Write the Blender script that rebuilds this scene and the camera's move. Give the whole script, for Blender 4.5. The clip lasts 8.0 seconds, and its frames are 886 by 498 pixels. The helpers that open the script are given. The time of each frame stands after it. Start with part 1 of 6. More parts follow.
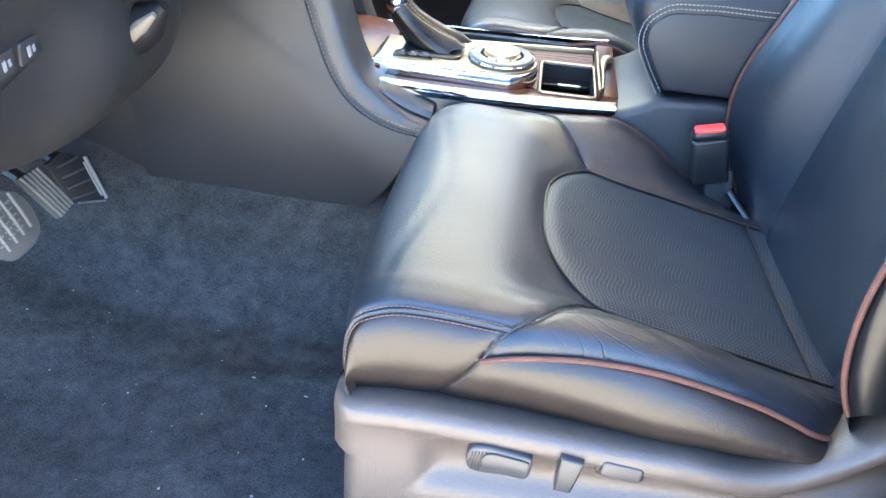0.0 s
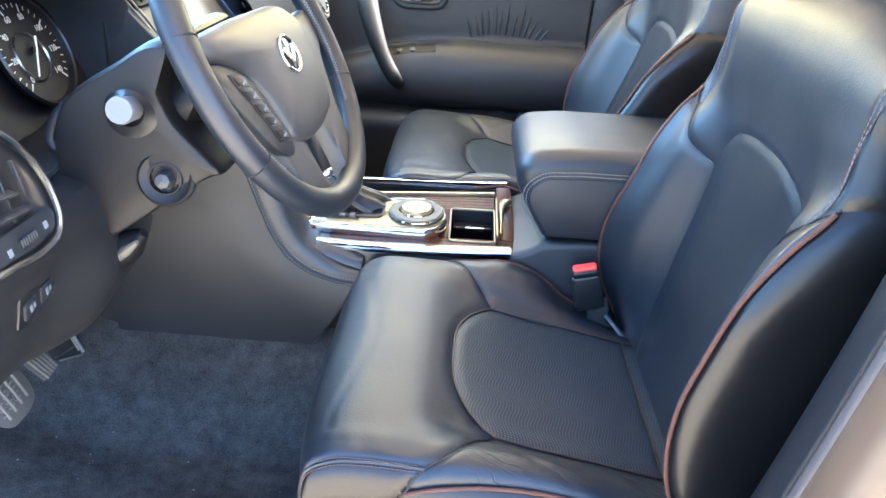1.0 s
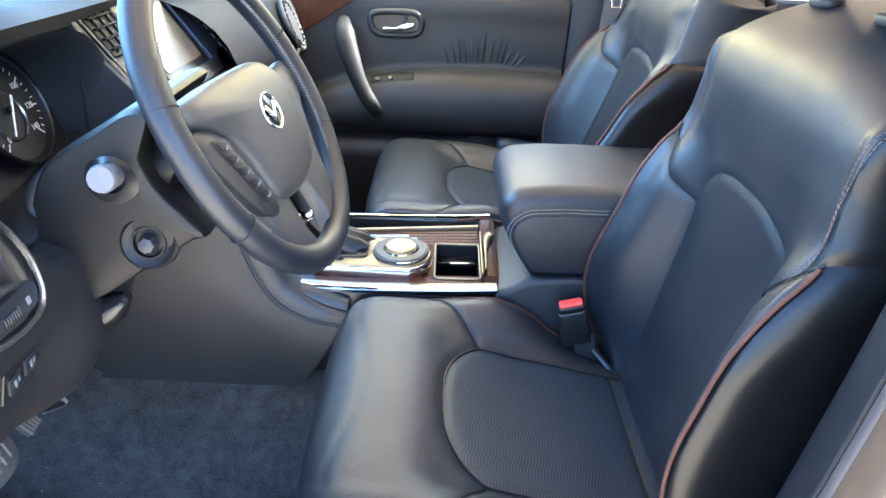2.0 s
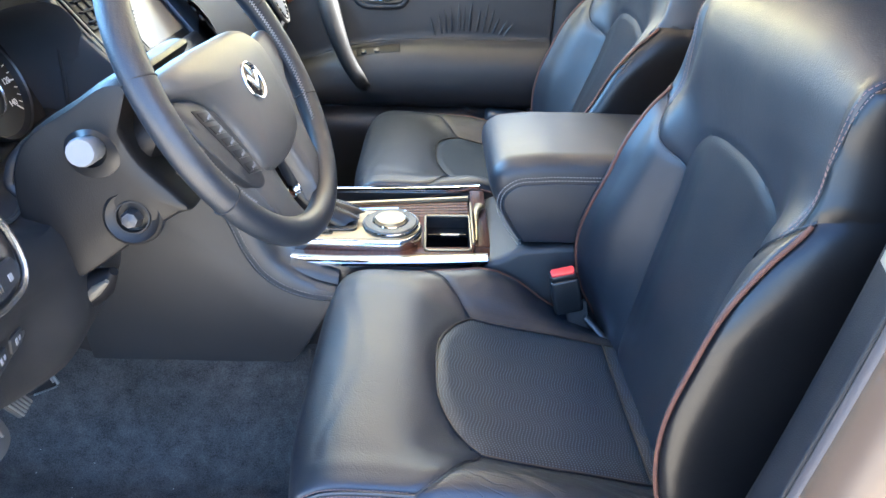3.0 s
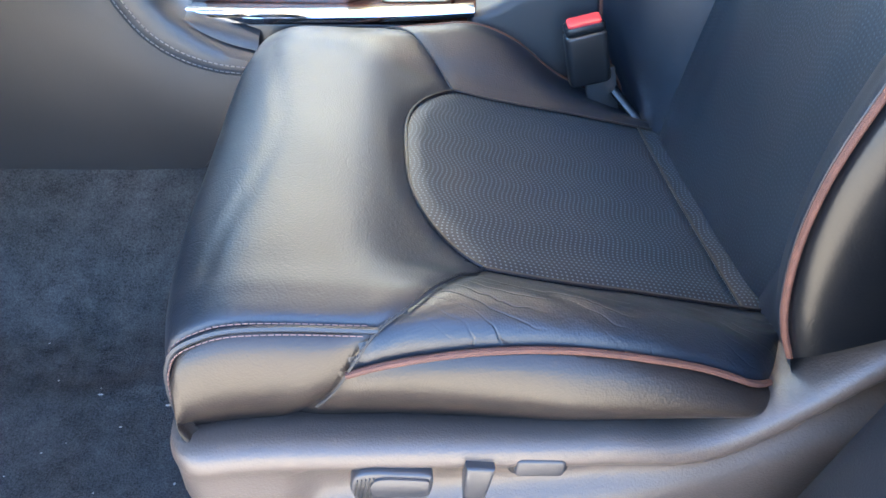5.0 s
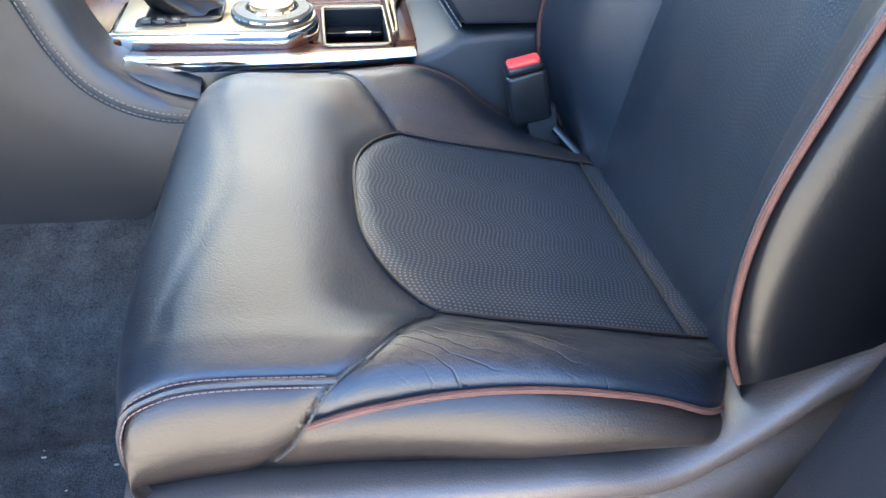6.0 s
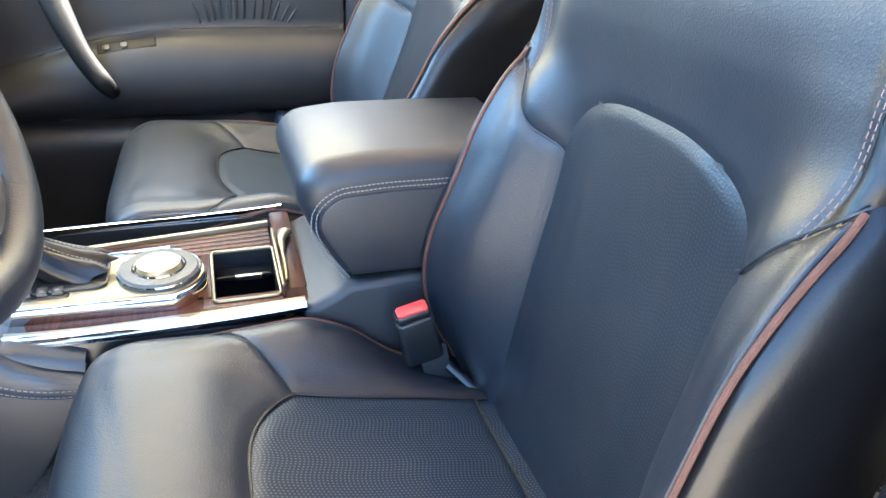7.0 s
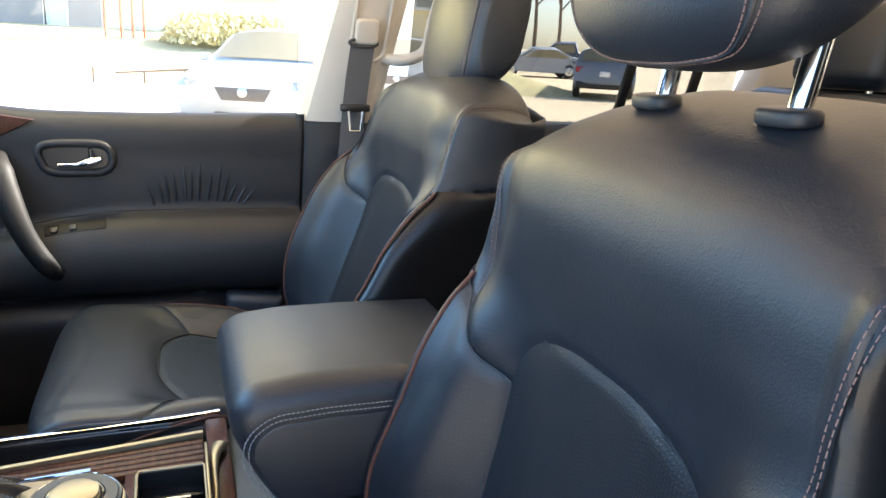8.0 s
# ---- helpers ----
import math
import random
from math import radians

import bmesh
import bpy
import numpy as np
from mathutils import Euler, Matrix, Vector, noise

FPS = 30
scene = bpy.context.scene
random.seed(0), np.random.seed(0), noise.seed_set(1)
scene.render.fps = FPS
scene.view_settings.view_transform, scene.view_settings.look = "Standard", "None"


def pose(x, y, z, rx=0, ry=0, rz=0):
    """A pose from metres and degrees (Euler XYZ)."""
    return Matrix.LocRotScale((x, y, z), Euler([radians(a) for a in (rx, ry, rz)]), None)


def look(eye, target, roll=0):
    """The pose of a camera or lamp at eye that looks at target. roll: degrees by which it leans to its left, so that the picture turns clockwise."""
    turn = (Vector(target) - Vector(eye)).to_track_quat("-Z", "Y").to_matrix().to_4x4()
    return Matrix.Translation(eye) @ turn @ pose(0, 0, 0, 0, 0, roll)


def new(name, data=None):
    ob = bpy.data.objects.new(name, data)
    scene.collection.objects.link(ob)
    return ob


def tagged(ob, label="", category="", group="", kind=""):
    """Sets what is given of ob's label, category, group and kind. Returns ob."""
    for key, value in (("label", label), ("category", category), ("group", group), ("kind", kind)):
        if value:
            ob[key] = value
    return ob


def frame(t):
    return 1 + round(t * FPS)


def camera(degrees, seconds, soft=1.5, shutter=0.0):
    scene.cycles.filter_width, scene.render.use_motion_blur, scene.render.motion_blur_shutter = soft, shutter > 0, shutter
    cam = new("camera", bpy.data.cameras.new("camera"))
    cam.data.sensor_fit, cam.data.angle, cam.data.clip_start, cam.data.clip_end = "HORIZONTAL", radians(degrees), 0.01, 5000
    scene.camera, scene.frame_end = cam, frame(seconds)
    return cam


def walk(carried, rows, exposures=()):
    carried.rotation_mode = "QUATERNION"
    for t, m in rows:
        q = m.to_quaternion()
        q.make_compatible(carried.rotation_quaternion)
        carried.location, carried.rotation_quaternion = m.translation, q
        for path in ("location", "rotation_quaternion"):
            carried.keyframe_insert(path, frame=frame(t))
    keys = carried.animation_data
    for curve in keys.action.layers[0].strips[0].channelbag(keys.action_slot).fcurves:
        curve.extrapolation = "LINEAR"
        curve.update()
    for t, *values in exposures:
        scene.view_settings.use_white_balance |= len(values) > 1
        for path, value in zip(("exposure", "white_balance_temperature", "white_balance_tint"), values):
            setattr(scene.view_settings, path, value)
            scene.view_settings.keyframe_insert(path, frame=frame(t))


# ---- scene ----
cam = camera(61.5, 8.0)
PATH = [
    (0, (0.08, 0.022, 0.68), (-0.068, 1.732, -0.347), 5.9),
    (0.5, (0.101, -0.074, 0.797), (0.024, 1.691, -0.141), 4.3),
    (1, (0.115, -0.105, 0.876), (0.082, 1.697, 0.01), 3.6),
    (1.5, (0.105, -0.093, 0.922), (0.107, 1.72, 0.078), 3.1),
    (3, (0.109, -0.079, 0.909), (0.148, 1.707, 0.008), 1.5),
    (3.5, (0.126, -0.055, 0.784), (0.188, 1.678, -0.213), 1.0),
    (4, (0.115, 0.06, 0.692), (0.221, 1.724, -0.413), 1.6),
    (5.5, (0.105, 0.17, 0.642), (0.291, 1.745, -0.577), 2.4),
    (6, (0.102, 0.168, 0.652), (0.389, 1.79, -0.482), 2.6),
    (6.5, (0.109, 0.199, 0.726), (0.527, 1.882, -0.27), 2.0),
    (7, (0.121, 0.222, 0.786), (0.68, 1.944, -0.065), 2.1),
    (7.5, (0.136, 0.236, 0.828), (0.785, 1.999, 0.142), 2.5),
    (8, (0.157, 0.274, 0.861), (0.831, 2.09, 0.365), 3.1),
]
walk(cam, [(t, look(eye, target, roll)) for t, eye, target, roll in PATH],
     exposures=[(0.0, 4.30, 5380, 8), (0.5, 4.20, 5390, 8), (1.0, 3.88, 5420, 10), (1.5, 3.66, 5330, 10), (3.0, 3.77, 5280, 10), (3.5, 4.08, 5340, 10), (4.0, 4.14, 5350, 10), (5.5, 4.04, 5430, 10), (6.0, 4.08, 5430, 10), (6.5, 4.28, 5580, 9), (7.0, 4.12, 5650, 9), (7.5, 3.53, 5650, 10), (8.0, 2.76, 5800, 10)])

# ---- world, sun, exposure ----
SUN_EL, SUN_AZ = radians(38), radians(15)
world = bpy.data.worlds.new("sky")
scene.world = world
world.use_nodes = True
wn = world.node_tree.nodes
wl = world.node_tree.links
sky = wn.new("ShaderNodeTexSky")
sky.sky_type = "NISHITA"
sky.sun_disc = False
sky.sun_elevation = SUN_EL
sky.sun_rotation = radians(90) - SUN_AZ
sky.dust_density = 2.5
sky.ozone_density = 2.5
wl.new(sky.outputs["Color"], wn["Background"].inputs["Color"])
wn["Background"].inputs["Strength"].default_value = 0.15
sun_data = bpy.data.lights.new("sun", "SUN")
sun_data.energy, sun_data.angle, sun_data.color = 5.0, radians(0.6), (1.0, 0.87, 0.69)
sun = new("sun", sun_data)
sun.matrix_world = look((8 * math.cos(SUN_AZ) * math.cos(SUN_EL), 8 * math.sin(SUN_AZ) * math.cos(SUN_EL), 8 * math.sin(SUN_EL)), (0, 0, 0))


# lamps added in the upper far door window and windscreen: warm and blue sheen
for eye, aim, sx, sy, watts, tint in (((-0.08, 1.90, 1.055), (0.08, 0.75, 0.45), 1.02, 0.15, 1.08, (1.0, 0.79, 0.28)), ((-0.56, 1.12, 1.00), (0.5, 0.95, 0.55), 1.35, 0.40, 2.4, (0.40, 0.71, 1.0))):
    ld = bpy.data.lights.new("added_window_lamp", "AREA")
    ld.shape, ld.size, ld.size_y, ld.energy, ld.color = "RECTANGLE", sx, sy, watts, tint
    lo = new("added_window_lamp", ld)
    lo.matrix_world = look(eye, aim)


# ---- materials ----
def material(name, base, rough=0.5, metal=0.0, vary=0.15, scale=12.0, bump=0.0, bump_scale=400.0, coat=0.0, spec=0.5, second=None, stretch=None):
    """A surface with colour variation at a large scale, a fine grain and relief."""
    m = bpy.data.materials.new(name)
    m.use_nodes = True
    n, l = m.node_tree.nodes, m.node_tree.links
    b = n["Principled BSDF"]
    b.inputs["Metallic"].default_value = metal
    b.inputs["Coat Weight"].default_value = coat
    b.inputs["Coat Roughness"].default_value = 0.06
    b.inputs["Specular IOR Level"].default_value = spec
    tc = n.new("ShaderNodeTexCoord")
    src = tc.outputs["Object"]
    if stretch:
        mp = n.new("ShaderNodeMapping")
        mp.inputs["Scale"].default_value = stretch
        l.new(src, mp.inputs["Vector"])
        src = mp.outputs["Vector"]
    big = n.new("ShaderNodeTexNoise")
    big.inputs["Scale"].default_value = scale
    big.inputs["Detail"].default_value = 6
    l.new(src, big.inputs["Vector"])
    mix = n.new("ShaderNodeMix")
    mix.data_type = "RGBA"
    c2 = second or tuple(min(1.0, c * (1 + 2.2 * vary)) for c in base)
    mix.inputs[6].default_value = (*[c * (1 - vary) for c in base], 1)
    mix.inputs[7].default_value = (*c2, 1)
    l.new(big.outputs["Fac"], mix.inputs[0])
    l.new(mix.outputs[2], b.inputs["Base Color"])
    fine = n.new("ShaderNodeTexNoise")
    fine.inputs["Scale"].default_value = bump_scale
    fine.inputs["Detail"].default_value = 3
    l.new(src, fine.inputs["Vector"])
    rr = n.new("ShaderNodeMapRange")
    rr.inputs["To Min"].default_value = max(0.02, rough - 0.06)
    rr.inputs["To Max"].default_value = rough + 0.06
    l.new(big.outputs["Fac"], rr.inputs["Value"])
    l.new(rr.outputs["Result"], b.inputs["Roughness"])
    if bump:
        bp = n.new("ShaderNodeBump")
        bp.inputs["Strength"].default_value = bump
        bp.inputs["Distance"].default_value = 0.001
        l.new(fine.outputs["Fac"], bp.inputs["Height"])
        l.new(bp.outputs["Normal"], b.inputs["Normal"])
    return m


def leather_material(name, base, rough, holes=False, plane="xy", spec=0.5, worn=False, grain=0.20):
    """Grained leather: a cell grain with fine creases; holes adds rows of small perforations that wave along the panel."""
    m = material(name, base, rough, vary=0.18, scale=9.0, spec=spec)
    n, l = m.node_tree.nodes, m.node_tree.links
    b = n["Principled BSDF"]
    tc = next(k for k in n if k.type == "TEX_COORD")
    cell = n.new("ShaderNodeTexVoronoi")
    cell.inputs["Scale"].default_value = 600
    l.new(tc.outputs["Object"], cell.inputs["Vector"])
    soft = n.new("ShaderNodeTexNoise")
    soft.inputs["Scale"].default_value = 26
    soft.inputs["Detail"].default_value = 4
    l.new(tc.outputs["Object"], soft.inputs["Vector"])
    b1 = n.new("ShaderNodeBump")
    b1.inputs["Strength"].default_value = grain
    b1.inputs["Distance"].default_value = 0.0008
    l.new(cell.outputs["Distance"], b1.inputs["Height"])
    b2 = n.new("ShaderNodeBump")
    b2.inputs["Strength"].default_value = 0.065
    b2.inputs["Distance"].default_value = 0.006
    l.new(soft.outputs["Fac"], b2.inputs["Height"])
    l.new(b1.outputs["Normal"], b2.inputs["Normal"])
    # long soft creases, in patches
    flow = n.new("ShaderNodeTexNoise")
    flow.inputs["Scale"].default_value = 17
    flow.inputs["Detail"].default_value = 0.6
    flow.inputs["Distortion"].default_value = 0.4
    l.new(tc.outputs["Object"], flow.inputs["Vector"])
    mid = n.new("ShaderNodeMath")
    mid.operation = "PINGPONG"
    mid.inputs[1].default_value = 0.045
    l.new(flow.outputs["Fac"], mid.inputs[0])
    line = n.new("ShaderNodeMapRange")
    line.interpolation_type = "SMOOTHSTEP"
    line.inputs["From Max"].default_value = 0.010
    l.new(mid.outputs[0], line.inputs["Value"])
    where = n.new("ShaderNodeTexNoise")
    where.inputs["Scale"].default_value = 8
    l.new(tc.outputs["Object"], where.inputs["Vector"])
    amt = n.new("ShaderNodeMapRange")
    amt.inputs["From Min"].default_value, amt.inputs["From Max"].default_value = 0.48, 0.64
    amt.inputs["To Max"].default_value = 0.0 if holes else 0.08
    l.new(where.outputs["Fac"], amt.inputs["Value"])
    b4 = n.new("ShaderNodeBump")
    b4.inputs["Distance"].default_value = 0.0012
    l.new(amt.outputs["Result"], b4.inputs["Strength"])
    l.new(line.outputs["Result"], b4.inputs["Height"])
    l.new(b2.outputs["Normal"], b4.inputs["Normal"])
    last = b4
    if worn:
        # fan of fine creases pressed in by use, running along the panel
        sp = n.new("ShaderNodeSeparateXYZ")
        l.new(tc.outputs["Object"], sp.inputs[0])

        def chain(op, a, c):
            k = n.new("ShaderNodeMath")
            k.operation = op
            for i, v in enumerate((a, c)):
                if isinstance(v, (int, float)):
                    k.inputs[i].default_value = v
                else:
                    l.new(v, k.inputs[i])
            return k.outputs[0]

        wob = n.new("ShaderNodeTexNoise")
        wob.inputs["Scale"].default_value = 13
        wob.inputs["Detail"].default_value = 3
        l.new(tc.outputs["Object"], wob.inputs["Vector"])
        u = chain("ADD", chain("MULTIPLY", sp.outputs["X"], 0.55), sp.outputs["Y"])
        u = chain("ADD", u, chain("MULTIPLY", wob.outputs["Fac"], 0.060))
        ridge = n.new("ShaderNodeMapRange")
        ridge.interpolation_type = "SMOOTHSTEP"
        ridge.inputs["From Max"].default_value = 0.0014
        l.new(chain("PINGPONG", u, 0.0062), ridge.inputs["Value"])
        keep = n.new("ShaderNodeMapRange")
        keep.inputs["From Min"].default_value, keep.inputs["From Max"].default_value = 0.44, 0.60
        keep.inputs["To Max"].default_value = 0.55
        l.new(wob.outputs["Fac"], keep.inputs["Value"])
        b5 = n.new("ShaderNodeBump")
        b5.inputs["Distance"].default_value = 0.0012
        l.new(keep.outputs["Result"], b5.inputs["Strength"])
        l.new(ridge.outputs["Result"], b5.inputs["Height"])
        l.new(b4.outputs["Normal"], b5.inputs["Normal"])
        last = b5
    if holes:
        sep = n.new("ShaderNodeSeparateXYZ")
        l.new(tc.outputs["Object"], sep.inputs[0])

        def calc(op, a, c=None):
            k = n.new("ShaderNodeMath")
            k.operation = op
            for i, v in enumerate((a, c)):
                if v is None:
                    continue
                if isinstance(v, (int, float)):
                    k.inputs[i].default_value = v
                else:
                    l.new(v, k.inputs[i])
            return k.outputs[0]

        along, across = (sep.outputs["X"], sep.outputs["Y"]) if plane == "xy" else (sep.outputs["Z"], sep.outputs["Y"])
        wave = calc("MULTIPLY", calc("SINE", calc("MULTIPLY", across, 100.0)), 0.0034 if plane == "xy" else 0.0045)
        rows = calc("MULTIPLY", calc("ADD", along, wave), 250.0)
        cols = calc("MULTIPLY", across, 275.0)
        fr = calc("SUBTRACT", calc("FRACT", rows), 0.5)
        fc = calc("SUBTRACT", calc("FRACT", cols), 0.5)
        d2 = calc("ADD", calc("POWER", fr, 2.0), calc("POWER", fc, 2.0))
        dot = calc("LESS_THAN", d2, 0.046 if plane == "xy" else 0.050)
        mix = n.new("ShaderNodeMix")
        mix.data_type = "RGBA"
        mix.inputs[7].default_value = (0.064, 0.088, 0.118, 1) if plane == "xy" else (0.019, 0.024, 0.033, 1)
        old = b.inputs["Base Color"].links[0].from_socket
        l.new(old, mix.inputs[6])
        l.new(dot, mix.inputs[0])
        l.new(mix.outputs[2], b.inputs["Base Color"])
        b3 = n.new("ShaderNodeBump")
        b3.invert = True
        b3.inputs["Strength"].default_value = 0.3 if plane == "xy" else 0.20
        b3.inputs["Distance"].default_value = 0.0008
        l.new(dot, b3.inputs["Height"])
        l.new(b2.outputs["Normal"], b3.inputs["Normal"])
        last = b3
    l.new(last.outputs["Normal"], b.inputs["Normal"])
    return m


def carpet_material():
    """Cut-pile carpet: fine tufts, brushed patches and lighter worn streaks."""
    m = material("blue_black_carpet", (0.022, 0.0222, 0.0230), 0.95, vary=0.5, scale=7, spec=0.12, second=(0.080, 0.080, 0.081))
    n, l = m.node_tree.nodes, m.node_tree.links
    b = n["Principled BSDF"]
    tc = next(k for k in n if k.type == "TEX_COORD")
    tuft, patch = n.new("ShaderNodeTexNoise"), n.new("ShaderNodeTexNoise")
    for k, sc, det in ((tuft, 480, 3), (patch, 38, 6)):
        k.inputs["Scale"].default_value = sc
        k.inputs["Detail"].default_value = det
        k.inputs["Roughness"].default_value = 0.65
        l.new(tc.outputs["Object"], k.inputs["Vector"])
    total = n.new("ShaderNodeMath")
    total.operation = "MULTIPLY_ADD"
    total.inputs[1].default_value = 0.7
    l.new(patch.outputs["Fac"], total.inputs[0])
    l.new(tuft.outputs["Fac"], total.inputs[2])
    rr = n.new("ShaderNodeMapRange")
    rr.inputs["From Min"].default_value, rr.inputs["From Max"].default_value = 0.55, 1.15
    rr.inputs["To Min"].default_value, rr.inputs["To Max"].default_value = 0.30, 1.9
    l.new(total.outputs[0], rr.inputs["Value"])
    mul = n.new("ShaderNodeVectorMath")
    mul.operation = "SCALE"
    l.new(b.inputs["Base Color"].links[0].from_socket, mul.inputs[0])
    l.new(rr.outputs["Result"], mul.inputs["Scale"])
    l.new(mul.outputs["Vector"], b.inputs["Base Color"])
    bp = n.new("ShaderNodeBump")
    bp.inputs["Strength"].default_value = 0.9
    bp.inputs["Distance"].default_value = 0.004
    l.new(total.outputs[0], bp.inputs["Height"])
    l.new(bp.outputs["Normal"], b.inputs["Normal"])
    return m


def wood_material():
    m = material("dark_wood", (0.010, 0.0036, 0.0022), 0.30, coat=0.0, vary=0.6, scale=7, stretch=(34.0, 4.0, 10.0), second=(0.125, 0.048, 0.028), spec=0.13, bump=0.3, bump_scale=30)
    return m


def glow_free_glass(name, tint, rough=0.0):
    m = bpy.data.materials.new(name)
    m.use_nodes = True
    n, l = m.node_tree.nodes, m.node_tree.links
    out = n["Material Output"]
    tr = n.new("ShaderNodeBsdfTransparent")
    tr.inputs["Color"].default_value = (*tint, 1)
    gl = n.new("ShaderNodeBsdfGlossy")
    gl.inputs["Roughness"].default_value = rough
    fr = n.new("ShaderNodeFresnel")
    fr.inputs["IOR"].default_value = 1.45
    mx = n.new("ShaderNodeMixShader")
    l.new(fr.outputs[0], mx.inputs[0])
    l.new(tr.outputs[0], mx.inputs[1])
    l.new(gl.outputs[0], mx.inputs[2])
    l.new(mx.outputs[0], out.inputs["Surface"])
    return m


M = {
    "leather": leather_material("black_leather", (0.0072, 0.0102, 0.0160), 0.45, spec=0.55),
    "leather_worn": leather_material("creased_black_leather", (0.0068, 0.0092, 0.0140), 0.42, spec=0.55, worn=True),
    # same leather, browned in its base colour for light thrown up by the ground
    "leather_side": leather_material("ground_tinted_leather", (0.0155, 0.0115, 0.0092), 0.38, spec=0.44),
    # glossier, smoother copy of the leather, its base darkened for shade on backrest sides
    "leather_shaded": leather_material("shaded_smooth_leather", (0.0040, 0.0045, 0.0056), 0.30, spec=0.36, grain=0.06),
    "perf": leather_material("perforated_leather", (0.0057, 0.0102, 0.0172), 0.46, True, "xy", 0.34),
    "perf_back": leather_material("perforated_back_leather", (0.0065, 0.0085, 0.012), 0.40, True, "zy", 0.55),
    "piping": material("brown_piping", (0.066, 0.029, 0.020), 0.62, vary=0.3, scale=60, bump=0.7, bump_scale=1400, spec=0.3),
    "thread": material("grey_thread", (0.17, 0.172, 0.18), 0.7, vary=0.1),
    "thread_pink": material("pinkish_thread", (0.15, 0.092, 0.078), 0.7, vary=0.1),
    "plastic": material("charcoal_plastic", (0.0155, 0.017, 0.020), 0.48, bump=0.25, bump_scale=900, vary=0.12),
    "plastic_warm": material("grey_seat_plastic", (0.062, 0.049, 0.041), 0.42, bump=0.38, bump_scale=560, vary=0.1),
    "dash_top": material("matt_dash_vinyl", (0.013, 0.013, 0.0145), 0.66, bump=0.5, bump_scale=600, vary=0.15, spec=0.25),
    "dash_dark": material("dark_dash_plastic", (0.011, 0.0115, 0.0130), 0.55, spec=0.3, bump=0.3, bump_scale=900, vary=0.15),
    "shroud": material("dark_shroud_plastic", (0.0085, 0.0083, 0.0088), 0.42, spec=0.30, bump=0.3, bump_scale=900, vary=0.12),
    "band": material("soft_blue_grey_vinyl", (0.029, 0.035, 0.044), 0.38, bump=0.35, bump_scale=800, vary=0.12),
    "rubber_worn": material("grey_worn_rubber", (0.045, 0.044, 0.042), 0.7, vary=0.35, bump=0.4, bump_scale=500),
    "switch": material("satin_switch_plastic", (0.026, 0.026, 0.029), 0.34, bump=0.2, bump_scale=900, vary=0.1),
    "airbag": material("grey_airbag_vinyl", (0.050, 0.050, 0.050), 0.42, bump=0.4, bump_scale=800, vary=0.12),
    "plastic_soft": material("soft_dash_vinyl", (0.014, 0.0138, 0.0155), 0.46, spec=0.38, bump=0.3, bump_scale=700, vary=0.15),
    "plastic_black": material("black_plastic", (0.011, 0.011, 0.012), 0.32, vary=0.1),
    "gloss_black": material("gloss_black", (0.008, 0.008, 0.009), 0.08, vary=0.05),
    "carpet": carpet_material(),
    "wood": wood_material(),
    "chrome": material("chrome", (0.82, 0.82, 0.83), 0.07, 1.0, vary=0.03),
    "champagne": material("champagne_metal", (0.30, 0.25, 0.165), 0.40, 0.8, vary=0.06, bump=0.1, bump_scale=1500),
    "satin": material("satin_silver", (0.55, 0.55, 0.56), 0.25, 1.0, vary=0.05),
    "tan_paint": material("tan_body_paint", (0.082, 0.053, 0.033), 0.45, 0.0, vary=0.10, coat=0.12),
    "headliner": material("greige_headliner", (0.62, 0.53, 0.40), 0.9, vary=0.06, bump=0.4, bump_scale=900),
    "pillar": material("light_grey_trim", (0.43, 0.40, 0.35), 0.6, vary=0.06, bump=0.2),
    "belt": material("grey_belt_webbing", (0.085, 0.083, 0.085), 0.75, vary=0.1, bump=0.6, bump_scale=1200),
    "red": material("red_button", (0.62, 0.05, 0.05), 0.35, vary=0.08),
    "rubber": material("black_rubber", (0.012, 0.012, 0.013), 0.7, vary=0.15, bump=0.3),
    "pedal": material("worn_pedal_rubber", (0.06, 0.058, 0.055), 0.65, vary=0.3, bump=0.5, bump_scale=500, second=(0.2, 0.19, 0.17)),
    "white": material("white_print", (0.8, 0.8, 0.8), 0.5, vary=0.03),
    "dial_face": material("black_dial_face", (0.005, 0.005, 0.006), 0.6, vary=0.1, spec=0.2),
    "glass": glow_free_glass("clear_glass", (0.95, 0.96, 0.95)),
    "yellow": material("yellow_print", (0.75, 0.52, 0.06), 0.5, vary=0.04),
}


# ---- building helpers ----
def part(name, bm, mat, parent=None, label="", smooth=True):
    """Links a bmesh as one mesh object under a thing or a part."""
    bmesh.ops.recalc_face_normals(bm, faces=bm.faces)
    me = bpy.data.meshes.new(name)
    bm.to_mesh(me)
    bm.free()
    if smooth:
        me.polygons.foreach_set("use_smooth", [True] * len(me.polygons))
        me.set_sharp_from_angle(angle=radians(38))
    me.materials.append(mat)
    ob = new(name, me)
    if parent:
        ob.parent = parent
    if label:
        ob["label"] = label
    return ob


def thing(name, label, category, group="", kind="", at=(0, 0, 0)):
    e = new(name)
    e.empty_display_size = 0.05
    e.location = at
    return tagged(e, label, category, group, kind)


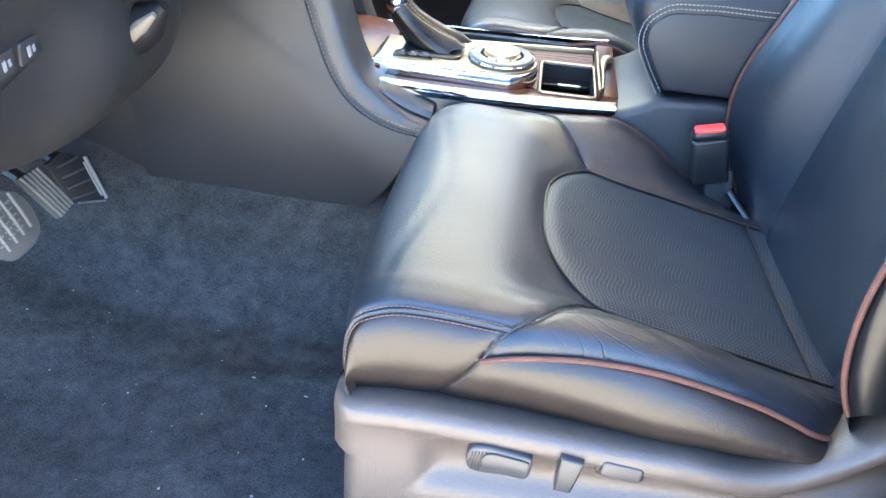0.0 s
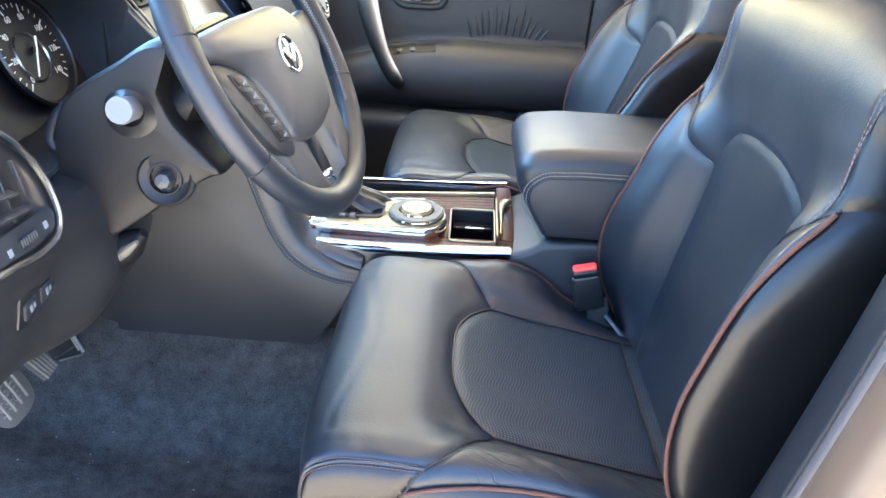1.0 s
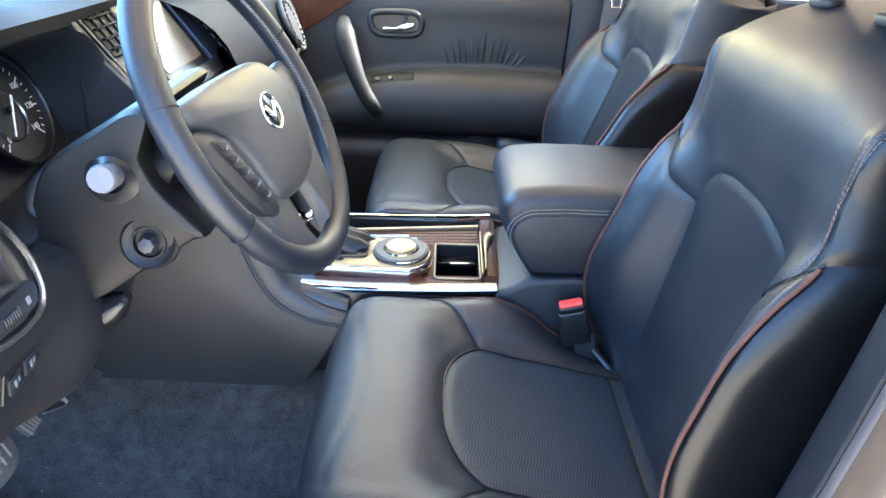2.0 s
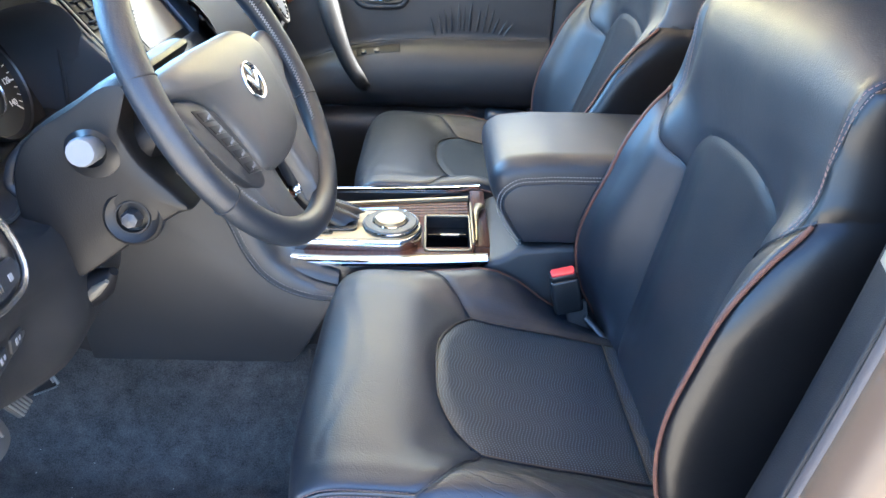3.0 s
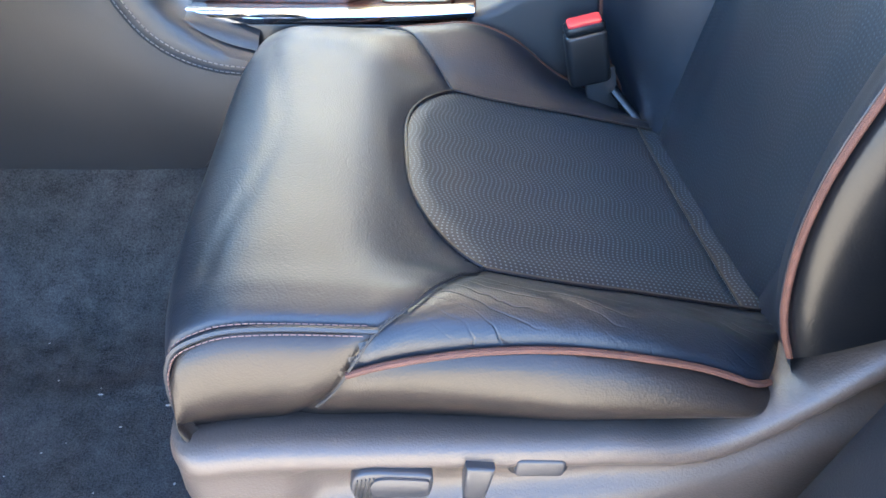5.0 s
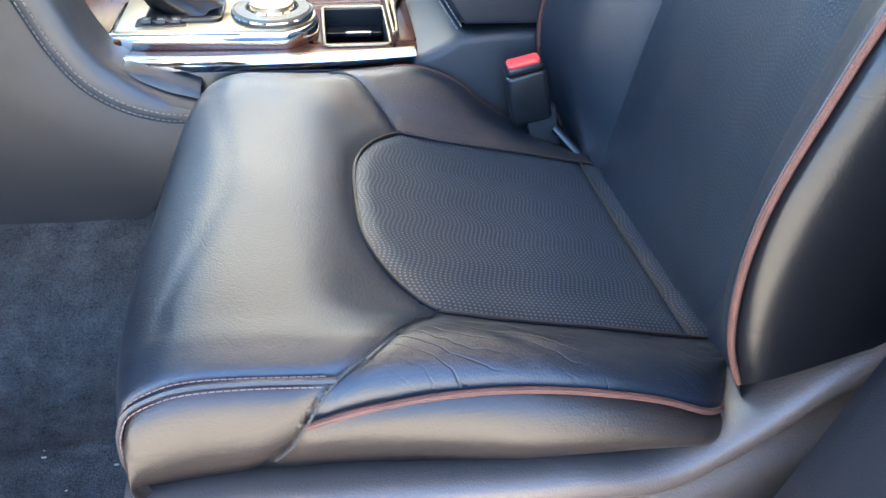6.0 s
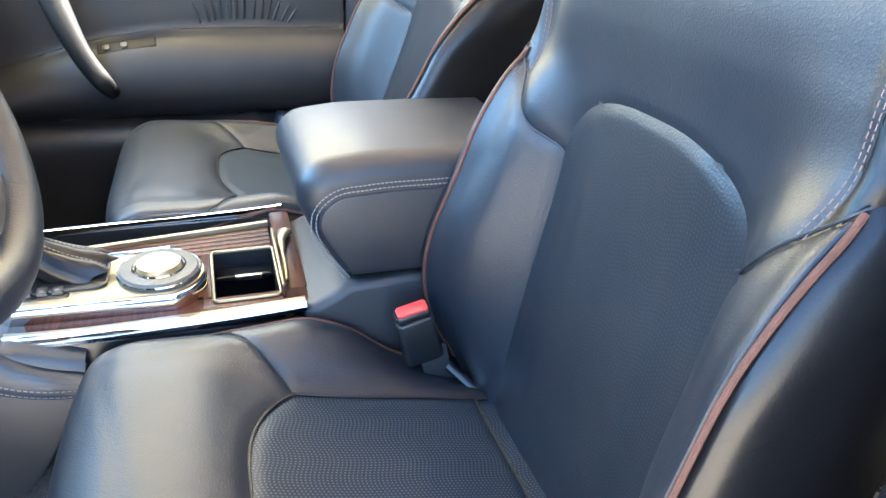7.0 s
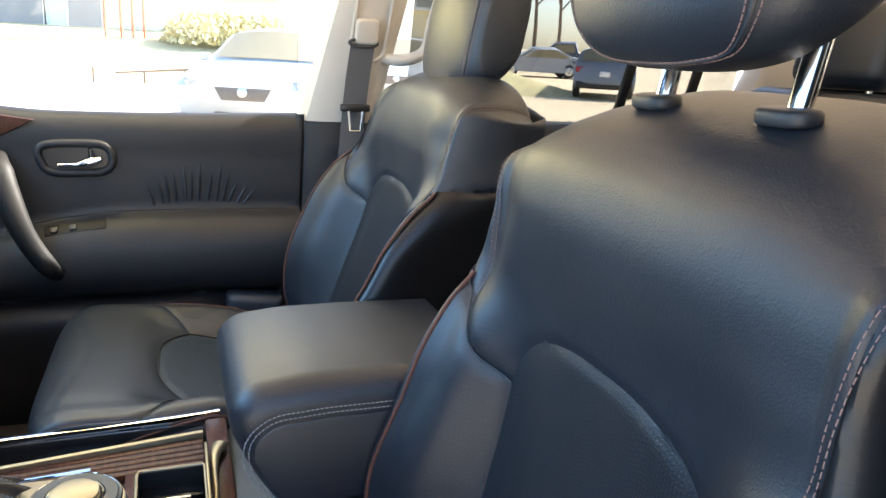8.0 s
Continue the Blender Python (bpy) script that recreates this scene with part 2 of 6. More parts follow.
def spl(xs, ys):
    """A smooth curve through knots; takes numbers or arrays."""
    xs, ys = np.array(xs, float), np.array(ys, float)
    m = np.gradient(ys, xs)

    def f(x):
        x = np.clip(np.asarray(x, float), xs[0], xs[-1])
        i = np.clip(np.searchsorted(xs, x) - 1, 0, len(xs) - 2)
        h = xs[i + 1] - xs[i]
        u = (x - xs[i]) / h
        return ((1 + 2 * u) * (1 - u) ** 2 * ys[i] + u * (1 - u) ** 2 * h * m[i] + u * u * (3 - 2 * u) * ys[i + 1] + u * u * (u - 1) * h * m[i + 1])
    return f


def smooth_line(pts, n=40, closed=False):
    """A smooth curve of n points through the given ones, evenly spaced along knots."""
    p = np.array(pts, float)
    if closed:
        p = np.vstack([p[-2:], p, p[:3]])
        k = np.arange(len(p)) - 2.0
        q = np.linspace(0, len(pts), n, endpoint=False)
    else:
        k = np.r_[0, np.cumsum(np.linalg.norm(np.diff(p, axis=0), axis=1))]
        q = np.linspace(0, k[-1], n)
    return np.stack([spl(k, p[:, i])(q) for i in range(p.shape[1])], 1)


def grid(rows, closed_u=False, closed_v=False, caps=False, bm=None):
    """Quads over rows of points."""
    bm = bm or bmesh.new()
    vs = [[bm.verts.new(tuple(map(float, p))) for p in row] for row in rows]
    nu, nv = len(vs), len(vs[0])
    for i in range(nu if closed_u else nu - 1):
        for j in range(nv if closed_v else nv - 1):
            try:
                bm.faces.new((vs[i][j], vs[i][(j + 1) % nv], vs[(i + 1) % nu][(j + 1) % nv], vs[(i + 1) % nu][j]))
            except ValueError:
                pass
    if caps:
        for row in (vs[0], vs[-1]):
            bm.faces.new(row)
    return bm


def tube(pts, r, n=8, closed=False, flat=1.0, bm=None, up=(0, 0, 1)):
    """A round or flattened bar along a line; r may change along it."""
    p = np.array(pts, float)
    k = len(p)
    r = np.full(k, r) if np.isscalar(r) else np.interp(np.linspace(0, 1, k), np.linspace(0, 1, len(r)), r)
    rows = []
    side = None
    for i in range(k):
        a, b = (p[(i - 1) % k], p[(i + 1) % k]) if closed else (p[max(i - 1, 0)], p[min(i + 1, k - 1)])
        d = b - a
        d = d / (np.linalg.norm(d) + 1e-9)
        if side is None:
            side = np.cross(d, up)
            if np.linalg.norm(side) < 1e-3:
                side = np.cross(d, (1, 0, 0))
        side = side - d * (side @ d)
        side = side / (np.linalg.norm(side) + 1e-9)
        top = np.cross(side, d)
        rows.append([p[i] + r[i] * (math.cos(t) * side + flat * math.sin(t) * top) for t in np.linspace(0, 2 * math.pi, n, endpoint=False)])
    return grid(rows, closed_u=closed, closed_v=True, caps=not closed, bm=bm)


def box(sx, sy, sz, bevel=0.004, seg=3, m=None, bm=None):
    """A block with rounded edges, centred on m."""
    b2 = bmesh.new()
    bmesh.ops.create_cube(b2, size=1.0, matrix=Matrix.Diagonal((sx, sy, sz, 1)))
    if bevel:
        bmesh.ops.bevel(b2, geom=b2.edges[:], offset=min(bevel, 0.49 * min(sx, sy, sz)), segments=seg, profile=0.5, affect="EDGES")
    if m is not None:
        bmesh.ops.transform(b2, matrix=m, verts=b2.verts)
    return joined(bm, b2)


def joined(bm, other):
    if bm is None:
        return other
    me = bpy.data.meshes.new("tmp")
    other.to_mesh(me)
    other.free()
    bm.from_mesh(me)
    bpy.data.meshes.remove(me)
    return bm


def prism(outline, depth, bevel=0.0, seg=2, m=None, bm=None):
    """An outline in its own xy plane, raised by depth along z, with rounded edges."""
    b2 = bmesh.new()
    vs = [b2.verts.new((float(x), float(y), 0)) for x, y in outline]
    f = b2.faces.new(vs)
    got = bmesh.ops.extrude_face_region(b2, geom=[f])
    bmesh.ops.translate(b2, vec=(0, 0, depth), verts=[v for v in got["geom"] if isinstance(v, bmesh.types.BMVert)])
    if bevel:
        bmesh.ops.recalc_face_normals(b2, faces=b2.faces)
        es = [e for e in b2.edges if len(e.link_faces) == 2 and e.calc_face_angle(0) > 0.6 and abs(e.verts[0].co.z - e.verts[1].co.z) < 1e-6]
        bmesh.ops.bevel(b2, geom=es, offset=bevel, segments=seg, profile=0.5, affect="EDGES")
    if m is not None:
        bmesh.ops.transform(b2, matrix=m, verts=b2.verts)
    return joined(bm, b2)


def disc(r, h, bevel=0.002, n=40, m=None, bm=None):
    return prism([(r * math.cos(a), r * math.sin(a)) for a in np.linspace(0, 2 * math.pi, n, endpoint=False)], h, bevel, 2, m, bm)


def lathe(profile, n=40, m=None, bm=None):
    """Turns a profile of (radius, height) about z."""
    b2 = grid([[(r * math.cos(a), r * math.sin(a), z) for a in np.linspace(0, 2 * math.pi, n, endpoint=False)] for r, z in profile], closed_v=True)
    if m is not None:
        bmesh.ops.transform(b2, matrix=m, verts=b2.verts)
    return joined(bm, b2)


def rounded(w, h, r, n=6):
    """The outline of a rectangle with round corners, about the origin."""
    out = []
    for cx, cy, a0 in ((w / 2 - r, h / 2 - r, 0), (-w / 2 + r, h / 2 - r, 90), (-w / 2 + r, -h / 2 + r, 180), (w / 2 - r, -h / 2 + r, 270)):
        for k in range(n + 1):
            a = radians(a0 + 90 * k / n)
            out.append((cx + r * math.cos(a), cy + r * math.sin(a)))
    return out


def basis(origin, x, y):
    """A pose whose own x and y run along the given ways."""
    x = Vector(x).normalized()
    z = x.cross(Vector(y)).normalized()
    y = z.cross(x)
    return Matrix(((x.x, y.x, z.x, origin[0]), (x.y, y.y, z.y, origin[1]), (x.z, y.z, z.z, origin[2]), (0, 0, 0, 1)))


XZ = lambda y: Matrix(((1, 0, 0, 0), (0, 0, 1, y), (0, 1, 0, 0), (0, 0, 0, 1)))  # outline (x, z), raised along +y


def stitches(line, pitch=0.006, length=0.0038, r=0.0006, bm=None):
    """Short threads along a line."""
    p = np.array(line, float)
    k = np.r_[0, np.cumsum(np.linalg.norm(np.diff(p, axis=0), axis=1))]
    bm = bm or bmesh.new()
    at = lambda q: np.array([np.interp(q, k, p[:, i]) for i in range(3)])
    q = 0.0
    while q + length < k[-1]:
        tube([at(q), at(q + length / 2), at(q + length)], r, n=4, bm=bm)
        q += pitch
    return bm


def skin(S, ss, ts, seams, region, mt, depth=0.003, width=0.007, flip=1):
    """A padded cover S(s, t) cut into panels along seams. Grid corners near a seam move onto it, and the cover sinks there.
    Returns the panels' bmeshes by name."""
    s, t = np.meshgrid(ss, ts, indexing="ij")
    cs, ct = (ss[1] - ss[0]), (ts[1] - ts[0])
    best = np.full(s.shape, 1e9)
    ns, nt = s.copy(), t.copy()
    for line in seams:
        p = np.array(line, float)
        k = np.r_[0, np.cumsum(np.hypot(np.diff(p[:, 0]), np.diff(p[:, 1]) * mt))]
        q = np.arange(0, k[-1], 0.001)
        p = np.stack([np.interp(q, k, p[:, 0]), np.interp(q, k, p[:, 1])], 1)
        for a in range(0, s.shape[0]):
            d = np.hypot(s[a][:, None] - p[None, :, 0], (t[a][:, None] - p[None, :, 1]) * mt)
            j = d.argmin(1)
            dm = d[np.arange(len(j)), j]
            near = dm < best[a]
            best[a][near] = dm[near]
            ns[a][near], nt[a][near] = p[j[near], 0], p[j[near], 1]
    snap = best < 0.56 * max(cs, ct * mt)
    s2, t2 = np.where(snap, ns, s), np.where(snap, nt, t)
    dist = np.where(snap, 0, best)
    P = S(s2, t2)
    e = 1e-3
    du, dv = S(s2 + e, t2) - S(s2 - e, t2), S(s2, t2 + e / mt) - S(s2, t2 - e / mt)
    N = np.cross(du, dv)
    N *= flip / (np.linalg.norm(N, axis=-1, keepdims=True) + 1e-12)
    P = P - N * (depth * np.exp(-(dist / width) ** 2))[..., None]
    out = {}
    nu, nv = s.shape
    names = region((s2[:-1, :-1] + s2[1:, :-1] + s2[:-1, 1:] + s2[1:, 1:]) / 4, (t2[:-1, :-1] + t2[1:, :-1] + t2[:-1, 1:] + t2[1:, 1:]) / 4)
    maps = {}
    for i in range(nu - 1):
        for j in range(nv - 1):
            nm = names[i, j]
            bm = out.setdefault(nm, bmesh.new())
            vm = maps.setdefault(nm, {})
            f = []
            for key in ((i, j), (i + 1, j), (i + 1, j + 1), (i, j + 1)):
                if key not in vm:
                    vm[key] = bm.verts.new(tuple(P[key].tolist()))
                f.append(vm[key])
            bm.faces.new(f)
    return out


# ---- the car's shell and the ground round it ----
GROUND = lambda x, y: -0.52 + 0.022 * (y - 1.1)


def ground_sheet():
    rows = [[(x, y, GROUND(x, y)) for x in np.linspace(-400, 400, 40)] for y in np.linspace(-400, 400, 40)]
    return tagged(part("ground", grid(rows), M["asphalt"]), "pale sunlit concrete parking lot", "ground", kind="structure")


M["asphalt"] = material("pale_concrete", (0.52, 0.435, 0.305), 0.9, vary=0.2, scale=0.6, bump=0.3, bump_scale=60)
ground_sheet()

# carpeted floor: flat pan, rising to the tunnel and to the toe board
fz_x = spl((-1.0, -0.80, -0.66, -0.55, -0.45, 0.9), (0.36, 0.26, 0.11, 0.035, 0.0, 0.0))
fz_y = spl((0.30, 0.40, 0.80, 0.86, 0.91, 0.97, 1.05, 1.20, 1.28, 1.34, 1.40, 1.46, 1.95), (0.02, 0.0, 0.0, 0.012, 0.07, 0.165, 0.19, 0.19, 0.165, 0.07, 0.012, 0.0, 0.0))


def floor_z(x, y):
    lump = 0.006 * noise.noise((x * 7, y * 9, 0.3)) + 0.0035 * noise.noise((x * 22, y * 26, 1.3))
    fold = 0.010 * math.exp(-((y - 0.80 - 0.05 * math.sin(5 * x)) / 0.018) ** 2) * math.exp(-((x + 0.12) / 0.2) ** 2)
    return max(float(fz_x(x)), 0) + float(fz_y(y)) * max(0.2, 1 - max(0, -x - 0.55) * 1.2) + lump + fold


tagged(part("floor", grid([[(x, y, floor_z(x, y)) for x in np.linspace(-1.0, 2.4, 170)] for y in np.linspace(0.33, 1.93, 110)]), M["carpet"]),
       "dark blue-black carpet with specks of dirt", "carpet", kind="structure")
# outer sill under the driver's door opening
rows = []
for x in np.linspace(-1.0, 2.4, 12):
    rows.append([(x, y, z) for y, z in ((0.36, 0.0), (0.345, 0.035), (0.325, 0.045), (0.30, 0.035), (0.285, 0.0), (0.275, -0.10), (0.28, -0.22))])
tagged(part("door_sill", grid(rows), M["plastic_black"]), "black plastic door sill scuff plate", "sill", kind="structure")

# headliner over the cabin
rows = []
for x in np.linspace(-0.30, 2.5, 16):
    rows.append([(x, 1.12 + 0.76 * v, 1.22 - 0.10 * abs(v) ** 3 - 0.03 * ((x - 0.8) / 1.6) ** 2) for v in np.linspace(-1, 1, 15)])
bm = grid(rows)
bmesh.ops.solidify(bm, geom=bm.faces[:], thickness=0.03)
tagged(part("ceiling", bm, M["headliner"]), "light greige cloth headliner", "headliner", kind="structure")


def pillar(name, foot, head, w0, w1, deep, mat, label):
    """An upright post of the body with rounded edges between a foot and a head."""
    rows = []
    for k in np.linspace(0, 1, 10):
        c = np.array(foot) + (np.array(head) - np.array(foot)) * k
        w = w0 + (w1 - w0) * k
        rows.append([(c[0] + ox * w, c[1] + oy * deep, c[2]) for ox, oy in ((-0.5, 0.3), (-0.46, -0.35), (-0.3, -0.5), (0.3, -0.5), (0.46, -0.35), (0.5, 0.3), (0.4, 0.5), (-0.4, 0.5))])
    return tagged(part(name, grid(rows, closed_v=True, caps=True), M[mat]), label, "pillar", kind="structure")


# passenger side posts: light trim above the belt line, dark below
pillar("pillar_b_upper", (0.505, 1.93, 0.715), (0.60, 1.84, 1.16), 0.165, 0.15, 0.09, "pillar", "light grey moulded pillar trim above the belt line")
pillar("pillar_b_lower", (0.49, 1.935, 0.0), (0.505, 1.93, 0.713), 0.19, 0.168, 0.095, "plastic_soft", "charcoal pillar trim below the belt line")
# lighter box over the post's foot; its blue-grey paints sky light there
tagged(part("sill_trim", box(0.12, 0.07, 0.045, 0.016, 3, Matrix.Translation((0.315, 1.875, 0.322)) @ pose(0, 0, 0, 0, 8, 0)), M["band"]), "door post foot trim with sky light painted in as blue-grey", "sill trim", kind="structure")
pillar("pillar_c_upper", (1.62, 1.92, 0.70), (1.76, 1.82, 1.16), 0.17, 0.20, 0.09, "pillar", "light grey moulded rear pillar trim")
pillar("pillar_a_upper", (-0.86, 1.90, 0.70), (-0.26, 1.78, 1.14), 0.09, 0.09, 0.07, "pillar", "light grey windscreen pillar trim")
pillar("pillar_a_upper", (-0.86, 0.34, 0.70), (-0.26, 0.46, 1.14), 0.09, 0.09, 0.07, "pillar", "light grey windscreen pillar trim")
pillar("pillar_d_upper", (2.42, 1.85, 0.55), (2.44, 1.75, 1.16), 0.25, 0.25, 0.10, "pillar", "light grey tailgate pillar trim")
# unseen bonnet, added to block ground light, and windscreen in front of the dash
rows = []
for x in np.linspace(-2.35, -0.98, 16):
    u = (x + 2.35) / 1.37
    rows.append([(x, 1.12 + v * (0.72 + 0.10 * u), 0.46 + 0.24 * u ** 0.6 - 0.05 * abs(v) ** 4 + 0.02 * math.exp(-((abs(v) - 0.45) / 0.12) ** 2)) for v in np.linspace(-1, 1, 21)] )
tagged(part("bonnet", grid(rows), M["tan_paint"]), "unseen tan bonnet added ahead of the windscreen to block ground light", "bonnet", kind="structure")
tagged(part("front_wings", box(1.45, 1.66, 0.72, 0.12, 4, Matrix.Translation((-1.72, 1.12, 0.02))), M["tan_paint"]), "unseen tan front body added under the bonnet", "car body", kind="structure")
ob = tagged(part("windscreen", grid([[(-0.99 + 0.69 * u, 1.12 + v * (0.76 - 0.08 * u), 0.715 + 0.415 * u) for v in np.linspace(-1, 1, 9)] for u in np.linspace(0, 1, 5)]), M["glass"]), "clear raked windscreen", "windscreen", kind="structure")
ob.visible_shadow = False
pillar("pillar_d_upper", (2.42, 0.39, 0.55), (2.44, 0.49, 1.16), 0.25, 0.25, 0.10, "pillar", "light grey tailgate pillar trim")


# ---- front seats ----
YO = spl(range(8), (0, 0.075, 0.150, 0.186, 0.217, 0.243, 0.257, 0.241))
YB = spl(range(8), (0, 0.070, 0.138, 0.186, 0.220, 0.246, 0.262, 0.248))
Z_INSERT = spl((-0.05, 0.0, 0.05, 0.09, 0.13, 0.20, 0.30, 0.39, 0.46), (0.330, 0.338, 0.343, 0.338, 0.319, 0.298, 0.278, 0.259, 0.248))
Z_PIPE = spl((-0.05, 0.0, 0.034, 0.11, 0.20, 0.275, 0.35, 0.42, 0.46), (0.322, 0.330, 0.335, 0.331, 0.323, 0.308, 0.280, 0.248, 0.235))
INNER_RISE = spl((-0.05, 0.10, 0.15, 0.20, 0.25, 0.30, 0.35, 0.42, 0.46), (0.0, 0.0, 0.006, 0.013, 0.003, -0.020, -0.024, -0.014, -0.010))
Z_LOW = spl((-0.05, 0.10, 0.26, 0.31, 0.35, 0.38, 0.46), (0.233, 0.245, 0.242, 0.243, 0.247, 0.253, 0.255))
X_FRONT = spl((-0.13, -0.09, -0.05, -0.015, 0.02, 0.06, 0.10, 0.30, 0.50), (-0.020, -0.042, -0.049, -0.042, -0.012, 0.040, 0.093, 0.300, 0.500))
K_FRONT = spl((-0.13, -0.09, -0.05, -0.015, 0.02, 0.06, 0.10), (-0.15, 0.18, 0.56, 0.86, 0.975, 1.0, 1.0))
X_IN = spl((0.22, 0.27, 0.40, 0.57, 0.64, 0.70, 0.75, 0.79, 0.82, 0.86, 0.90, 0.96), (0.395, 0.402, 0.426, 0.458, 0.462, 0.456, 0.458, 0.472, 0.495, 0.535, 0.585, 0.605))
X_PIPE = spl((0.22, 0.27, 0.30, 0.33, 0.37, 0.43, 0.50, 0.56, 0.61, 0.65, 0.70, 0.75, 0.79, 0.82, 0.86, 0.90, 0.96), (0.400, 0.384, 0.366, 0.352, 0.343, 0.342, 0.358, 0.378, 0.408, 0.440, 0.452, 0.460, 0.478, 0.502, 0.540, 0.588, 0.606))
REAR = spl((0.5, 0.62, 0.72, 0.80, 0.88, 0.96), (0.49, 0.555, 0.588, 0.600, 0.614, 0.615))
PIPE_T = spl((0.085, 0.101, 0.143, 0.176, 0.211, 0.27, 0.324, 0.356, 0.46), (5.72, 5.57, 5.34, 5.25, 5.19, 5.16, 5.13, 5.2, 5.3))
Z_BACK = spl((0.22, 0.50, 0.76, 0.79, 0.82, 0.86, 0.90, 0.96), (0.22, 0.50, 0.760, 0.788, 0.810, 0.829, 0.828, 0.775))


def front_seat(label, yc, side, lift, lean, drop, group, hx, hd, slim):
    """A seat with its base cover, padded cushion, backrest and headrest. side: 1 where the door is towards -y."""
    seat = thing("car_seat", label, "car seat", group, at=(0.2, yc, 0.0))
    inv = Matrix.Translation((-0.2, -yc, 0))

    def put(name, bm, mat, parent=seat, lab=""):
        bmesh.ops.transform(bm, matrix=inv, verts=bm.verts)
        return part(name, bm, M[mat], parent, lab)

    def cushion(s, t):
        a = np.abs(t)
        zi, zp, zb = Z_INSERT(s) + lift, Z_PIPE(s) + lift, Z_LOW(s) + lift
        cols = [zi - 0.003, zi - 0.002, zi, zi + (zp - zi) * 0.62 + 0.005, zp + 0.009, zp, zb + 0.5 * (zp - zb), zb - 0.004]
        i = np.clip(a.astype(int), 0, 6)
        u = a - i
        K = np.stack(cols, -1)
        m = np.gradient(K, axis=-1)
        m[..., 0] = 0
        g = lambda arr, k: np.take_along_axis(arr, k[..., None], -1)[..., 0]
        z = (1 + 2 * u) * (1 - u) ** 2 * g(K, i) + u * (1 - u) ** 2 * g(m, i) + u * u * (3 - 2 * u) * g(K, i + 1) + u * u * (u - 1) * g(m, i + 1)
        yo = YO(a)
        k = K_FRONT(s)
        z = (0.232 + lift) + (z - 0.232 - lift) * k
        sag = np.clip((s - 0.338) / 0.06, 0, 1)
        yo = yo * (1 - 0.22 * sag * sag * (a > 2) * np.clip((a - 2) / 3, 0, 1))
        rear_k = np.clip((s - 0.10) / 0.12, 0, 1)
        yo = yo + rear_k * 0.005 * np.sin(math.pi * np.clip((a - 5) / 2.0, 0, 1)) - 0.010 * (1 - rear_k) * np.clip((a - 5.4) / 1.6, 0, 1)
        x = X_FRONT(s) + 0.018 * (yo / 0.25) ** 4 * np.clip((0.06 - s) / 0.08, 0, 1)
        z = z + 0.0006 * np.sin(38 * x + 9 * yo) * np.exp(-((s - 0.06) / 0.06) ** 2) * (a < 5)
        crease = np.exp(-((t + 3.5) / 1.0) ** 2) * np.clip((s - 0.17) / 0.05, 0, 1)
        z = z + crease * 0.0011 * np.sin(120 * s + 6 * t + 3 * np.sin(23 * s + t)) - 0.0012 * np.exp(-((s - 0.03 - 0.012 * np.cos(t * 1.1)) / 0.004) ** 2) * (a < 3.5)
        inner = np.clip((t - 2.0) / 1.9, 0, 1) * np.clip((7 - t) / 1.6, 0, 1)
        z = z + INNER_RISE(s) * inner * inner * (3 - 2 * inner)
        return np.stack([x, yc + side * np.sign(t) * yo, z], -1)

    tilt = radians(lean)

    def back(s, t):
        a = np.abs(t)
        foot = 0.225 + 0.076 * np.clip((a - 4.1) / 0.9, 0, 1) + 0.036 * np.clip((a - 5) / 1.5, 0, 1)
        s = np.where(s < 0.5, 0.5 - (0.5 - s) * (0.5 - foot) / 0.275, s)
        xi, xp = X_IN(s), X_PIPE(s)
        up = np.clip((s - 0.52) / 0.16, 0, 1)
        up = up * up * (3 - 2 * up)
        cols = [xi + 0.001, xi, xi, xi + (xp - xi) * 0.60, xi + (xp - xi) * 0.86, xp, xp + 0.034 + (0.5 * (xp + REAR(s)) - xp - 0.034) * up, xp + 0.165 + (REAR(s) - xp - 0.165) * up]
        i = np.clip(a.astype(int), 0, 6)
        u = a - i
        K = np.stack(cols, -1)
        m = np.gradient(K, axis=-1)
        m[..., 0] = 0
        g = lambda arr, k: np.take_along_axis(arr, k[..., None], -1)[..., 0]
        x = (1 + 2 * u) * (1 - u) ** 2 * g(K, i) + u * (1 - u) ** 2 * g(m, i) + u * u * (3 - 2 * u) * g(K, i + 1) + u * u * (u - 1) * g(m, i + 1)
        narrow = np.clip((s - 0.62) / 0.10, 0, 1)
        top = np.clip((s - 0.76) / 0.13, 0, 1)
        yo = YB(a) * (1 - 0.050 * narrow * narrow * (3 - 2 * narrow) - 0.12 * top * top)
        mid = np.clip((s - 0.38) / 0.16, 0, 1) * np.clip((0.86 - s) / 0.14, 0, 1) * np.clip((t - 2.2) / 1.8, 0, 1)
        x = x + 0.016 * mid * mid * (3 - 2 * mid)
        yo = yo - 0.006 * mid
        far = np.clip((s - 0.60) / 0.14, 0, 1)
        yo = yo * (1 - slim * far * far * (3 - 2 * far) * (t < 0))
        crest = np.clip((s - 0.84) / 0.12, 0, 1) * (side > 0)
        x = x + 0.045 * crest
        z = Z_BACK(s) + 0.055 * crest ** 1.5 - 0.055 * top * (yo / 0.21) ** 4
        low = np.clip((0.31 - s) / 0.09, 0, 1)
        yo = yo * (1 - 0.05 * low * low)
        dx, dz = x - 0.42, z - 0.26
        x, z = 0.42 + dx * math.cos(tilt) + dz * math.sin(tilt), 0.26 + lift + dz * math.cos(tilt) - dx * math.sin(tilt)
        return np.stack([x, yc + side * np.sign(t) * yo, z], -1)

    # cushion panels
    arc = np.linspace(-2, 2, 41)
    front = [(0.124 + 0.050 * (abs(v) / 2) ** 3.2, v) for v in arc]
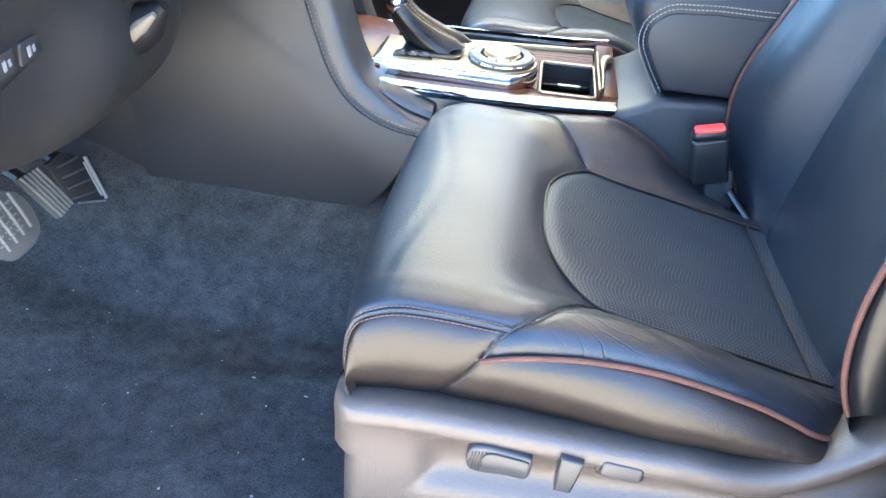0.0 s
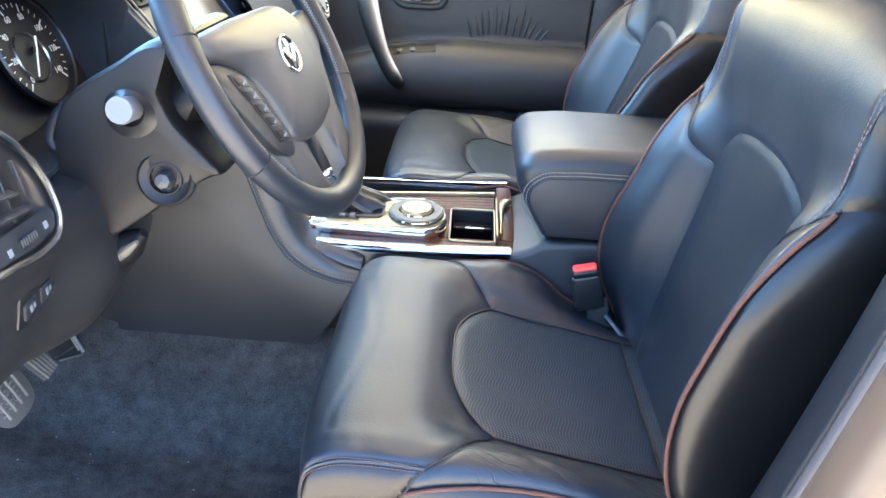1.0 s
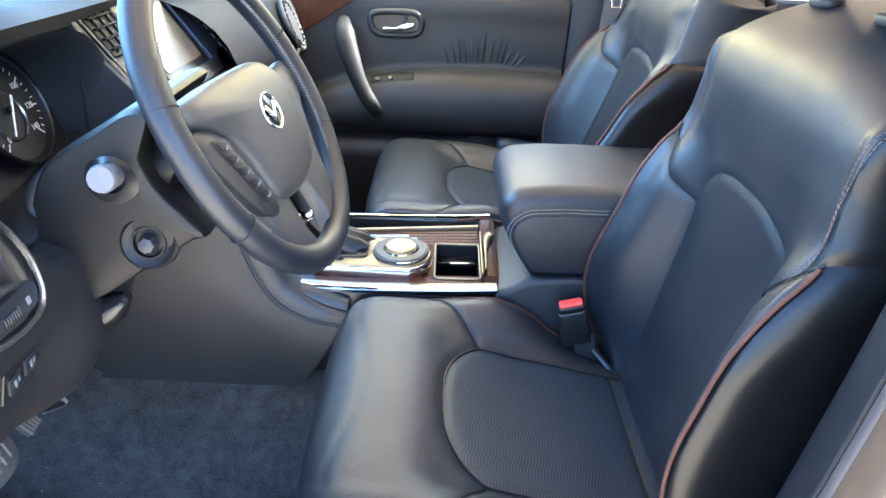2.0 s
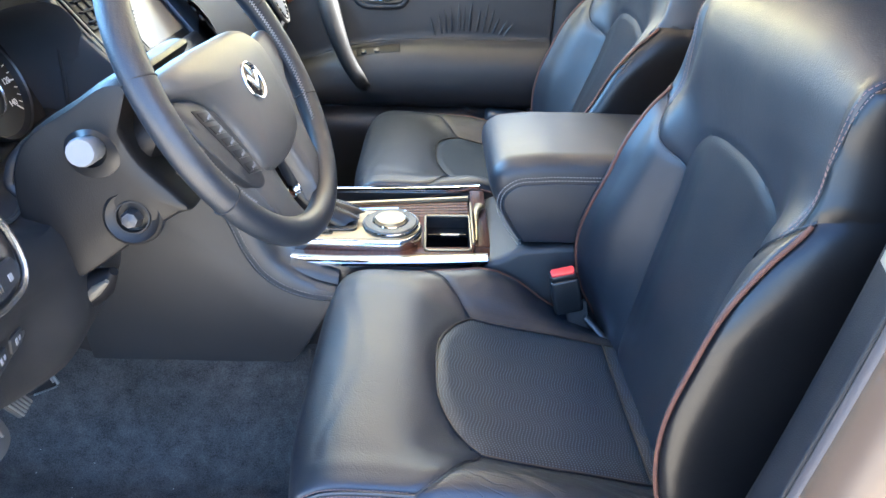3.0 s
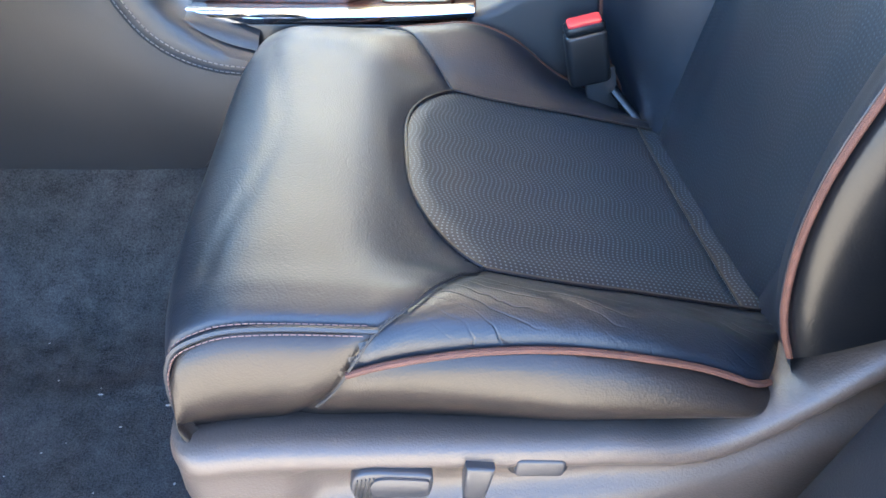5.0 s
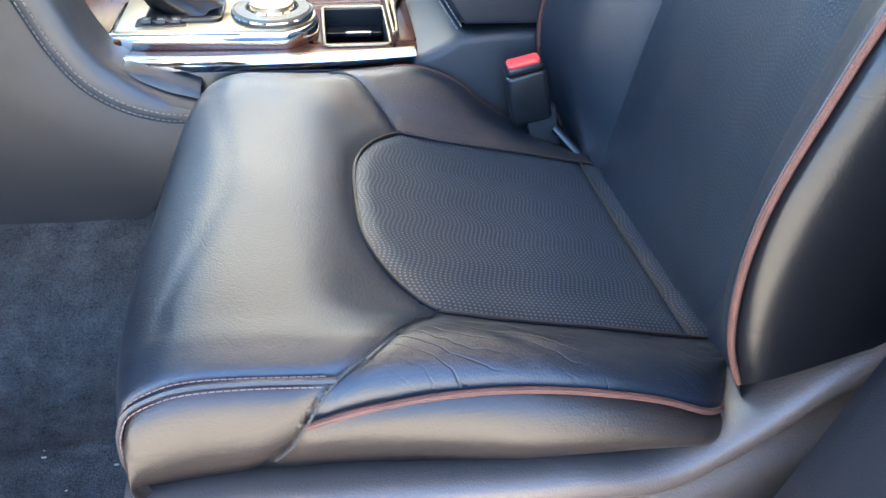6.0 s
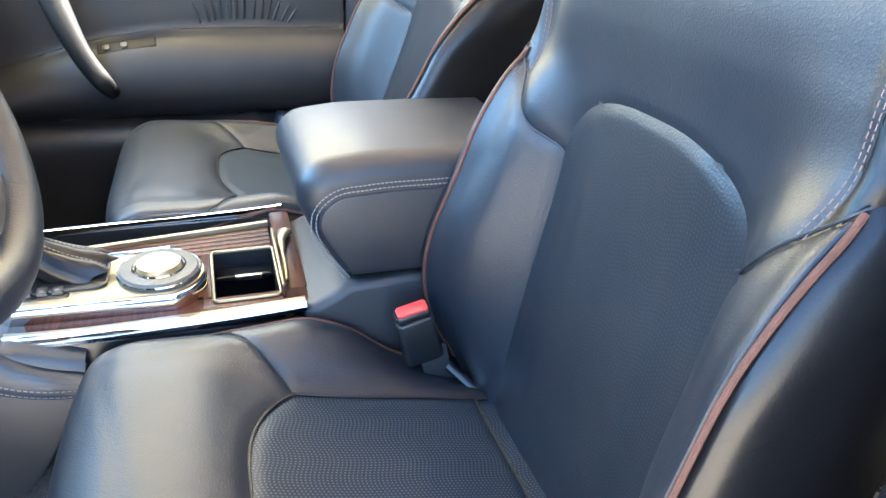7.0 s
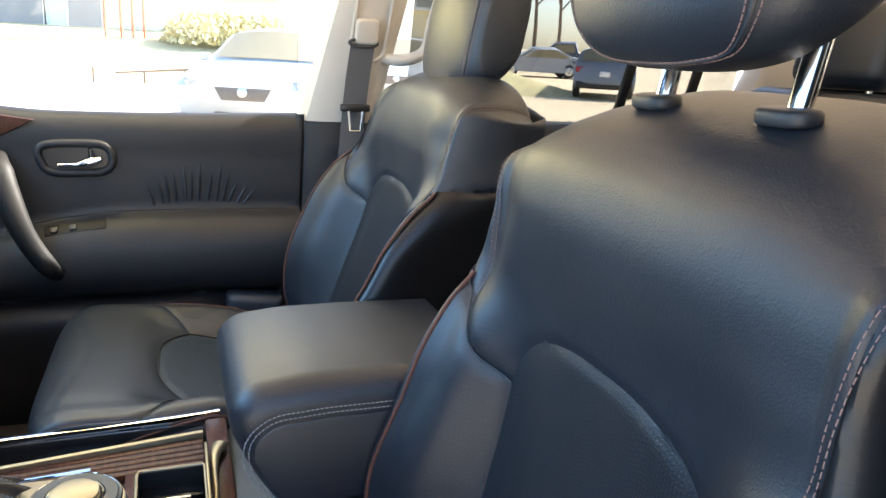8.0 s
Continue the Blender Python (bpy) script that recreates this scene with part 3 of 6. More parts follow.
    edge = lambda k: smooth_line([(0.172, 2 * k), (0.150, 3.0 * k), (0.118, 4.5 * k), (0.104, 5.0 * k), (0.082, 6.0 * k), (0.060, 7.0 * k)], 50)
    seams = [front, [(0.172, -2), (0.46, -2)], [(0.172, 2), (0.46, 2)], [(0.382, -2), (0.382, 2)], edge(-1), edge(1),
             [(-0.13, -5), (0.104, -5)], [(-0.13, 5), (0.104, 5)]]
    pipe = lambda k, x1=0.45: [(v, k * float(PIPE_T(v))) for v in np.linspace(0.089, x1, 60)]
    seams += [pipe(-1), pipe(1)]
    cut = spl([2, 3, 4.5, 5, 6, 7], [0.172, 0.150, 0.118, 0.104, 0.082, 0.060])

    def region(s, t):
        a = np.abs(t)
        lim = 0.124 + 0.050 * (np.minimum(a, 2) / 2) ** 3.2
        inner = (a < 2) & (s > lim)
        name = np.full(s.shape, "front_panel", dtype=object)
        rear = (a >= 2) & (s > cut(np.maximum(a, 2)))
        name[rear & (t < 0)] = "outer_bolster"
        name[rear & (t > 0)] = "inner_bolster"
        name[inner & (s <= 0.382)] = "seat_insert"
        name[inner & (s > 0.382)] = "rear_strip"
        lowp = a > np.where(rear, PIPE_T(s), 5)
        name[lowp & rear & (t < 0)] = "outer_side_panel"
        name[lowp & rear & (t > 0)] = "inner_side_panel"
        name[lowp & ~rear & (t < 0)] = "outer_front_panel"
        name[lowp & ~rear & (t > 0)] = "inner_front_panel"
        return name

    cover = skin(cushion, np.arange(-0.13, 0.456, 0.005), np.linspace(-7, 7, 127), seams, region, 0.042, 0.0035, 0.006, side)
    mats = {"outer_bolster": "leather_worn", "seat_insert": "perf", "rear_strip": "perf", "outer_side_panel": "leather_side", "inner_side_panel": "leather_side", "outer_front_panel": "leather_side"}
    base = new("cushion")
    base.parent = seat
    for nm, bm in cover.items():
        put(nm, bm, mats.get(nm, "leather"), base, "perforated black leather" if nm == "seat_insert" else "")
    run = lambda line, f: f(np.array([q[0] for q in line], float), np.array([q[1] for q in line], float))
    for k in (-1, 1):
        put("piping", tube(run([(v, q * (0.90 if k * side > 0 else 1.0)) for v, q in pipe(k, 0.362)], cushion), 0.0024, 8), "piping", base, "raised brown piping")
        for off, mat in ((4.91, "thread_pink"), (5.11, "thread_pink")):
            ln = run([(v, off * k) for v in np.linspace(-0.11, 0.100, 60)], cushion)
            put("stitching", stitches(ln + np.array([0, 0, 0.0003]), 0.0044, 0.0034, 0.00045), mat, base)
        put("welt", tube(run([(v, 5.0 * k) for v in np.linspace(-0.12, 0.1045, 60)], cushion), 0.0022, 6), "leather", base)
        put("seam_cord", tube(run(edge(k)[:44], cushion) + np.array([0, 0, -0.0010]), 0.0010, 6), "rubber", base)
        put("seam_stitching", stitches(run(edge(k)[:44], cushion) + np.array([0, 0, 0.0004]), 0.0042, 0.0026, 0.0005), "leather_side", base)
    put("insert_piping", tube(run([(v, -2) for v in np.linspace(0.40, 0.176, 30)] + front + [(v, 2) for v in np.linspace(0.176, 0.40, 30)], cushion) - np.array([0, 0, 0.0015]), 0.0016, 6), "leather_side", base)
    put("rear_seam_cord", tube(run([(0.382, v) for v in np.linspace(-2, 2, 40)], cushion) - np.array([0, 0, 0.0008]), 0.0014, 6), "leather_side", base)

    # backrest panels
    arch = [(0.560 + 0.068 * math.sqrt(max(0, 1 - abs(v / 2) ** 2.8)), v) for v in 2 * np.sin(np.linspace(-math.pi / 2, math.pi / 2, 50))]
    vee = lambda k: smooth_line([(0.560, 2 * k), (0.578, 2.7 * k), (0.610, 3.5 * k), (0.648, 5.0 * k)], 30)
    vcut = spl([2, 2.7, 3.5, 5.0, 7.2], [0.560, 0.578, 0.610, 0.648, 0.665])
    sh = spl((0.55, 0.60, 0.65, 0.72, 0.80, 0.96), (2.6, 3.35, 3.85, 4.35, 4.7, 4.8))
    shl = lambda k, o=0.0: [(v, (float(sh(v)) + o + (0.32 if k < 0 else 0.18)) * k) for v in np.linspace(0.622, 0.92, 50)]
    bseams = [arch, [(0.22, -2), (0.560, -2)], [(0.22, 2), (0.560, 2)], vee(-1), vee(1)]
    for k in (-1, 1):
        bseams += [[(0.24, 5 * k), (0.648, 5 * k)], shl(k), [(0.648, 5 * k), (0.665, 7 * k)]]

    def bregion(s, t):
        a = np.abs(t)
        ins = (a < 2) & (s < 0.560 + 0.068 * np.sqrt(np.clip(1 - (a / 2) ** 2.8, 0, 1)))
        low = (a >= 2) & (s < vcut(np.maximum(a, 2)))
        name = np.full(s.shape, "shoulder_panel", dtype=object)
        for sgn, word in ((-1, "outer"), (1, "inner")):
            h = (t * sgn) > 0
            name[h & low & (a <= 5)] = word + "_bolster"
            name[h & low & (a > 5)] = word + "_side_panel"
            name[h & ~low & (a > sh(s) + (0.32 if sgn < 0 else 0.18))] = word + "_shoulder_side"
        name[ins] = "back_insert"
        return name

    cover = skin(back, np.arange(0.225, 0.958, 0.005), np.linspace(-7, 7, 127), bseams, bregion, 0.040, 0.0035, 0.006, side)
    rest = new("backrest")
    rest.parent = seat
    for nm, bm in cover.items():
        put(nm, bm, {"back_insert": "perf_back", "outer_side_panel": "leather_shaded", "outer_shoulder_side": "leather_shaded", "inner_side_panel": "leather_shaded"}.get(nm, "leather"), rest, "perforated black leather" if nm == "back_insert" else "")
    for k in (-1, 1):
        put("piping", tube(run(smooth_line([(0.228, 5 * k), (0.30, 5 * k), (0.45, 5 * k), (0.58, 5 * k), (0.625, 5 * k), (0.645, 4.98 * k)], 80) * np.array([1.0, 0.91 if k * side > 0 else 1.0]), back), 0.0024, 8), "piping", rest, "raised brown piping")
        for off in (-0.11, 0.11):
            put("stitching", stitches(run(shl(k, off), back), 0.0056, 0.0038, 0.00042), "thread_pink", rest)
        put("seam_cord", tube(run(vee(k), back) + np.array([0.001, 0, 0]), 0.0012, 6), "leather", rest)
    # rear shell of the backrest
    edge_l = run([(v, -7) for v in np.linspace(0.225, 0.955, 40)], back)
    edge_r = run([(v, 7) for v in np.linspace(0.225, 0.955, 40)], back)
    rows = []
    for p, q in zip(edge_l, edge_r):
        rows.append([p + (q - p) * w + np.array([0.03 * math.sin(math.pi * w), 0, 0]) for w in np.linspace(0, 1, 12)])
    put("back_shell", grid(rows), "plastic", rest)

    # headrest on two posts
    def local(x, z):
        dx, dz = x - 0.42, z - 0.26
        return 0.42 + dx * math.cos(tilt) + dz * math.sin(tilt), 0.26 + lift + dz * math.cos(tilt) - dx * math.sin(tilt)
    head = new("headrest")
    head.parent = seat
    hw = 0.128
    rows = []
    for v in np.sin(np.linspace(-math.pi / 2, math.pi / 2, 48)):
        yy = yc + hw * v
        k = (1 - abs(v) ** 5) ** 0.5 if abs(v) < 1 else 0.0
        k = max(k, 0.02)
        ring = []
        for th in np.linspace(0, 2 * math.pi, 48, endpoint=False):
            c, s_ = math.cos(th), math.sin(th)
            e = 0.55
            px_ = math.copysign(abs(c) ** e, c) * hd
            pz = math.copysign(abs(s_) ** e, s_) * 0.105
            x0 = 0.560 + hx + px_ * (0.66 + 0.34 * k) + 0.018 * v * v + 0.10 * max(0, pz) * 0.25
            z0 = 0.972 - drop + pz * (0.70 + 0.30 * k) * (1 - 0.20 * abs(v) ** 2.6 * (pz < 0)) + 0.035 * max(0.0, px_ / hd) * max(0.0, -pz / 0.105)
            x1, z1 = local(x0 if k > 0.03 else 0.58 + hx, z0 if k > 0.03 else 0.975 - drop)
            ring.append((x1, yy, z1))
        rows.append(ring)
    put("headrest_pad", grid(rows, closed_v=True, caps=True), "leather", head)
    def on_pad(v, th, out):
        """A point of the pad's surface, a little proud of it."""
        c, s_ = math.cos(th), math.sin(th)
        kk = math.sqrt(max(0.0, 1 - abs(v) ** 5))
        px_ = math.copysign(abs(c) ** 0.55, c) * hd
        pz = math.copysign(abs(s_) ** 0.55, s_) * 0.105
        x0 = 0.560 + hx + px_ * (0.66 + 0.34 * kk) * (1 + out) + 0.018 * v * v + 0.025 * max(0, pz)
        z0 = 0.972 - drop + pz * (0.70 + 0.30 * kk) * (1 + out) * (1 - 0.20 * abs(v) ** 2.6 * (pz < 0))
        x1, z1 = local(x0, z0)
        return (x1, yc + hw * v, z1)

    # a U-shaped seam frames the front face: welt between two rows of thread
    for off, mat, wid in ((-0.035, "thread_pink", 0), (0.0, "leather", 0.0017), (0.040, "thread_pink", 0)):
        half_u = [(0.86 + off, 0.46), (0.86 + off, 0.75), (0.85 + off, 1.00), (0.80 + off, 1.20), (0.66 + 0.6 * off, 1.335 + 0.3 * off), (0.36, 1.372 + 0.3 * off)]
        u_line = smooth_line([(-v, th) for v, th in half_u] + [(0.0, 1.378 + 0.3 * off)] + half_u[::-1], 160)
        ring = [on_pad(v, th * math.pi, 0.006) for v, th in u_line]
        if wid:
            put("seam_welt", tube([on_pad(v, th * math.pi, 0.0) for v, th in u_line], wid, 6), mat, head)
        else:
            put("stitching", stitches(ring, 0.0052, 0.0038, 0.0006), mat, head)
    for k in (-1, 1):
        x0, z0 = local(0.540, 0.80)
        x1, z1 = local(0.563, 0.925)
        put("headrest_post", tube([(x0, yc + k * 0.073, z0), (x1, yc + k * 0.073, z1)], 0.0080, 20), "chrome", head, "chrome post")
        x2, z2 = local(0.544, 0.832)
        put("post_guide", prism(rounded(0.031, 0.046, 0.014, 5), 0.012, 0.004, 3, basis((x2 - 0.004 * (side > 0), yc + k * 0.073, z2 - 0.0065 + 0.004 * (side > 0)), (1, 0, -0.12 + 0.22 * (side > 0)), (0, 1, 0))), "plastic", head, "black plastic guide collar")

    # base cover on the door side, flowing up beside the backrest
    zt = spl((-0.06, 0.0, 0.10, 0.25, 0.33, 0.365, 0.42, 0.50, 0.62), (0.240, 0.250, 0.250, 0.246, 0.249, 0.273, 0.324, 0.352, 0.39))
    ledge = spl((-0.05, 0.06, 0.15, 0.25, 0.33, 0.40, 0.48, 0.62), (0.165, 0.170, 0.175, 0.186, 0.206, 0.242, 0.285, 0.325))
    rows = []
    for x in np.linspace(-0.040, 0.62, 110):
        top = float(zt(x)) + lift
        fr = max(0.0, (-0.01 - x) / 0.038)
        inn = 0.04 * fr ** 3
        prof = [(0.15, top - 0.050), (0.20, top - 0.024), (0.228, top - 0.007), (0.248, top), (0.261, top - 0.0005), (0.2665, top - 0.0035), (0.2690, top - 0.010), (0.2690, top - 0.018), (0.2635, top - 0.025), (0.2545, top - 0.034), (0.2500, top - 0.045), (0.2470, top - 0.09), (0.238, top - 0.125), (0.230, 0.085 + lift), (0.222, 0.06), (0.20, 0.05)]
        head_k = 1 / (1 + math.exp((x - 0.044) / 0.005))
        low_k = lambda z: 1 / (1 + math.exp(-(float(ledge(x)) + lift - z) / 0.005))
        step = lambda o, z: max(head_k, low_k(z)) * max(0.0, 0.2675 - o) * (z < top - 0.012) * (z > 0.10 + lift) * 0.85
        rows.append([(x + 0.012 * fr * (z < top - 0.06), yc - side * (o - inn + step(o, z)), z) for o, z in smooth_line(prof, 90)])
    nose = [[(x - 0.004 * (1 - w * w), yc + (y - yc) * w, z) for x, y, z in rows[0]] for w in (0.1, 0.4, 0.7, 0.85, 0.95)]
    rows = nose + rows
    put("side_cover", grid(rows, caps=False), "plastic_warm", seat, "grey grained plastic side cover")
    put("seat_frame", box(0.50, 0.40, 0.16, 0.02, 3, Matrix.Translation((0.22, yc, 0.155 + lift))), "plastic_black", seat)
    for x in (0.02, 0.40):
        for k in (-1, 1):
            put("seat_rail_foot", box(0.06, 0.04, 0.07, 0.008, 2, Matrix.Translation((x, yc + k * 0.17, 0.045))), "plastic_black", seat)
    return seat, put


seat_d, put_d = front_seat("black leather driver seat with brown piping and perforated centre", 0.738, 1, 0.0, 0.0, 0.006, "front seats", -0.048, 0.062, 0.0)
seat_p, put_p = front_seat("black leather passenger seat with brown piping and tall headrest", 1.505, -1, 0.035, 8.5, 0.078, "front seats", -0.020, 0.047, 0.20)

# power seat switches on the driver's side cover
sw_y = 0.4765
lever = smooth_line([(-0.026, -0.011), (-0.0285, 0.000), (-0.024, 0.0105), (-0.014, 0.0138), (0.0, 0.0130), (0.021, 0.0112), (0.026, 0.007), (0.0258, -0.009), (0.021, -0.0140), (0.007, -0.0138), (-0.007, -0.0155), (-0.021, -0.0155)], 44, True)
lm = basis((0.1065, sw_y, 0.2190), (1, 0, -0.06), (0, 0, 1))
put_d("slide_switch", prism(lever, 0.0125, 0.0026, 3, lm), "switch", seat_d, "ribbed charcoal seat slide switch")
put_d("slide_switch_face", prism([(x * 0.72 + 0.005, y * 0.62 + 0.0015) for x, y in lever], 0.0148, 0.0012, 2, lm), "switch", seat_d)
for k in range(5):
    put_d("grip_rib", box(0.0011, 0.017 + 0.0014 * k, 0.0030, 0.0004, 1, lm @ Matrix.Translation((-0.0245 + 0.0026 * k, -0.0015, 0.0122)) @ pose(0, 0, 0, 0, 0, -5)), "plastic_black", seat_d)
put_d("recline_switch", prism([(-0.0075, -0.0195), (0.0065, -0.0195), (0.0090, 0.0), (0.0100, 0.0165), (-0.0095, 0.0180), (-0.0092, 0.0)], 0.0150, 0.0028, 3, basis((0.1625, sw_y, 0.2190), (1, 0, -0.06), (0.10, 0, 1))), "switch", seat_d, "upright recline switch")
put_d("lumbar_bezel", prism(rounded(0.041, 0.0225, 0.006), 0.0050, 0.0014, 2, basis((0.2050, sw_y, 0.2270), (1, 0, -0.08), (0, 0, 1))), "plastic_black", seat_d)
put_d("lumbar_switch", prism(rounded(0.034, 0.0160, 0.004), 0.0095, 0.0020, 3, basis((0.2050, sw_y, 0.2270), (1, 0, -0.08), (0, 0, 1))), "switch", seat_d, "rectangular lumbar switch")


M["dial_grey"] = material("dark_dial_grey", (0.085, 0.082, 0.075), 0.42, 0.5, vary=0.1, bump=0.5, bump_scale=1500)
# ---- centre console ----
console = thing("center_console", "charcoal centre console with dark wood plate and chrome rails", "console", at=(0, 1.12, 0))
cinv = Matrix.Translation((0, -1.12, 0))


def put_c(name, bm, mat, parent=None, label=""):
    bmesh.ops.transform(bm, matrix=cinv, verts=bm.verts)
    return part(name, bm, M[mat], parent or console, label)


curve_in = [(-0.040, 0.283), (-0.085, 0.289), (-0.125, 0.304), (-0.155, 0.327), (-0.178, 0.362), (-0.196, 0.408), (-0.212, 0.455), (-0.235, 0.53)]
knee = smooth_line(curve_in, 36)
for name, y0, d in (("side_panel", 0.968, 0.05), ("side_panel", 1.222, 0.05)):
    outline = [(-0.452, 0.140), (-0.30, 0.150), (-0.119, 0.160), (-0.095, 0.190)] + [tuple(p) for p in knee] + [(-0.30, 0.56), (-0.50, 0.56)]
    put_c(name, prism(outline, d, 0.004, 2, XZ(y0)), "plastic", None, "smooth grey plastic console flank")
put_c("kick_panel", box(0.54, 0.02, 0.46, 0.006, 2, Matrix.Translation((-0.695, 0.985, 0.33))), "dash_dark", None, "dark footwell trim")
# stitched band that rolls over from the flank to the top
rows = []
for i, p in enumerate(knee):
    a, b = knee[max(i - 1, 0)], knee[min(i + 1, len(knee) - 1)]
    d = (b - a) / np.linalg.norm(b - a)
    nrm = np.array([-d[1], d[0]]) * -1
    w = 0.024 + 0.0018 * min(i, 10)
    rows.append([(p[0] + nrm[0] * w * u, 0.9655 + dy, p[1] + nrm[1] * w * u) for u, dy in ((-0.06, 0.005), (-0.03, 0.0), (0.06, -0.0025), (0.30, -0.0035), (0.70, -0.002), (0.90, 0.004), (1.0, 0.016), (1.02, 0.06))])
put_c("knee_band", grid(rows), "band", None, "stitched soft knee band")
rows = []
for i, p in enumerate(knee[:12]):
    a, b = knee[max(i - 1, 0)], knee[min(i + 1, len(knee) - 1)]
    d = (b - a) / np.linalg.norm(b - a)
    w = 0.028 + 0.0018 * min(i, 10)
    thin = max(0.0, 1 - (i / 11) ** 2)
    rows.append([(p[0] + d[1] * q * w, 0.9655 + dy, p[1] - d[0] * q * w) for q, dy in ((0.86, 0.016), (0.86 + 0.07 * thin, 0.010), (0.86 + 0.24 * thin, 0.011), (0.86 + 0.49 * thin, 0.018), (0.86 + 0.69 * thin, 0.03), (0.86 + 0.72 * thin, 0.06))])
put_c("knee_pad", grid(rows), "band", None, "soft inner pad behind the knee band")
for u, dy in ((0.10, -0.0032), (0.34, -0.0040)):
    ln = []
    for i, p in enumerate(knee):
        a, b = knee[max(i - 1, 0)], knee[min(i + 1, len(knee) - 1)]
        d = (b - a) / np.linalg.norm(b - a)
        ln.append((p[0] + d[1] * 0.034 * u, 0.9655 + dy, p[1] - d[0] * 0.034 * u))
    put_c("stitching", stitches(ln, 0.006, 0.004, 0.0007), "thread")

# top plate slopes gently; own axes of the plate: x along, y across, z up
top_m = basis((0.0, 0.99, 0.341), (1, 0, 0.012), (0, 0.263, 0.018))


def plate(name, x0, x1, y0, y1, h0, h1, mat, r=0.008, bevel=0.002, label=""):
    return put_c(name, prism([(a + (x0 + x1) / 2, b + (y0 + y1) / 2) for a, b in rounded(x1 - x0, y1 - y0, r)], h1 - h0, bevel, 2, top_m @ Matrix.Translation((0, 0, h0))), mat, None, label)


put_c("body", box(0.42, 0.25, 0.085, 0.01, 2, Matrix.Translation((0.02, 1.12, 0.212))), "plastic_black", None, "black lower console")
for y in (1.000, 1.242):
    put_c("body_side", box(0.40, 0.008, 0.085, 0.002, 2, Matrix.Translation((0.02, y, 0.290))), "plastic_black", None, "black console side")
# wood surround as strips round the inner well
plate("wood_strip", -0.16, 0.212, 0.016, 0.048, -0.012, 0.004, "wood", 0.004, 0.002, "glossy dark wood")
plate("wood_strip", 0.186, 0.213, 0.048, 0.262, -0.012, 0.0045, "wood", 0.006, 0.002, "glossy dark wood")
plate("wood_strip", 0.090, 0.1005, 0.049, 0.158, -0.012, 0.0035, "wood", 0.002, 0.001, "glossy dark wood")
put_c("wood_strip", prism(smooth_line([(-0.20, 0.010), (-0.17, 0.022), (-0.125, 0.030), (-0.12, 0.10), (-0.125, 0.19), (-0.16, 0.222), (-0.215, 0.20), (-0.225, 0.10), (-0.215, 0.03)], 48, True), 0.018, 0.003, 2, top_m @ Matrix.Translation((0, 0, -0.012)) @ pose(0, 0, 0, 0, 6, 0)), "wood", None, "glossy dark wood")
# chrome rails along both edges, each with a satin champagne inner face
for y0, inward, left in ((0.008, 1, 0.014), (0.268, -1, -0.020)):
    ln = [(-0.165, y0 + left, 0.006), (-0.13, y0 + 0.4 * left, 0.003), (-0.06, y0, 0.001), (0.05, y0 + 0.003 * (inward < 0), 0.001), (0.15, y0 + 0.004 * (inward < 0), 0.003), (0.206, y0 + 0.004 * (inward < 0), 0.006)]
    for nm, mat, lab, sec in (("chrome_rail", "chrome", "bright chrome edge rail", ((-0.007, -0.006), (-0.008, 0.0), (-0.0055, 0.004), (-0.001, 0.0058), (0.0035, 0.005), (0.0035, -0.006))),
                              ("rail_inner_face", "champagne", "satin champagne inner face", ((0.0037, -0.006), (0.0037, 0.0048), (0.008, 0.0052), (0.0105, 0.0040), (0.0110, -0.006))))[:2 if inward > 0 else 1]:
        rows = []
        for p in smooth_line(ln, 40):
            rows.append([top_m @ Vector((p[0], p[1] + inward * a, p[2] + b)) for a, b in sec])
        put_c(nm, grid(rows, closed_v=True, caps=True), mat, None, lab)
# black slot and slanting rail on the passenger side, ribbed roller cover beside the gear plate
plate("slot_floor", -0.12, 0.186, 0.196, 0.262, -0.060, -0.050, "plastic_black", 0.003, 0.001)
plate("slot_wall", -0.12, 0.190, 0.262, 0.266, -0.060, -0.002, "plastic_black", 0.001, 0.0005)
skew = lambda x: 0.209 + 0.115 * (x - 0.05)
put_c("thin_rail", prism([(-0.11, skew(-0.11)), (0.182, skew(0.182)), (0.182, skew(0.182) + 0.007), (-0.11, skew(-0.11) + 0.007)], 0.016, 0.0012, 2, top_m @ Matrix.Translation((0, 0, -0.008))), "champagne", None, "thin champagne trim rail")
for k in range(5):
    o = 0.041 - 0.0092 * k
    put_c("roller_slat", prism([(-0.06, skew(-0.06) - o), (0.181, 0.160 + 0.0121 * k), (0.181, 0.1712 + 0.0121 * k), (-0.06, skew(-0.06) - o + 0.0085)], 0.012, 0.0012, 2, top_m @ Matrix.Translation((0, 0, -0.010))), "wood")
# champagne gear plate with a deep rounded chrome skirt
gp = [(-0.135, 0.036), (-0.10, 0.036), (0.0, 0.032)] + [(0.045 + 0.053 * math.cos(a), 0.081 + 0.053 * math.sin(a)) for a in np.linspace(radians(-75), radians(75), 20)] + [(0.0, 0.136), (-0.08, 0.138), (-0.135, 0.138)]
put_c("gear_skirt", prism(gp, 0.025, 0.006, 4, top_m @ Matrix.Translation((0, 0, 0.0))), "chrome", None, "rounded chrome gear skirt")
gq = [(0.045 + (x - 0.045) * 0.95, 0.081 + (y - 0.081) * 0.94) for x, y in gp]
put_c("gear_plate", prism(gq, 0.006, 0.002, 2, top_m @ Matrix.Translation((0, 0, 0.022))), "champagne", None, "champagne metal gear plate")
put_c("plate_edge", tube([top_m @ Vector(p) for p in ((-0.10, 0.137, 0.027), (0.0, 0.136, 0.028), (0.055, 0.140, 0.028))], 0.0020, 6), "chrome")
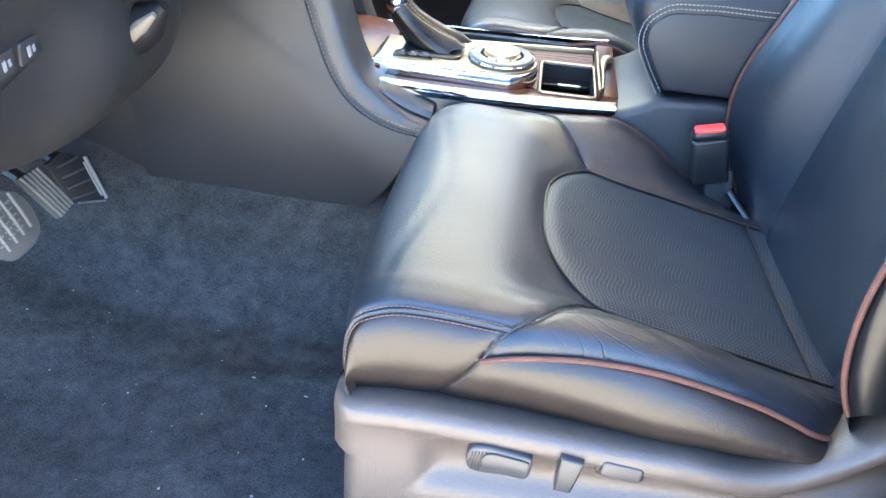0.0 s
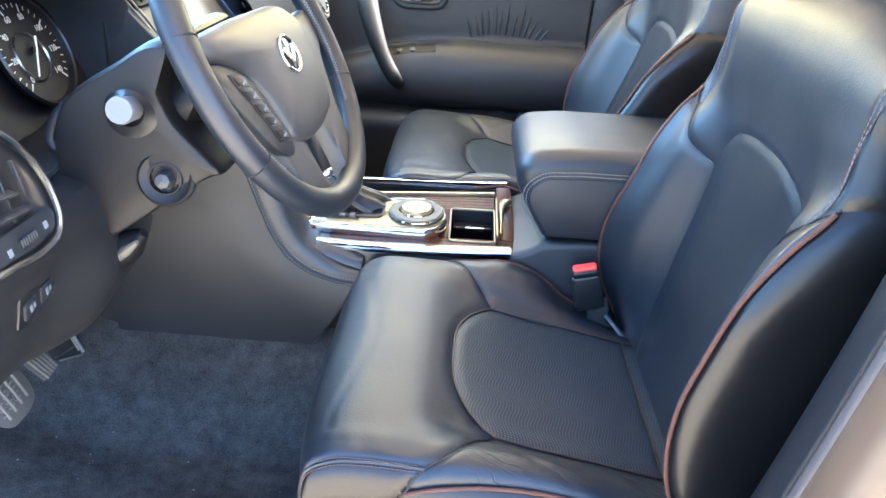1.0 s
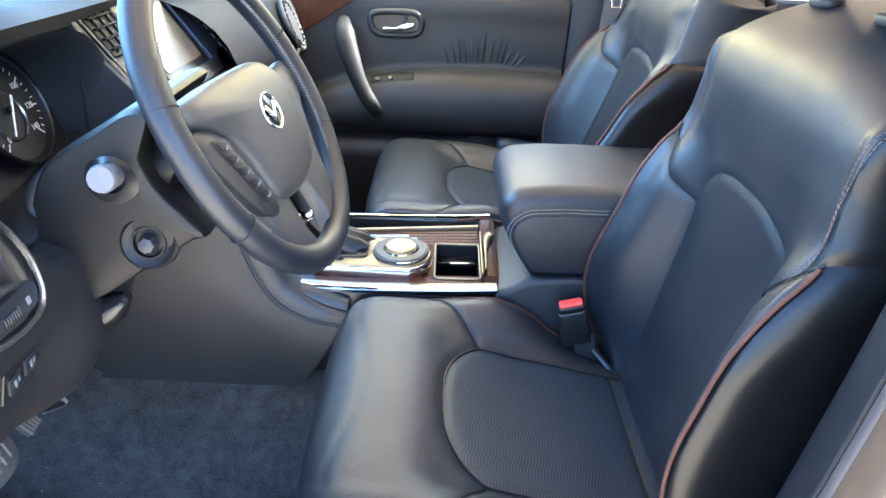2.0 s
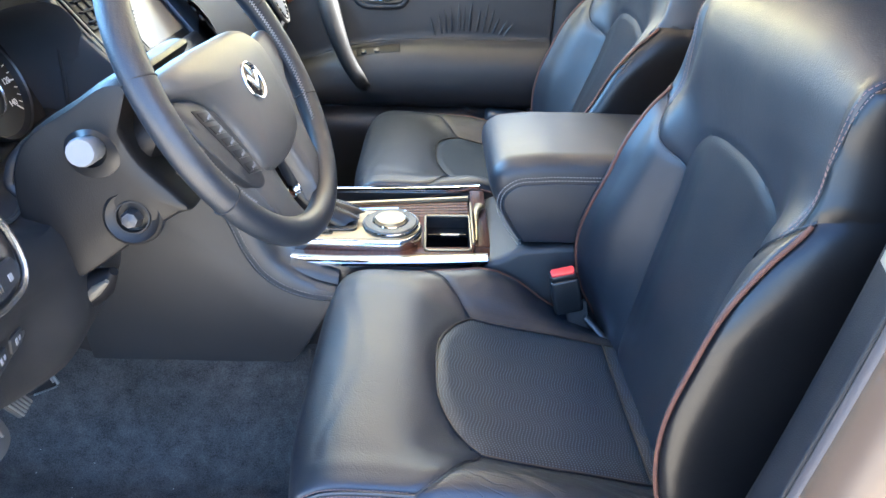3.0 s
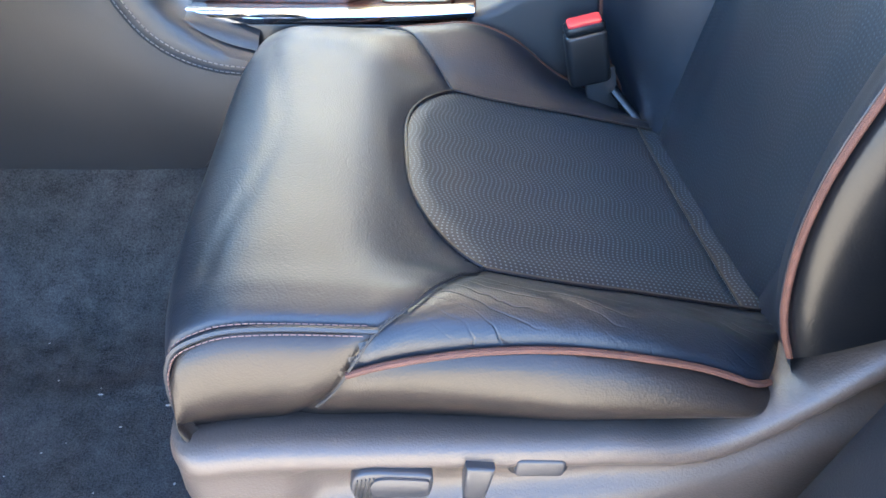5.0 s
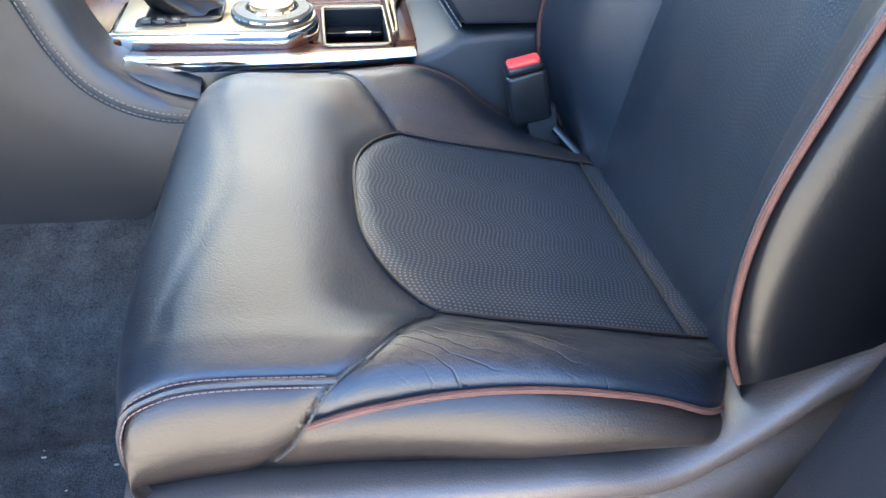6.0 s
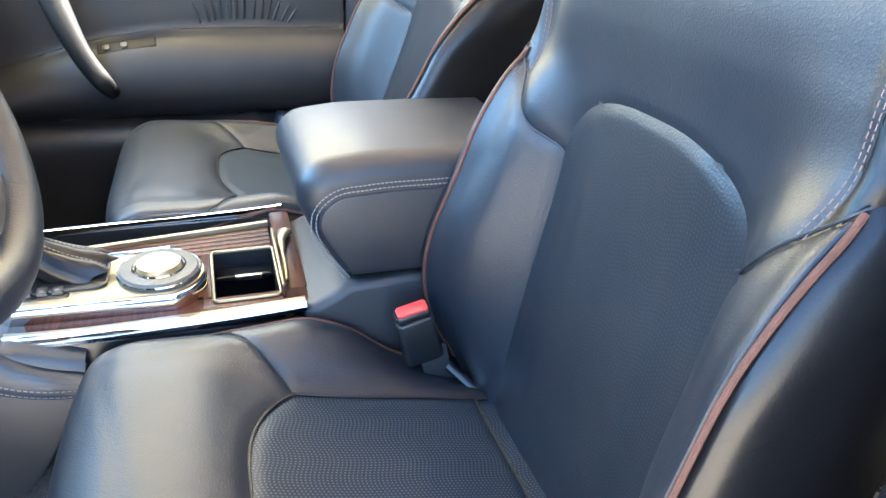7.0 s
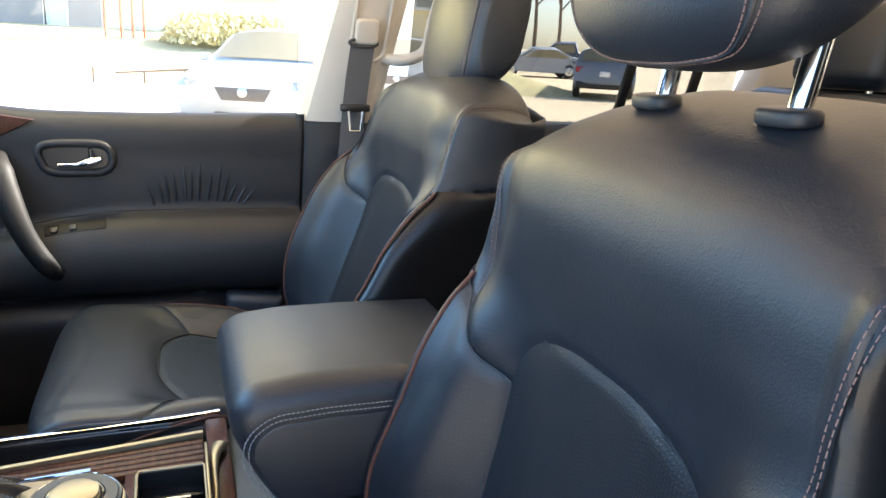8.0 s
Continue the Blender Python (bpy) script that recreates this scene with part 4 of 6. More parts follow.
# open pocket: a thin champagne frame, floor and walls of a black well
PX0, PX1, PY0, PY1 = 0.103, 0.181, 0.036, 0.157
frame_line = [top_m @ Vector((x + (PX0 + PX1) / 2, y + (PY0 + PY1) / 2, 0.0050)) for x, y in rounded(PX1 - PX0, PY1 - PY0, 0.007, 5)]
put_c("pocket_frame", tube(frame_line, 0.0021, 8, True), "champagne", None, "thin champagne frame round the pocket")
plate("pocket_floor", PX0, PX1, PY0, PY1, -0.082, -0.078, "dial_face", 0.004, 0.001)
plate("pocket_wall", PX0 - 0.002, PX1, PY1 - 0.001, PY1 + 0.002, -0.080, 0.002, "dial_face", 0.001, 0.0005)
plate("pocket_wall", PX0 - 0.002, PX1, PY0 - 0.002, PY0 + 0.001, -0.080, 0.002, "dial_face", 0.001, 0.0005)
plate("pocket_wall", PX0 - 0.002, PX0 + 0.001, PY0, PY1, -0.080, 0.002, "dial_face", 0.001, 0.0005)
plate("pocket_wall", PX1 - 0.001, PX1 + 0.002, PY0, PY1, -0.080, 0.002, "dial_face", 0.001, 0.0005)
plate("pocket_ledge", 0.106, 0.178, 0.128, 0.155, -0.024, -0.018, "gloss_black", 0.002, 0.001, "glossy black ledge inside the pocket")
plate("pocket_clip", 0.130, 0.164, 0.122, 0.129, -0.022, -0.015, "satin", 0.002, 0.001, "small silver clip")
put_c("pocket_lid", box(0.005, 0.150, 0.026, 0.002, 2, top_m @ Matrix.Translation((0.184, 0.104, 0.006))), "wood", None, "upright pocket lid faced with wood")
put_c("lid_edge", box(0.0035, 0.148, 0.004, 0.001, 2, top_m @ Matrix.Translation((0.1835, 0.104, 0.0205))), "champagne")
tabs = [(0.190, 0.060, 0.010), (0.1915, 0.090, 0.013), (0.192, 0.130, 0.014), (0.195, 0.165, 0.013), (0.202, 0.186, 0.010)]
put_c("lid_tab", tube([top_m @ Vector(p) for p in smooth_line(tabs, 24)], (0.0022, 0.0026, 0.0030, 0.0060, 0.0105), 10, flat=0.55), "champagne", None, "flared champagne lid tab")
# rotary dial
dm = top_m @ Matrix.Translation((0.045, 0.081, 0.028))
put_c("dial_ring", lathe([(0.047, 0.0), (0.047, 0.004), (0.043, 0.008), (0.031, 0.0085), (0.030, 0.004)], 48, dm), "dial_grey", None, "dark textured dial ring")
for r, z in ((0.0468, 0.0045), (0.0288, 0.0085)):
    put_c("dial_rim", lathe([(r - 0.0012, z), (r, z + 0.0014), (r + 0.0012, z), (r, z - 0.0012), (r - 0.0012, z)], 48, dm), "chrome", None, "thin chrome rim")
put_c("dial_knob", lathe([(0.0255, 0.0), (0.0255, 0.012), (0.0245, 0.0140), (0.0215, 0.0150), (0.0, 0.0152)], 48, dm), "champagne", None, "round polished dial knob")
# shift lever: plate, boot and grip
put_c("boot_base", prism(rounded(0.086, 0.070, 0.01), 0.006, 0.002, 2, top_m @ Matrix.Translation((-0.054, 0.092, 0.026))), "plastic_black")
rows = []
for k, (x, z, w, d) in enumerate(((-0.020, 0.030, 0.042, 0.027), (-0.031, 0.038, 0.040, 0.025), (-0.048, 0.047, 0.030, 0.021), (-0.064, 0.058, 0.022, 0.017), (-0.078, 0.069, 0.017, 0.014), (-0.088, 0.080, 0.015, 0.013))):
    rows.append([top_m @ Vector((x - 0.02 + w * math.cos(a) * (0.82 + 0.17 * math.cos(9 * a + 0.5 * k)), 0.100 + d * 1.25 * math.sin(a), z + 0.012 * math.cos(a))) for a in np.linspace(0, 2 * math.pi, 72, endpoint=False)])
for side_ in (-0.35, 0.35):
    ln = [r[int(72 * (side_ % (2 * math.pi)) / (2 * math.pi))] for r in rows]
    put_c("stitching", stitches(smooth_line([tuple(v + Vector((0.0008, -0.0004, 0.0008))) for v in ln], 30), 0.005, 0.0034, 0.0006), "thread")
put_c("gear_boot", grid(rows, closed_v=True, caps=True), "leather_shaded", None, "pleated black leather boot")
put_c("boot_collar", lathe([(0.014, 0), (0.0165, 0.004), (0.0165, 0.014), (0.014, 0.018)], 24, top_m @ Matrix.Translation((-0.108, 0.100, 0.080)) @ pose(0, 0, 0, 0, -18, 0)), "chrome", None, "chrome collar")
put_c("gear_grip", lathe([(0.013, 0.0), (0.017, 0.02), (0.021, 0.05), (0.023, 0.075), (0.019, 0.095), (0.008, 0.103), (0.0, 0.104)], 24, top_m @ Matrix.Translation((-0.113, 0.100, 0.096)) @ pose(0, 0, 0, 0, -12, 0)), "leather", None, "black leather shift grip")
plate("switch_panel", -0.106, -0.050, 0.046, 0.072, 0.026, 0.0295, "plastic_black", 0.004, 0.001, "black mode switch panel")
for k in range(3):
    put_c("switch", box(0.012, 0.015, 0.005, 0.002, 2, top_m @ Matrix.Translation((-0.094 + 0.016 * k, 0.059, 0.0305))), "dial_grey")
    put_c("switch_mark", box(0.005, 0.005, 0.0006, 0, 1, top_m @ Matrix.Translation((-0.094 + 0.016 * k, 0.057, 0.0333))), "thread")

# armrest box behind the plate
bx = [(0.200, 0.345), (0.218, 0.352), (0.236, 0.360), (0.255, 0.372), (0.32, 0.378), (0.50, 0.378), (0.50, 0.15), (0.20, 0.15)]
put_c("rear_body", prism(bx, 0.262, 0.012, 3, XZ(0.989)), "plastic", None, "smooth vinyl-wrapped rear console body")
pad = thing("armrest", "padded black leather console armrest with grey stitching", "armrest", at=(0.33, 1.12, 0.45))
pinv = Matrix.Translation((-0.33, -1.12, -0.45))


def put_a(name, bm, mat, label=""):
    bmesh.ops.transform(bm, matrix=pinv, verts=bm.verts)
    return part(name, bm, M[mat], pad, label)


pad_line = smooth_line([(0.252, 0.3795), (0.232, 0.410), (0.213, 0.448), (0.203, 0.475), (0.205, 0.499), (0.222, 0.517), (0.26, 0.525), (0.34, 0.528), (0.49, 0.526)], 40)
put_a("armrest_pad", prism(pad_line.tolist() + [(0.50, 0.505), (0.50, 0.3795)], 0.272, 0.030, 8, XZ(0.988)), "leather", "soft padded armrest lid")
side_line = smooth_line([(0.260, 0.386), (0.236, 0.422), (0.2245, 0.447), (0.2265, 0.464), (0.243, 0.480), (0.28, 0.4855), (0.36, 0.487), (0.47, 0.488)], 40)
put_a("side_inset", prism(side_line.tolist() + [(0.475, 0.386)], 0.012, 0.003, 3, XZ(0.9855)), "leather", "stitched leather side inset")
for off in (0.0045, 0.010):
    ln = []
    for i, p in enumerate(side_line):
        q, r_ = side_line[max(i - 1, 0)], side_line[min(i + 1, len(side_line) - 1)]
        d = (r_ - q) / np.linalg.norm(r_ - q)
        ln.append((p[0] - d[1] * off * -1 * -1, 0.9868 if off < 0.006 else 0.9876, p[1] + d[0] * off))
    put_a("stitching", stitches(ln, 0.005, 0.0036, 0.00075), "thread")

# belt buckles
def buckle(label, x, y, z):
    b = thing("seat_belt_buckle", label, "belt buckle", "belt buckles", at=(x, y, z))
    m = pose(0, 0, 0, 0, -14, 0)
    part("housing", prism(rounded(0.046, 0.026, 0.007), 0.060, 0.004, 3, m @ Matrix.Translation((0, 0, -0.068))), M["plastic_black"], b, "black plastic housing")
    part("collar", prism(rounded(0.044, 0.024, 0.006), 0.010, 0.003, 2, m @ Matrix.Translation((0, 0, -0.008))), M["plastic_black"], b)
    part("release_button", prism(rounded(0.037, 0.017, 0.004), 0.006, 0.0025, 2, m @ Matrix.Translation((0, -0.002, 0.001)) @ pose(0, 0, 0, 14, 0, 0)), M["red"], b, "red release button")
    part("stalk", box(0.036, 0.010, 0.13, 0.004, 2, m @ Matrix.Translation((0.012, 0, -0.12))), M["rubber"], b)
    return b


buckle("black seat belt buckle with red button beside the console", 0.319, 0.940, 0.356)
bm = tube([(0.36, 0.93, 0.285), (0.375, 0.925, 0.27), (0.395, 0.915, 0.25)], 0.010, 10, flat=0.45)
tagged(part("belt_anchor", bm, M["satin"]), "grey metal belt anchor beside the seat", "belt anchor")

M["mark_grey"] = material("pale_print", (0.60, 0.60, 0.61), 0.5, vary=0.05)
M["liner"] = material("dull_beige_liner", (0.10, 0.09, 0.07), 0.8, vary=0.1)
M["mark_dim"] = material("dim_print", (0.16, 0.17, 0.19), 0.5, vary=0.05)
# beige reflection on the display is put into its base colour
M["screen"] = material("screen_with_reflection", (0.11, 0.10, 0.085), 0.30, vary=0.05)
M["bezel_blue"] = material("satin_blue_grey_bezel", (0.07, 0.085, 0.12), 0.3, 0.3, vary=0.06)
# ---- dashboard ----
dash = thing("dashboard", "charcoal dashboard with hooded gauges and chrome vent rings", "dashboard", at=(-0.4, 1.1, 0.5))
dinv = Matrix.Translation((0.4, -1.1, -0.5))


def put_h(name, bm, mat, parent=None, label=""):
    if parent is None:
        bmesh.ops.transform(bm, matrix=dinv, verts=bm.verts)
        return part(name, bm, M[mat], dash, label)
    bmesh.ops.transform(bm, matrix=dinv, verts=bm.verts)
    return part(name, bm, M[mat], parent, label)


# upper body: section in xz, swept across the car
rows = []
for y in np.linspace(0.36, 1.90, 40):
    mid = math.exp(-((y - 1.12) / 0.30) ** 4)
    prof = smooth_line([(-0.98, 0.72), (-0.75, 0.785), (-0.50, 0.800), (-0.40, 0.795), (-0.365, 0.784), (-0.360, 0.770), (-0.372, 0.760), (-0.46, 0.750), (-0.50, 0.70), (-0.50, 0.44)], 40)
    rows.append([(x - 0.035 * mid * (x > -0.47), y, z - 0.012 * mid) for x, z in prof])
put_h("dash_body", grid(rows), "dash_top")
# lower driver panel, hollowed under the gauges
rows = []
for y in np.linspace(0.36, 0.985, 30):
    c = (y - 0.40) / 0.57
    top = 0.600 + 0.055 * max(0.0, (0.55 - y) / 0.15) - 0.02 * math.exp(-((y - 0.62) / 0.04) ** 2)
    prof = smooth_line([(-0.46, top - 0.035), (-0.38, top - 0.015), (-0.325, top), (-0.300, top - 0.006), (-0.280, 0.570), (-0.268, 0.53), (-0.262, 0.47), (-0.285, 0.415), (-0.345, 0.365), (-0.45, 0.318), (-0.62, 0.28)], 40)
    near = min(1.0, max(0.0, (0.62 - y) / 0.07))
    rows.append([(x - 0.06 * max(0, c - 0.35) - 0.22 * max(0, c - 0.64) - 0.05 * max(0, 0.02 - c) - 0.036 * near * min(1.0, max(0.0, (0.545 - z) / 0.05)), y, z) for x, z in prof])
put_h("lower_panel", grid(rows), "dash_dark", None, "dark moulded knee panel")
slot = smooth_line([(-0.304, 0.668, 0.458), (-0.285, 0.664, 0.468), (-0.262, 0.656, 0.487), (-0.240, 0.652, 0.506)], 20)
# solid near-black tube paints the slot's inner shade; nothing is cut open
put_h("pocket_slot_shade", tube(slot, (0.006, 0.021, 0.021, 0.006), 14, flat=0.9), "dial_face", None, "near-black solid tube painting the pocket slot's shade")
put_h("pocket_liner", tube(slot[2:-2] + np.array([0.004, -0.0165, 0.001]), (0.003, 0.0075, 0.0075, 0.003), 10, flat=0.9), "liner", None, "pale liner inside the slot")
put_h("panel_edge", tube([(-0.314 - 0.06 * max(0, (y - 0.40) / 0.57 - 0.35), y, 0.6035 + 0.055 * max(0.0, (0.55 - y) / 0.15) - 0.02 * math.exp(-((y - 0.62) / 0.04) ** 2)) for y in np.linspace(0.38, 0.75, 30)], 0.003, 6), "plastic")
# end vent with chrome ring
vm = basis((-0.272, 0.456, 0.580), (0.0, 1, 0.0), (-0.22, 0.0, 1))
vo = smooth_line([(-0.09, 0.128), (0.0, 0.112), (0.055, 0.075), (0.072, 0.049), (0.080, 0.013), (0.076, -0.008), (0.066, -0.018), (0.038, -0.023), (-0.012, -0.018), (-0.09, -0.010)], 60)
put_h("vent_ring", tube([vm @ Vector((a, b, 0.006)) for a, b in vo], 0.0034, 8), "satin", None, "satin silver vent ring")
put_h("vent_frame", prism(vo.tolist(), 0.010, 0.003, 2, vm @ Matrix.Translation((0, 0, -0.008))), "plastic_black")
put_h("vent_lip", prism([(-0.09, 0.012), (0.066, 0.010), (0.072, 0.0), (0.066, -0.012), (0.036, -0.017), (-0.09, -0.008)], 0.010, 0.003, 2, vm @ Matrix.Translation((0, 0, -0.003))), "plastic")
for k in range(4):
    put_h("vent_slat", box(0.115 - 0.012 * k, 0.003, 0.014, 0.001, 2, vm @ Matrix.Translation((-0.012 - 0.008 * k, 0.024 + 0.019 * k, 0.004)) @ pose(0, 0, 0, 24, 0, -6)), "plastic")
for k in range(5):
    put_h("vent_fin", box(0.0025, 0.075 - 0.006 * k, 0.008, 0.001, 1, vm @ Matrix.Translation((-0.055 + 0.025 * k, 0.052 - 0.004 * k, 0.002)) @ pose(0, 0, 0, 0, 16, 0)), "plastic_black")
for k in range(7):
    put_h("vent_wheel_rib", box(0.0022, 0.009, 0.004, 0.0008, 1, vm @ Matrix.Translation((0.010 + 0.0038 * k, -0.005, 0.008))), "plastic_black")
for dx, dy in ((0.052, -0.004), (-0.006, -0.006)):
    put_h("vent_mark", box(0.006, 0.007, 0.001, 0.0003, 1, vm @ Matrix.Translation((dx, dy, 0.0072))), "mark_dim")
# switch row under the vent
sm = basis((-0.306, 0.519, 0.479), (-0.02, 1, 0.0), (0.18, 0.0, 1))
put_h("switch_panel", prism([(-0.030, 0.034), (0.036, 0.024), (0.040, 0.006), (-0.020, -0.010), (-0.034, -0.004)], 0.010, 0.0025, 2, sm), "plastic_black", None, "dark switch panel")
for k in range(2):
    put_h("switch", prism(rounded(0.022, 0.020, 0.003), 0.003, 0.001, 2, sm @ Matrix.Translation((-0.015 + 0.030 * k, 0.012 + 0.003 * k, 0.0095)) @ pose(0, 0, 0, 0, 0, 8)), "plastic")
    put_h("switch_mark", box(0.0035, 0.009, 0.0006, 0, 1, sm @ Matrix.Translation((-0.016 + 0.030 * k, 0.012 + 0.003 * k, 0.0128)) @ pose(0, 0, 0, 0, 0, 20)), "mark_dim")
    put_h("switch_mark", box(0.0028, 0.0060, 0.0006, 0, 1, sm @ Matrix.Translation((-0.010 + 0.030 * k, 0.013 + 0.003 * k, 0.0128)) @ pose(0, 0, 0, 0, 0, 20)), "mark_dim")

# gauge binnacle
gm = basis((-0.430, 0.80, 0.650), (0.0, 1, 0.0), (-0.42, 0, 1))
put_h("gauge_back", prism(rounded(0.36, 0.17, 0.05), 0.004, 0.001, 1, gm @ Matrix.Translation((-0.055, 0.0, -0.012))), "dial_face", None, "black gauge panel")
gg = basis((-0.430, 0.812, 0.664), (0.0, 1, 0.0), (-0.42, 0, 1)) @ Matrix.Scale(1.06, 4)
gauge = put_h("gauge", lathe([(0.066, -0.002), (0.067, 0.004), (0.064, 0.006), (0.060, 0.0), (0.0, 0.0)], 64, gg @ Matrix.Translation((0.005, 0.002, 0.0))), "dial_face", None, "round black gauge with white marks")
put_h("gauge_ring", lathe([(0.064, 0.005), (0.066, 0.008), (0.068, 0.005), (0.066, 0.003), (0.064, 0.005)], 64, gg @ Matrix.Translation((0.005, 0.002, 0.0))), "plastic_black", gauge, "thin dark rim")
for k in range(29):
    a = radians(225 - 270 * k / 28)
    ln = 0.010 if k % 4 == 0 else 0.005
    put_h("tick", box(ln, 0.0016 if k % 4 == 0 else 0.0008, 0.0006, 0, 1, gg @ Matrix.Translation((0.005 + (0.057 - ln / 2) * math.cos(a), 0.002 + (0.057 - ln / 2) * math.sin(a), 0.0012)) @ pose(0, 0, 0, 0, 0, math.degrees(a))), "mark_grey", gauge)
for k, word in enumerate(("0", "20", "40", "60", "80", "100", "120", "140")):
    a = radians(225 - 270 * k / 7)
    fc = bpy.data.curves.new("number", "FONT")
    fc.body, fc.size, fc.align_x, fc.align_y, fc.extrude = word, 0.0105, "CENTER", "CENTER", 0.0002
    fo = new("number", fc)
    fo.matrix_world = dinv @ gg @ Matrix.Translation((0.005 + 0.0415 * math.cos(a), 0.002 + 0.0415 * math.sin(a), 0.0014))
    fo.parent = gauge
    fc.materials.append(M["mark_grey"])
put_h("inner_ring", lathe([(0.028, 0.001), (0.029, 0.003), (0.030, 0.001)], 48, gg @ Matrix.Translation((-0.002, -0.004, 0.001))), "satin", gauge)
put_h("needle", prism([(-0.018, -0.0012), (0.036, -0.0006), (0.036, 0.0006), (-0.018, 0.0012)], 0.0015, 0, 1, gg @ Matrix.Translation((0.005, 0.002, 0.006)) @ pose(0, 0, 0, 0, 0, 232)), "white", gauge, "white needle")
put_h("gauge_hub", disc(0.005, 0.005, 0.0015, 24, gg @ Matrix.Translation((0.005, 0.002, 0.002))), "dial_face", gauge)
# hood walls round the gauges: a deep dark recess under the dash lip, with a rolled lower rim
rows = []
for u in np.linspace(0, 1, 30):
    a = math.pi * (1 - u)
    y = 0.755 + 0.205 * math.copysign(abs(math.cos(a)) ** 0.6, math.cos(a))
    z = 0.600 + 0.158 * abs(math.sin(a)) ** 0.55
    rows.append([(-0.47, 0.755 + (y - 0.755) * 0.93, 0.60 + (z - 0.60) * 0.86), (-0.42, 0.755 + (y - 0.755) * 0.97, 0.60 + (z - 0.60) * 0.94), (-0.375, y, z), (-0.365, y + 0.010 * math.cos(a), z + 0.006)])
# dash vinyl with a raised base colour, standing in for light inside the recess
M["hood_vinyl_lit"] = material("lit_hood_vinyl", (0.030, 0.031, 0.035), 0.6, spec=0.35, bump=0.3, bump_scale=700, vary=0.15)
put_h("gauge_hood", grid(rows), "hood_vinyl_lit", None, "deep gauge recess with light painted into its walls")
put_h("hood_seam", tube([(-0.395, 0.945, 0.735), (-0.40, 0.955, 0.66), (-0.40, 0.950, 0.60)], 0.0025, 6), "rubber")
put_h("recess_wall", prism([(-0.50, 0.755), (-0.402, 0.752), (-0.378, 0.714), (-0.343, 0.676), (-0.303, 0.636), (-0.262, 0.585), (-0.30, 0.555), (-0.50, 0.555)], 0.014, 0.003, 2, XZ(0.956)), "hood_vinyl_lit")
rim_line = smooth_line([(-0.262, 0.668, 0.674), (-0.297, 0.645, 0.655), (-0.318, 0.640, 0.629), (-0.322, 0.640, 0.612), (-0.312, 0.638, 0.602), (-0.286, 0.636, 0.592)], 36)
put_h("hood_lip", tube(rim_line, 0.0062, 10), "plastic_soft", None, "rolled rim beside the column")
put_h("hood_pad_edge", tube(smooth_line([(-0.385, 0.590, 0.592), (-0.350, 0.610, 0.569), (-0.327, 0.628, 0.563), (-0.302, 0.635, 0.577), (-0.284, 0.637, 0.590)], 30), 0.0045, 8), "plastic_soft", None, "rounded lower edge of the gauge hood")

# centre stack: a raked block with vents, display, key columns and a pale control facia
stack_m = basis((-0.322, 1.19, 0.640), (0.0, 1, 0.0), (-0.75, 0, 1))
at_s = lambda x, y, z, rx=0: stack_m @ pose(x, y, z, rx, 0, 0)
put_h("stack_body", box(0.44, 0.34, 0.09, 0.02, 3, at_s(0, 0.02, -0.056)), "plastic_soft")
for k in (-1, 1):
    put_h("stack_trim", tube([stack_m @ Vector(p) for p in ((k * 0.220, 0.150, 0.0), (k * 0.222, 0.05, 0.004), (k * 0.222, -0.05, 0.004), (k * 0.205, -0.17, -0.006))], 0.0022, 8), "dial_grey", None, "dull metal stack edge")
    put_h("stack_trim", tube([stack_m @ Vector(p) for p in ((k * 0.205, 0.150, 0.0), (k * 0.205, 0.05, 0.003), (k * 0.200, -0.04, 0.003))], 0.002, 6), "dial_grey")
    put_h("centre_vent", prism(rounded(0.085, 0.075, 0.008), 0.010, 0.003, 2, at_s(k * 0.150, 0.112, -0.010)), "dial_face")
    for j in range(4):
        put_h("vent_slat", box(0.076, 0.003, 0.010, 0.001, 1, at_s(k * 0.150, 0.086 + 0.017 * j, 0.001, 25)), "dial_face")
    for j in range(3):
        put_h("vent_fin", box(0.003, 0.066, 0.008, 0.001, 1, at_s(k * 0.150 - 0.024 + 0.024 * j, 0.112, -0.001)), "dial_face")
put_h("screen_frame", prism(rounded(0.20, 0.150, 0.010), 0.016, 0.004, 2, at_s(-0.005, 0.070, -0.012)), "plastic_black")
put_h("screen", prism(rounded(0.170, 0.112, 0.004), 0.002, 0.0005, 1, at_s(-0.010, 0.072, 0.0035)), "screen", None, "display with a beige reflection painted into its colour")
put_h("screen_ledge", box(0.21, 0.030, 0.018, 0.006, 3, at_s(0.0, -0.012, 0.004)), "plastic")
put_h("side_bezel", prism([(0.10, 0.15), (0.165, 0.15), (0.185, 0.02), (0.11, -0.01)], 0.012, 0.003, 2, at_s(0, 0, -0.006)), "bezel_blue")
for j in range(7):
    put_h("key", box(0.016, 0.013, 0.008, 0.002, 2, at_s(0.176 + 0.002 * j, 0.135 - 0.020 * j, 0.006)), "plastic_black")
put_h("control_facia", prism(rounded(0.40, 0.062, 0.014), 0.010, 0.003, 2, at_s(0.0, -0.058, -0.010)), "champagne", None, "pale metal control facia")
put_h("clock_ring", lathe([(0.026, 0), (0.026, 0.008), (0.022, 0.011), (0.020, 0.008), (0.0, 0.008)], 32, at_s(0.03, -0.056, 0.0)), "chrome", None, "round analogue clock")
put_h("clock_face", disc(0.0185, 0.0012, 0, 32, at_s(0.03, -0.056, 0.0085)), "dial_face")
for j in range(5):
    put_h("key", box(0.030, 0.014, 0.008, 0.002, 2, at_s(-0.15 + 0.034 * j, -0.056, 0.0)), "plastic_black")
put_h("lower_facia", prism(rounded(0.30, 0.12, 0.02), 0.008, 0.003, 2, at_s(-0.03, -0.155, -0.014)), "wood", None, "dark wood lower facia")
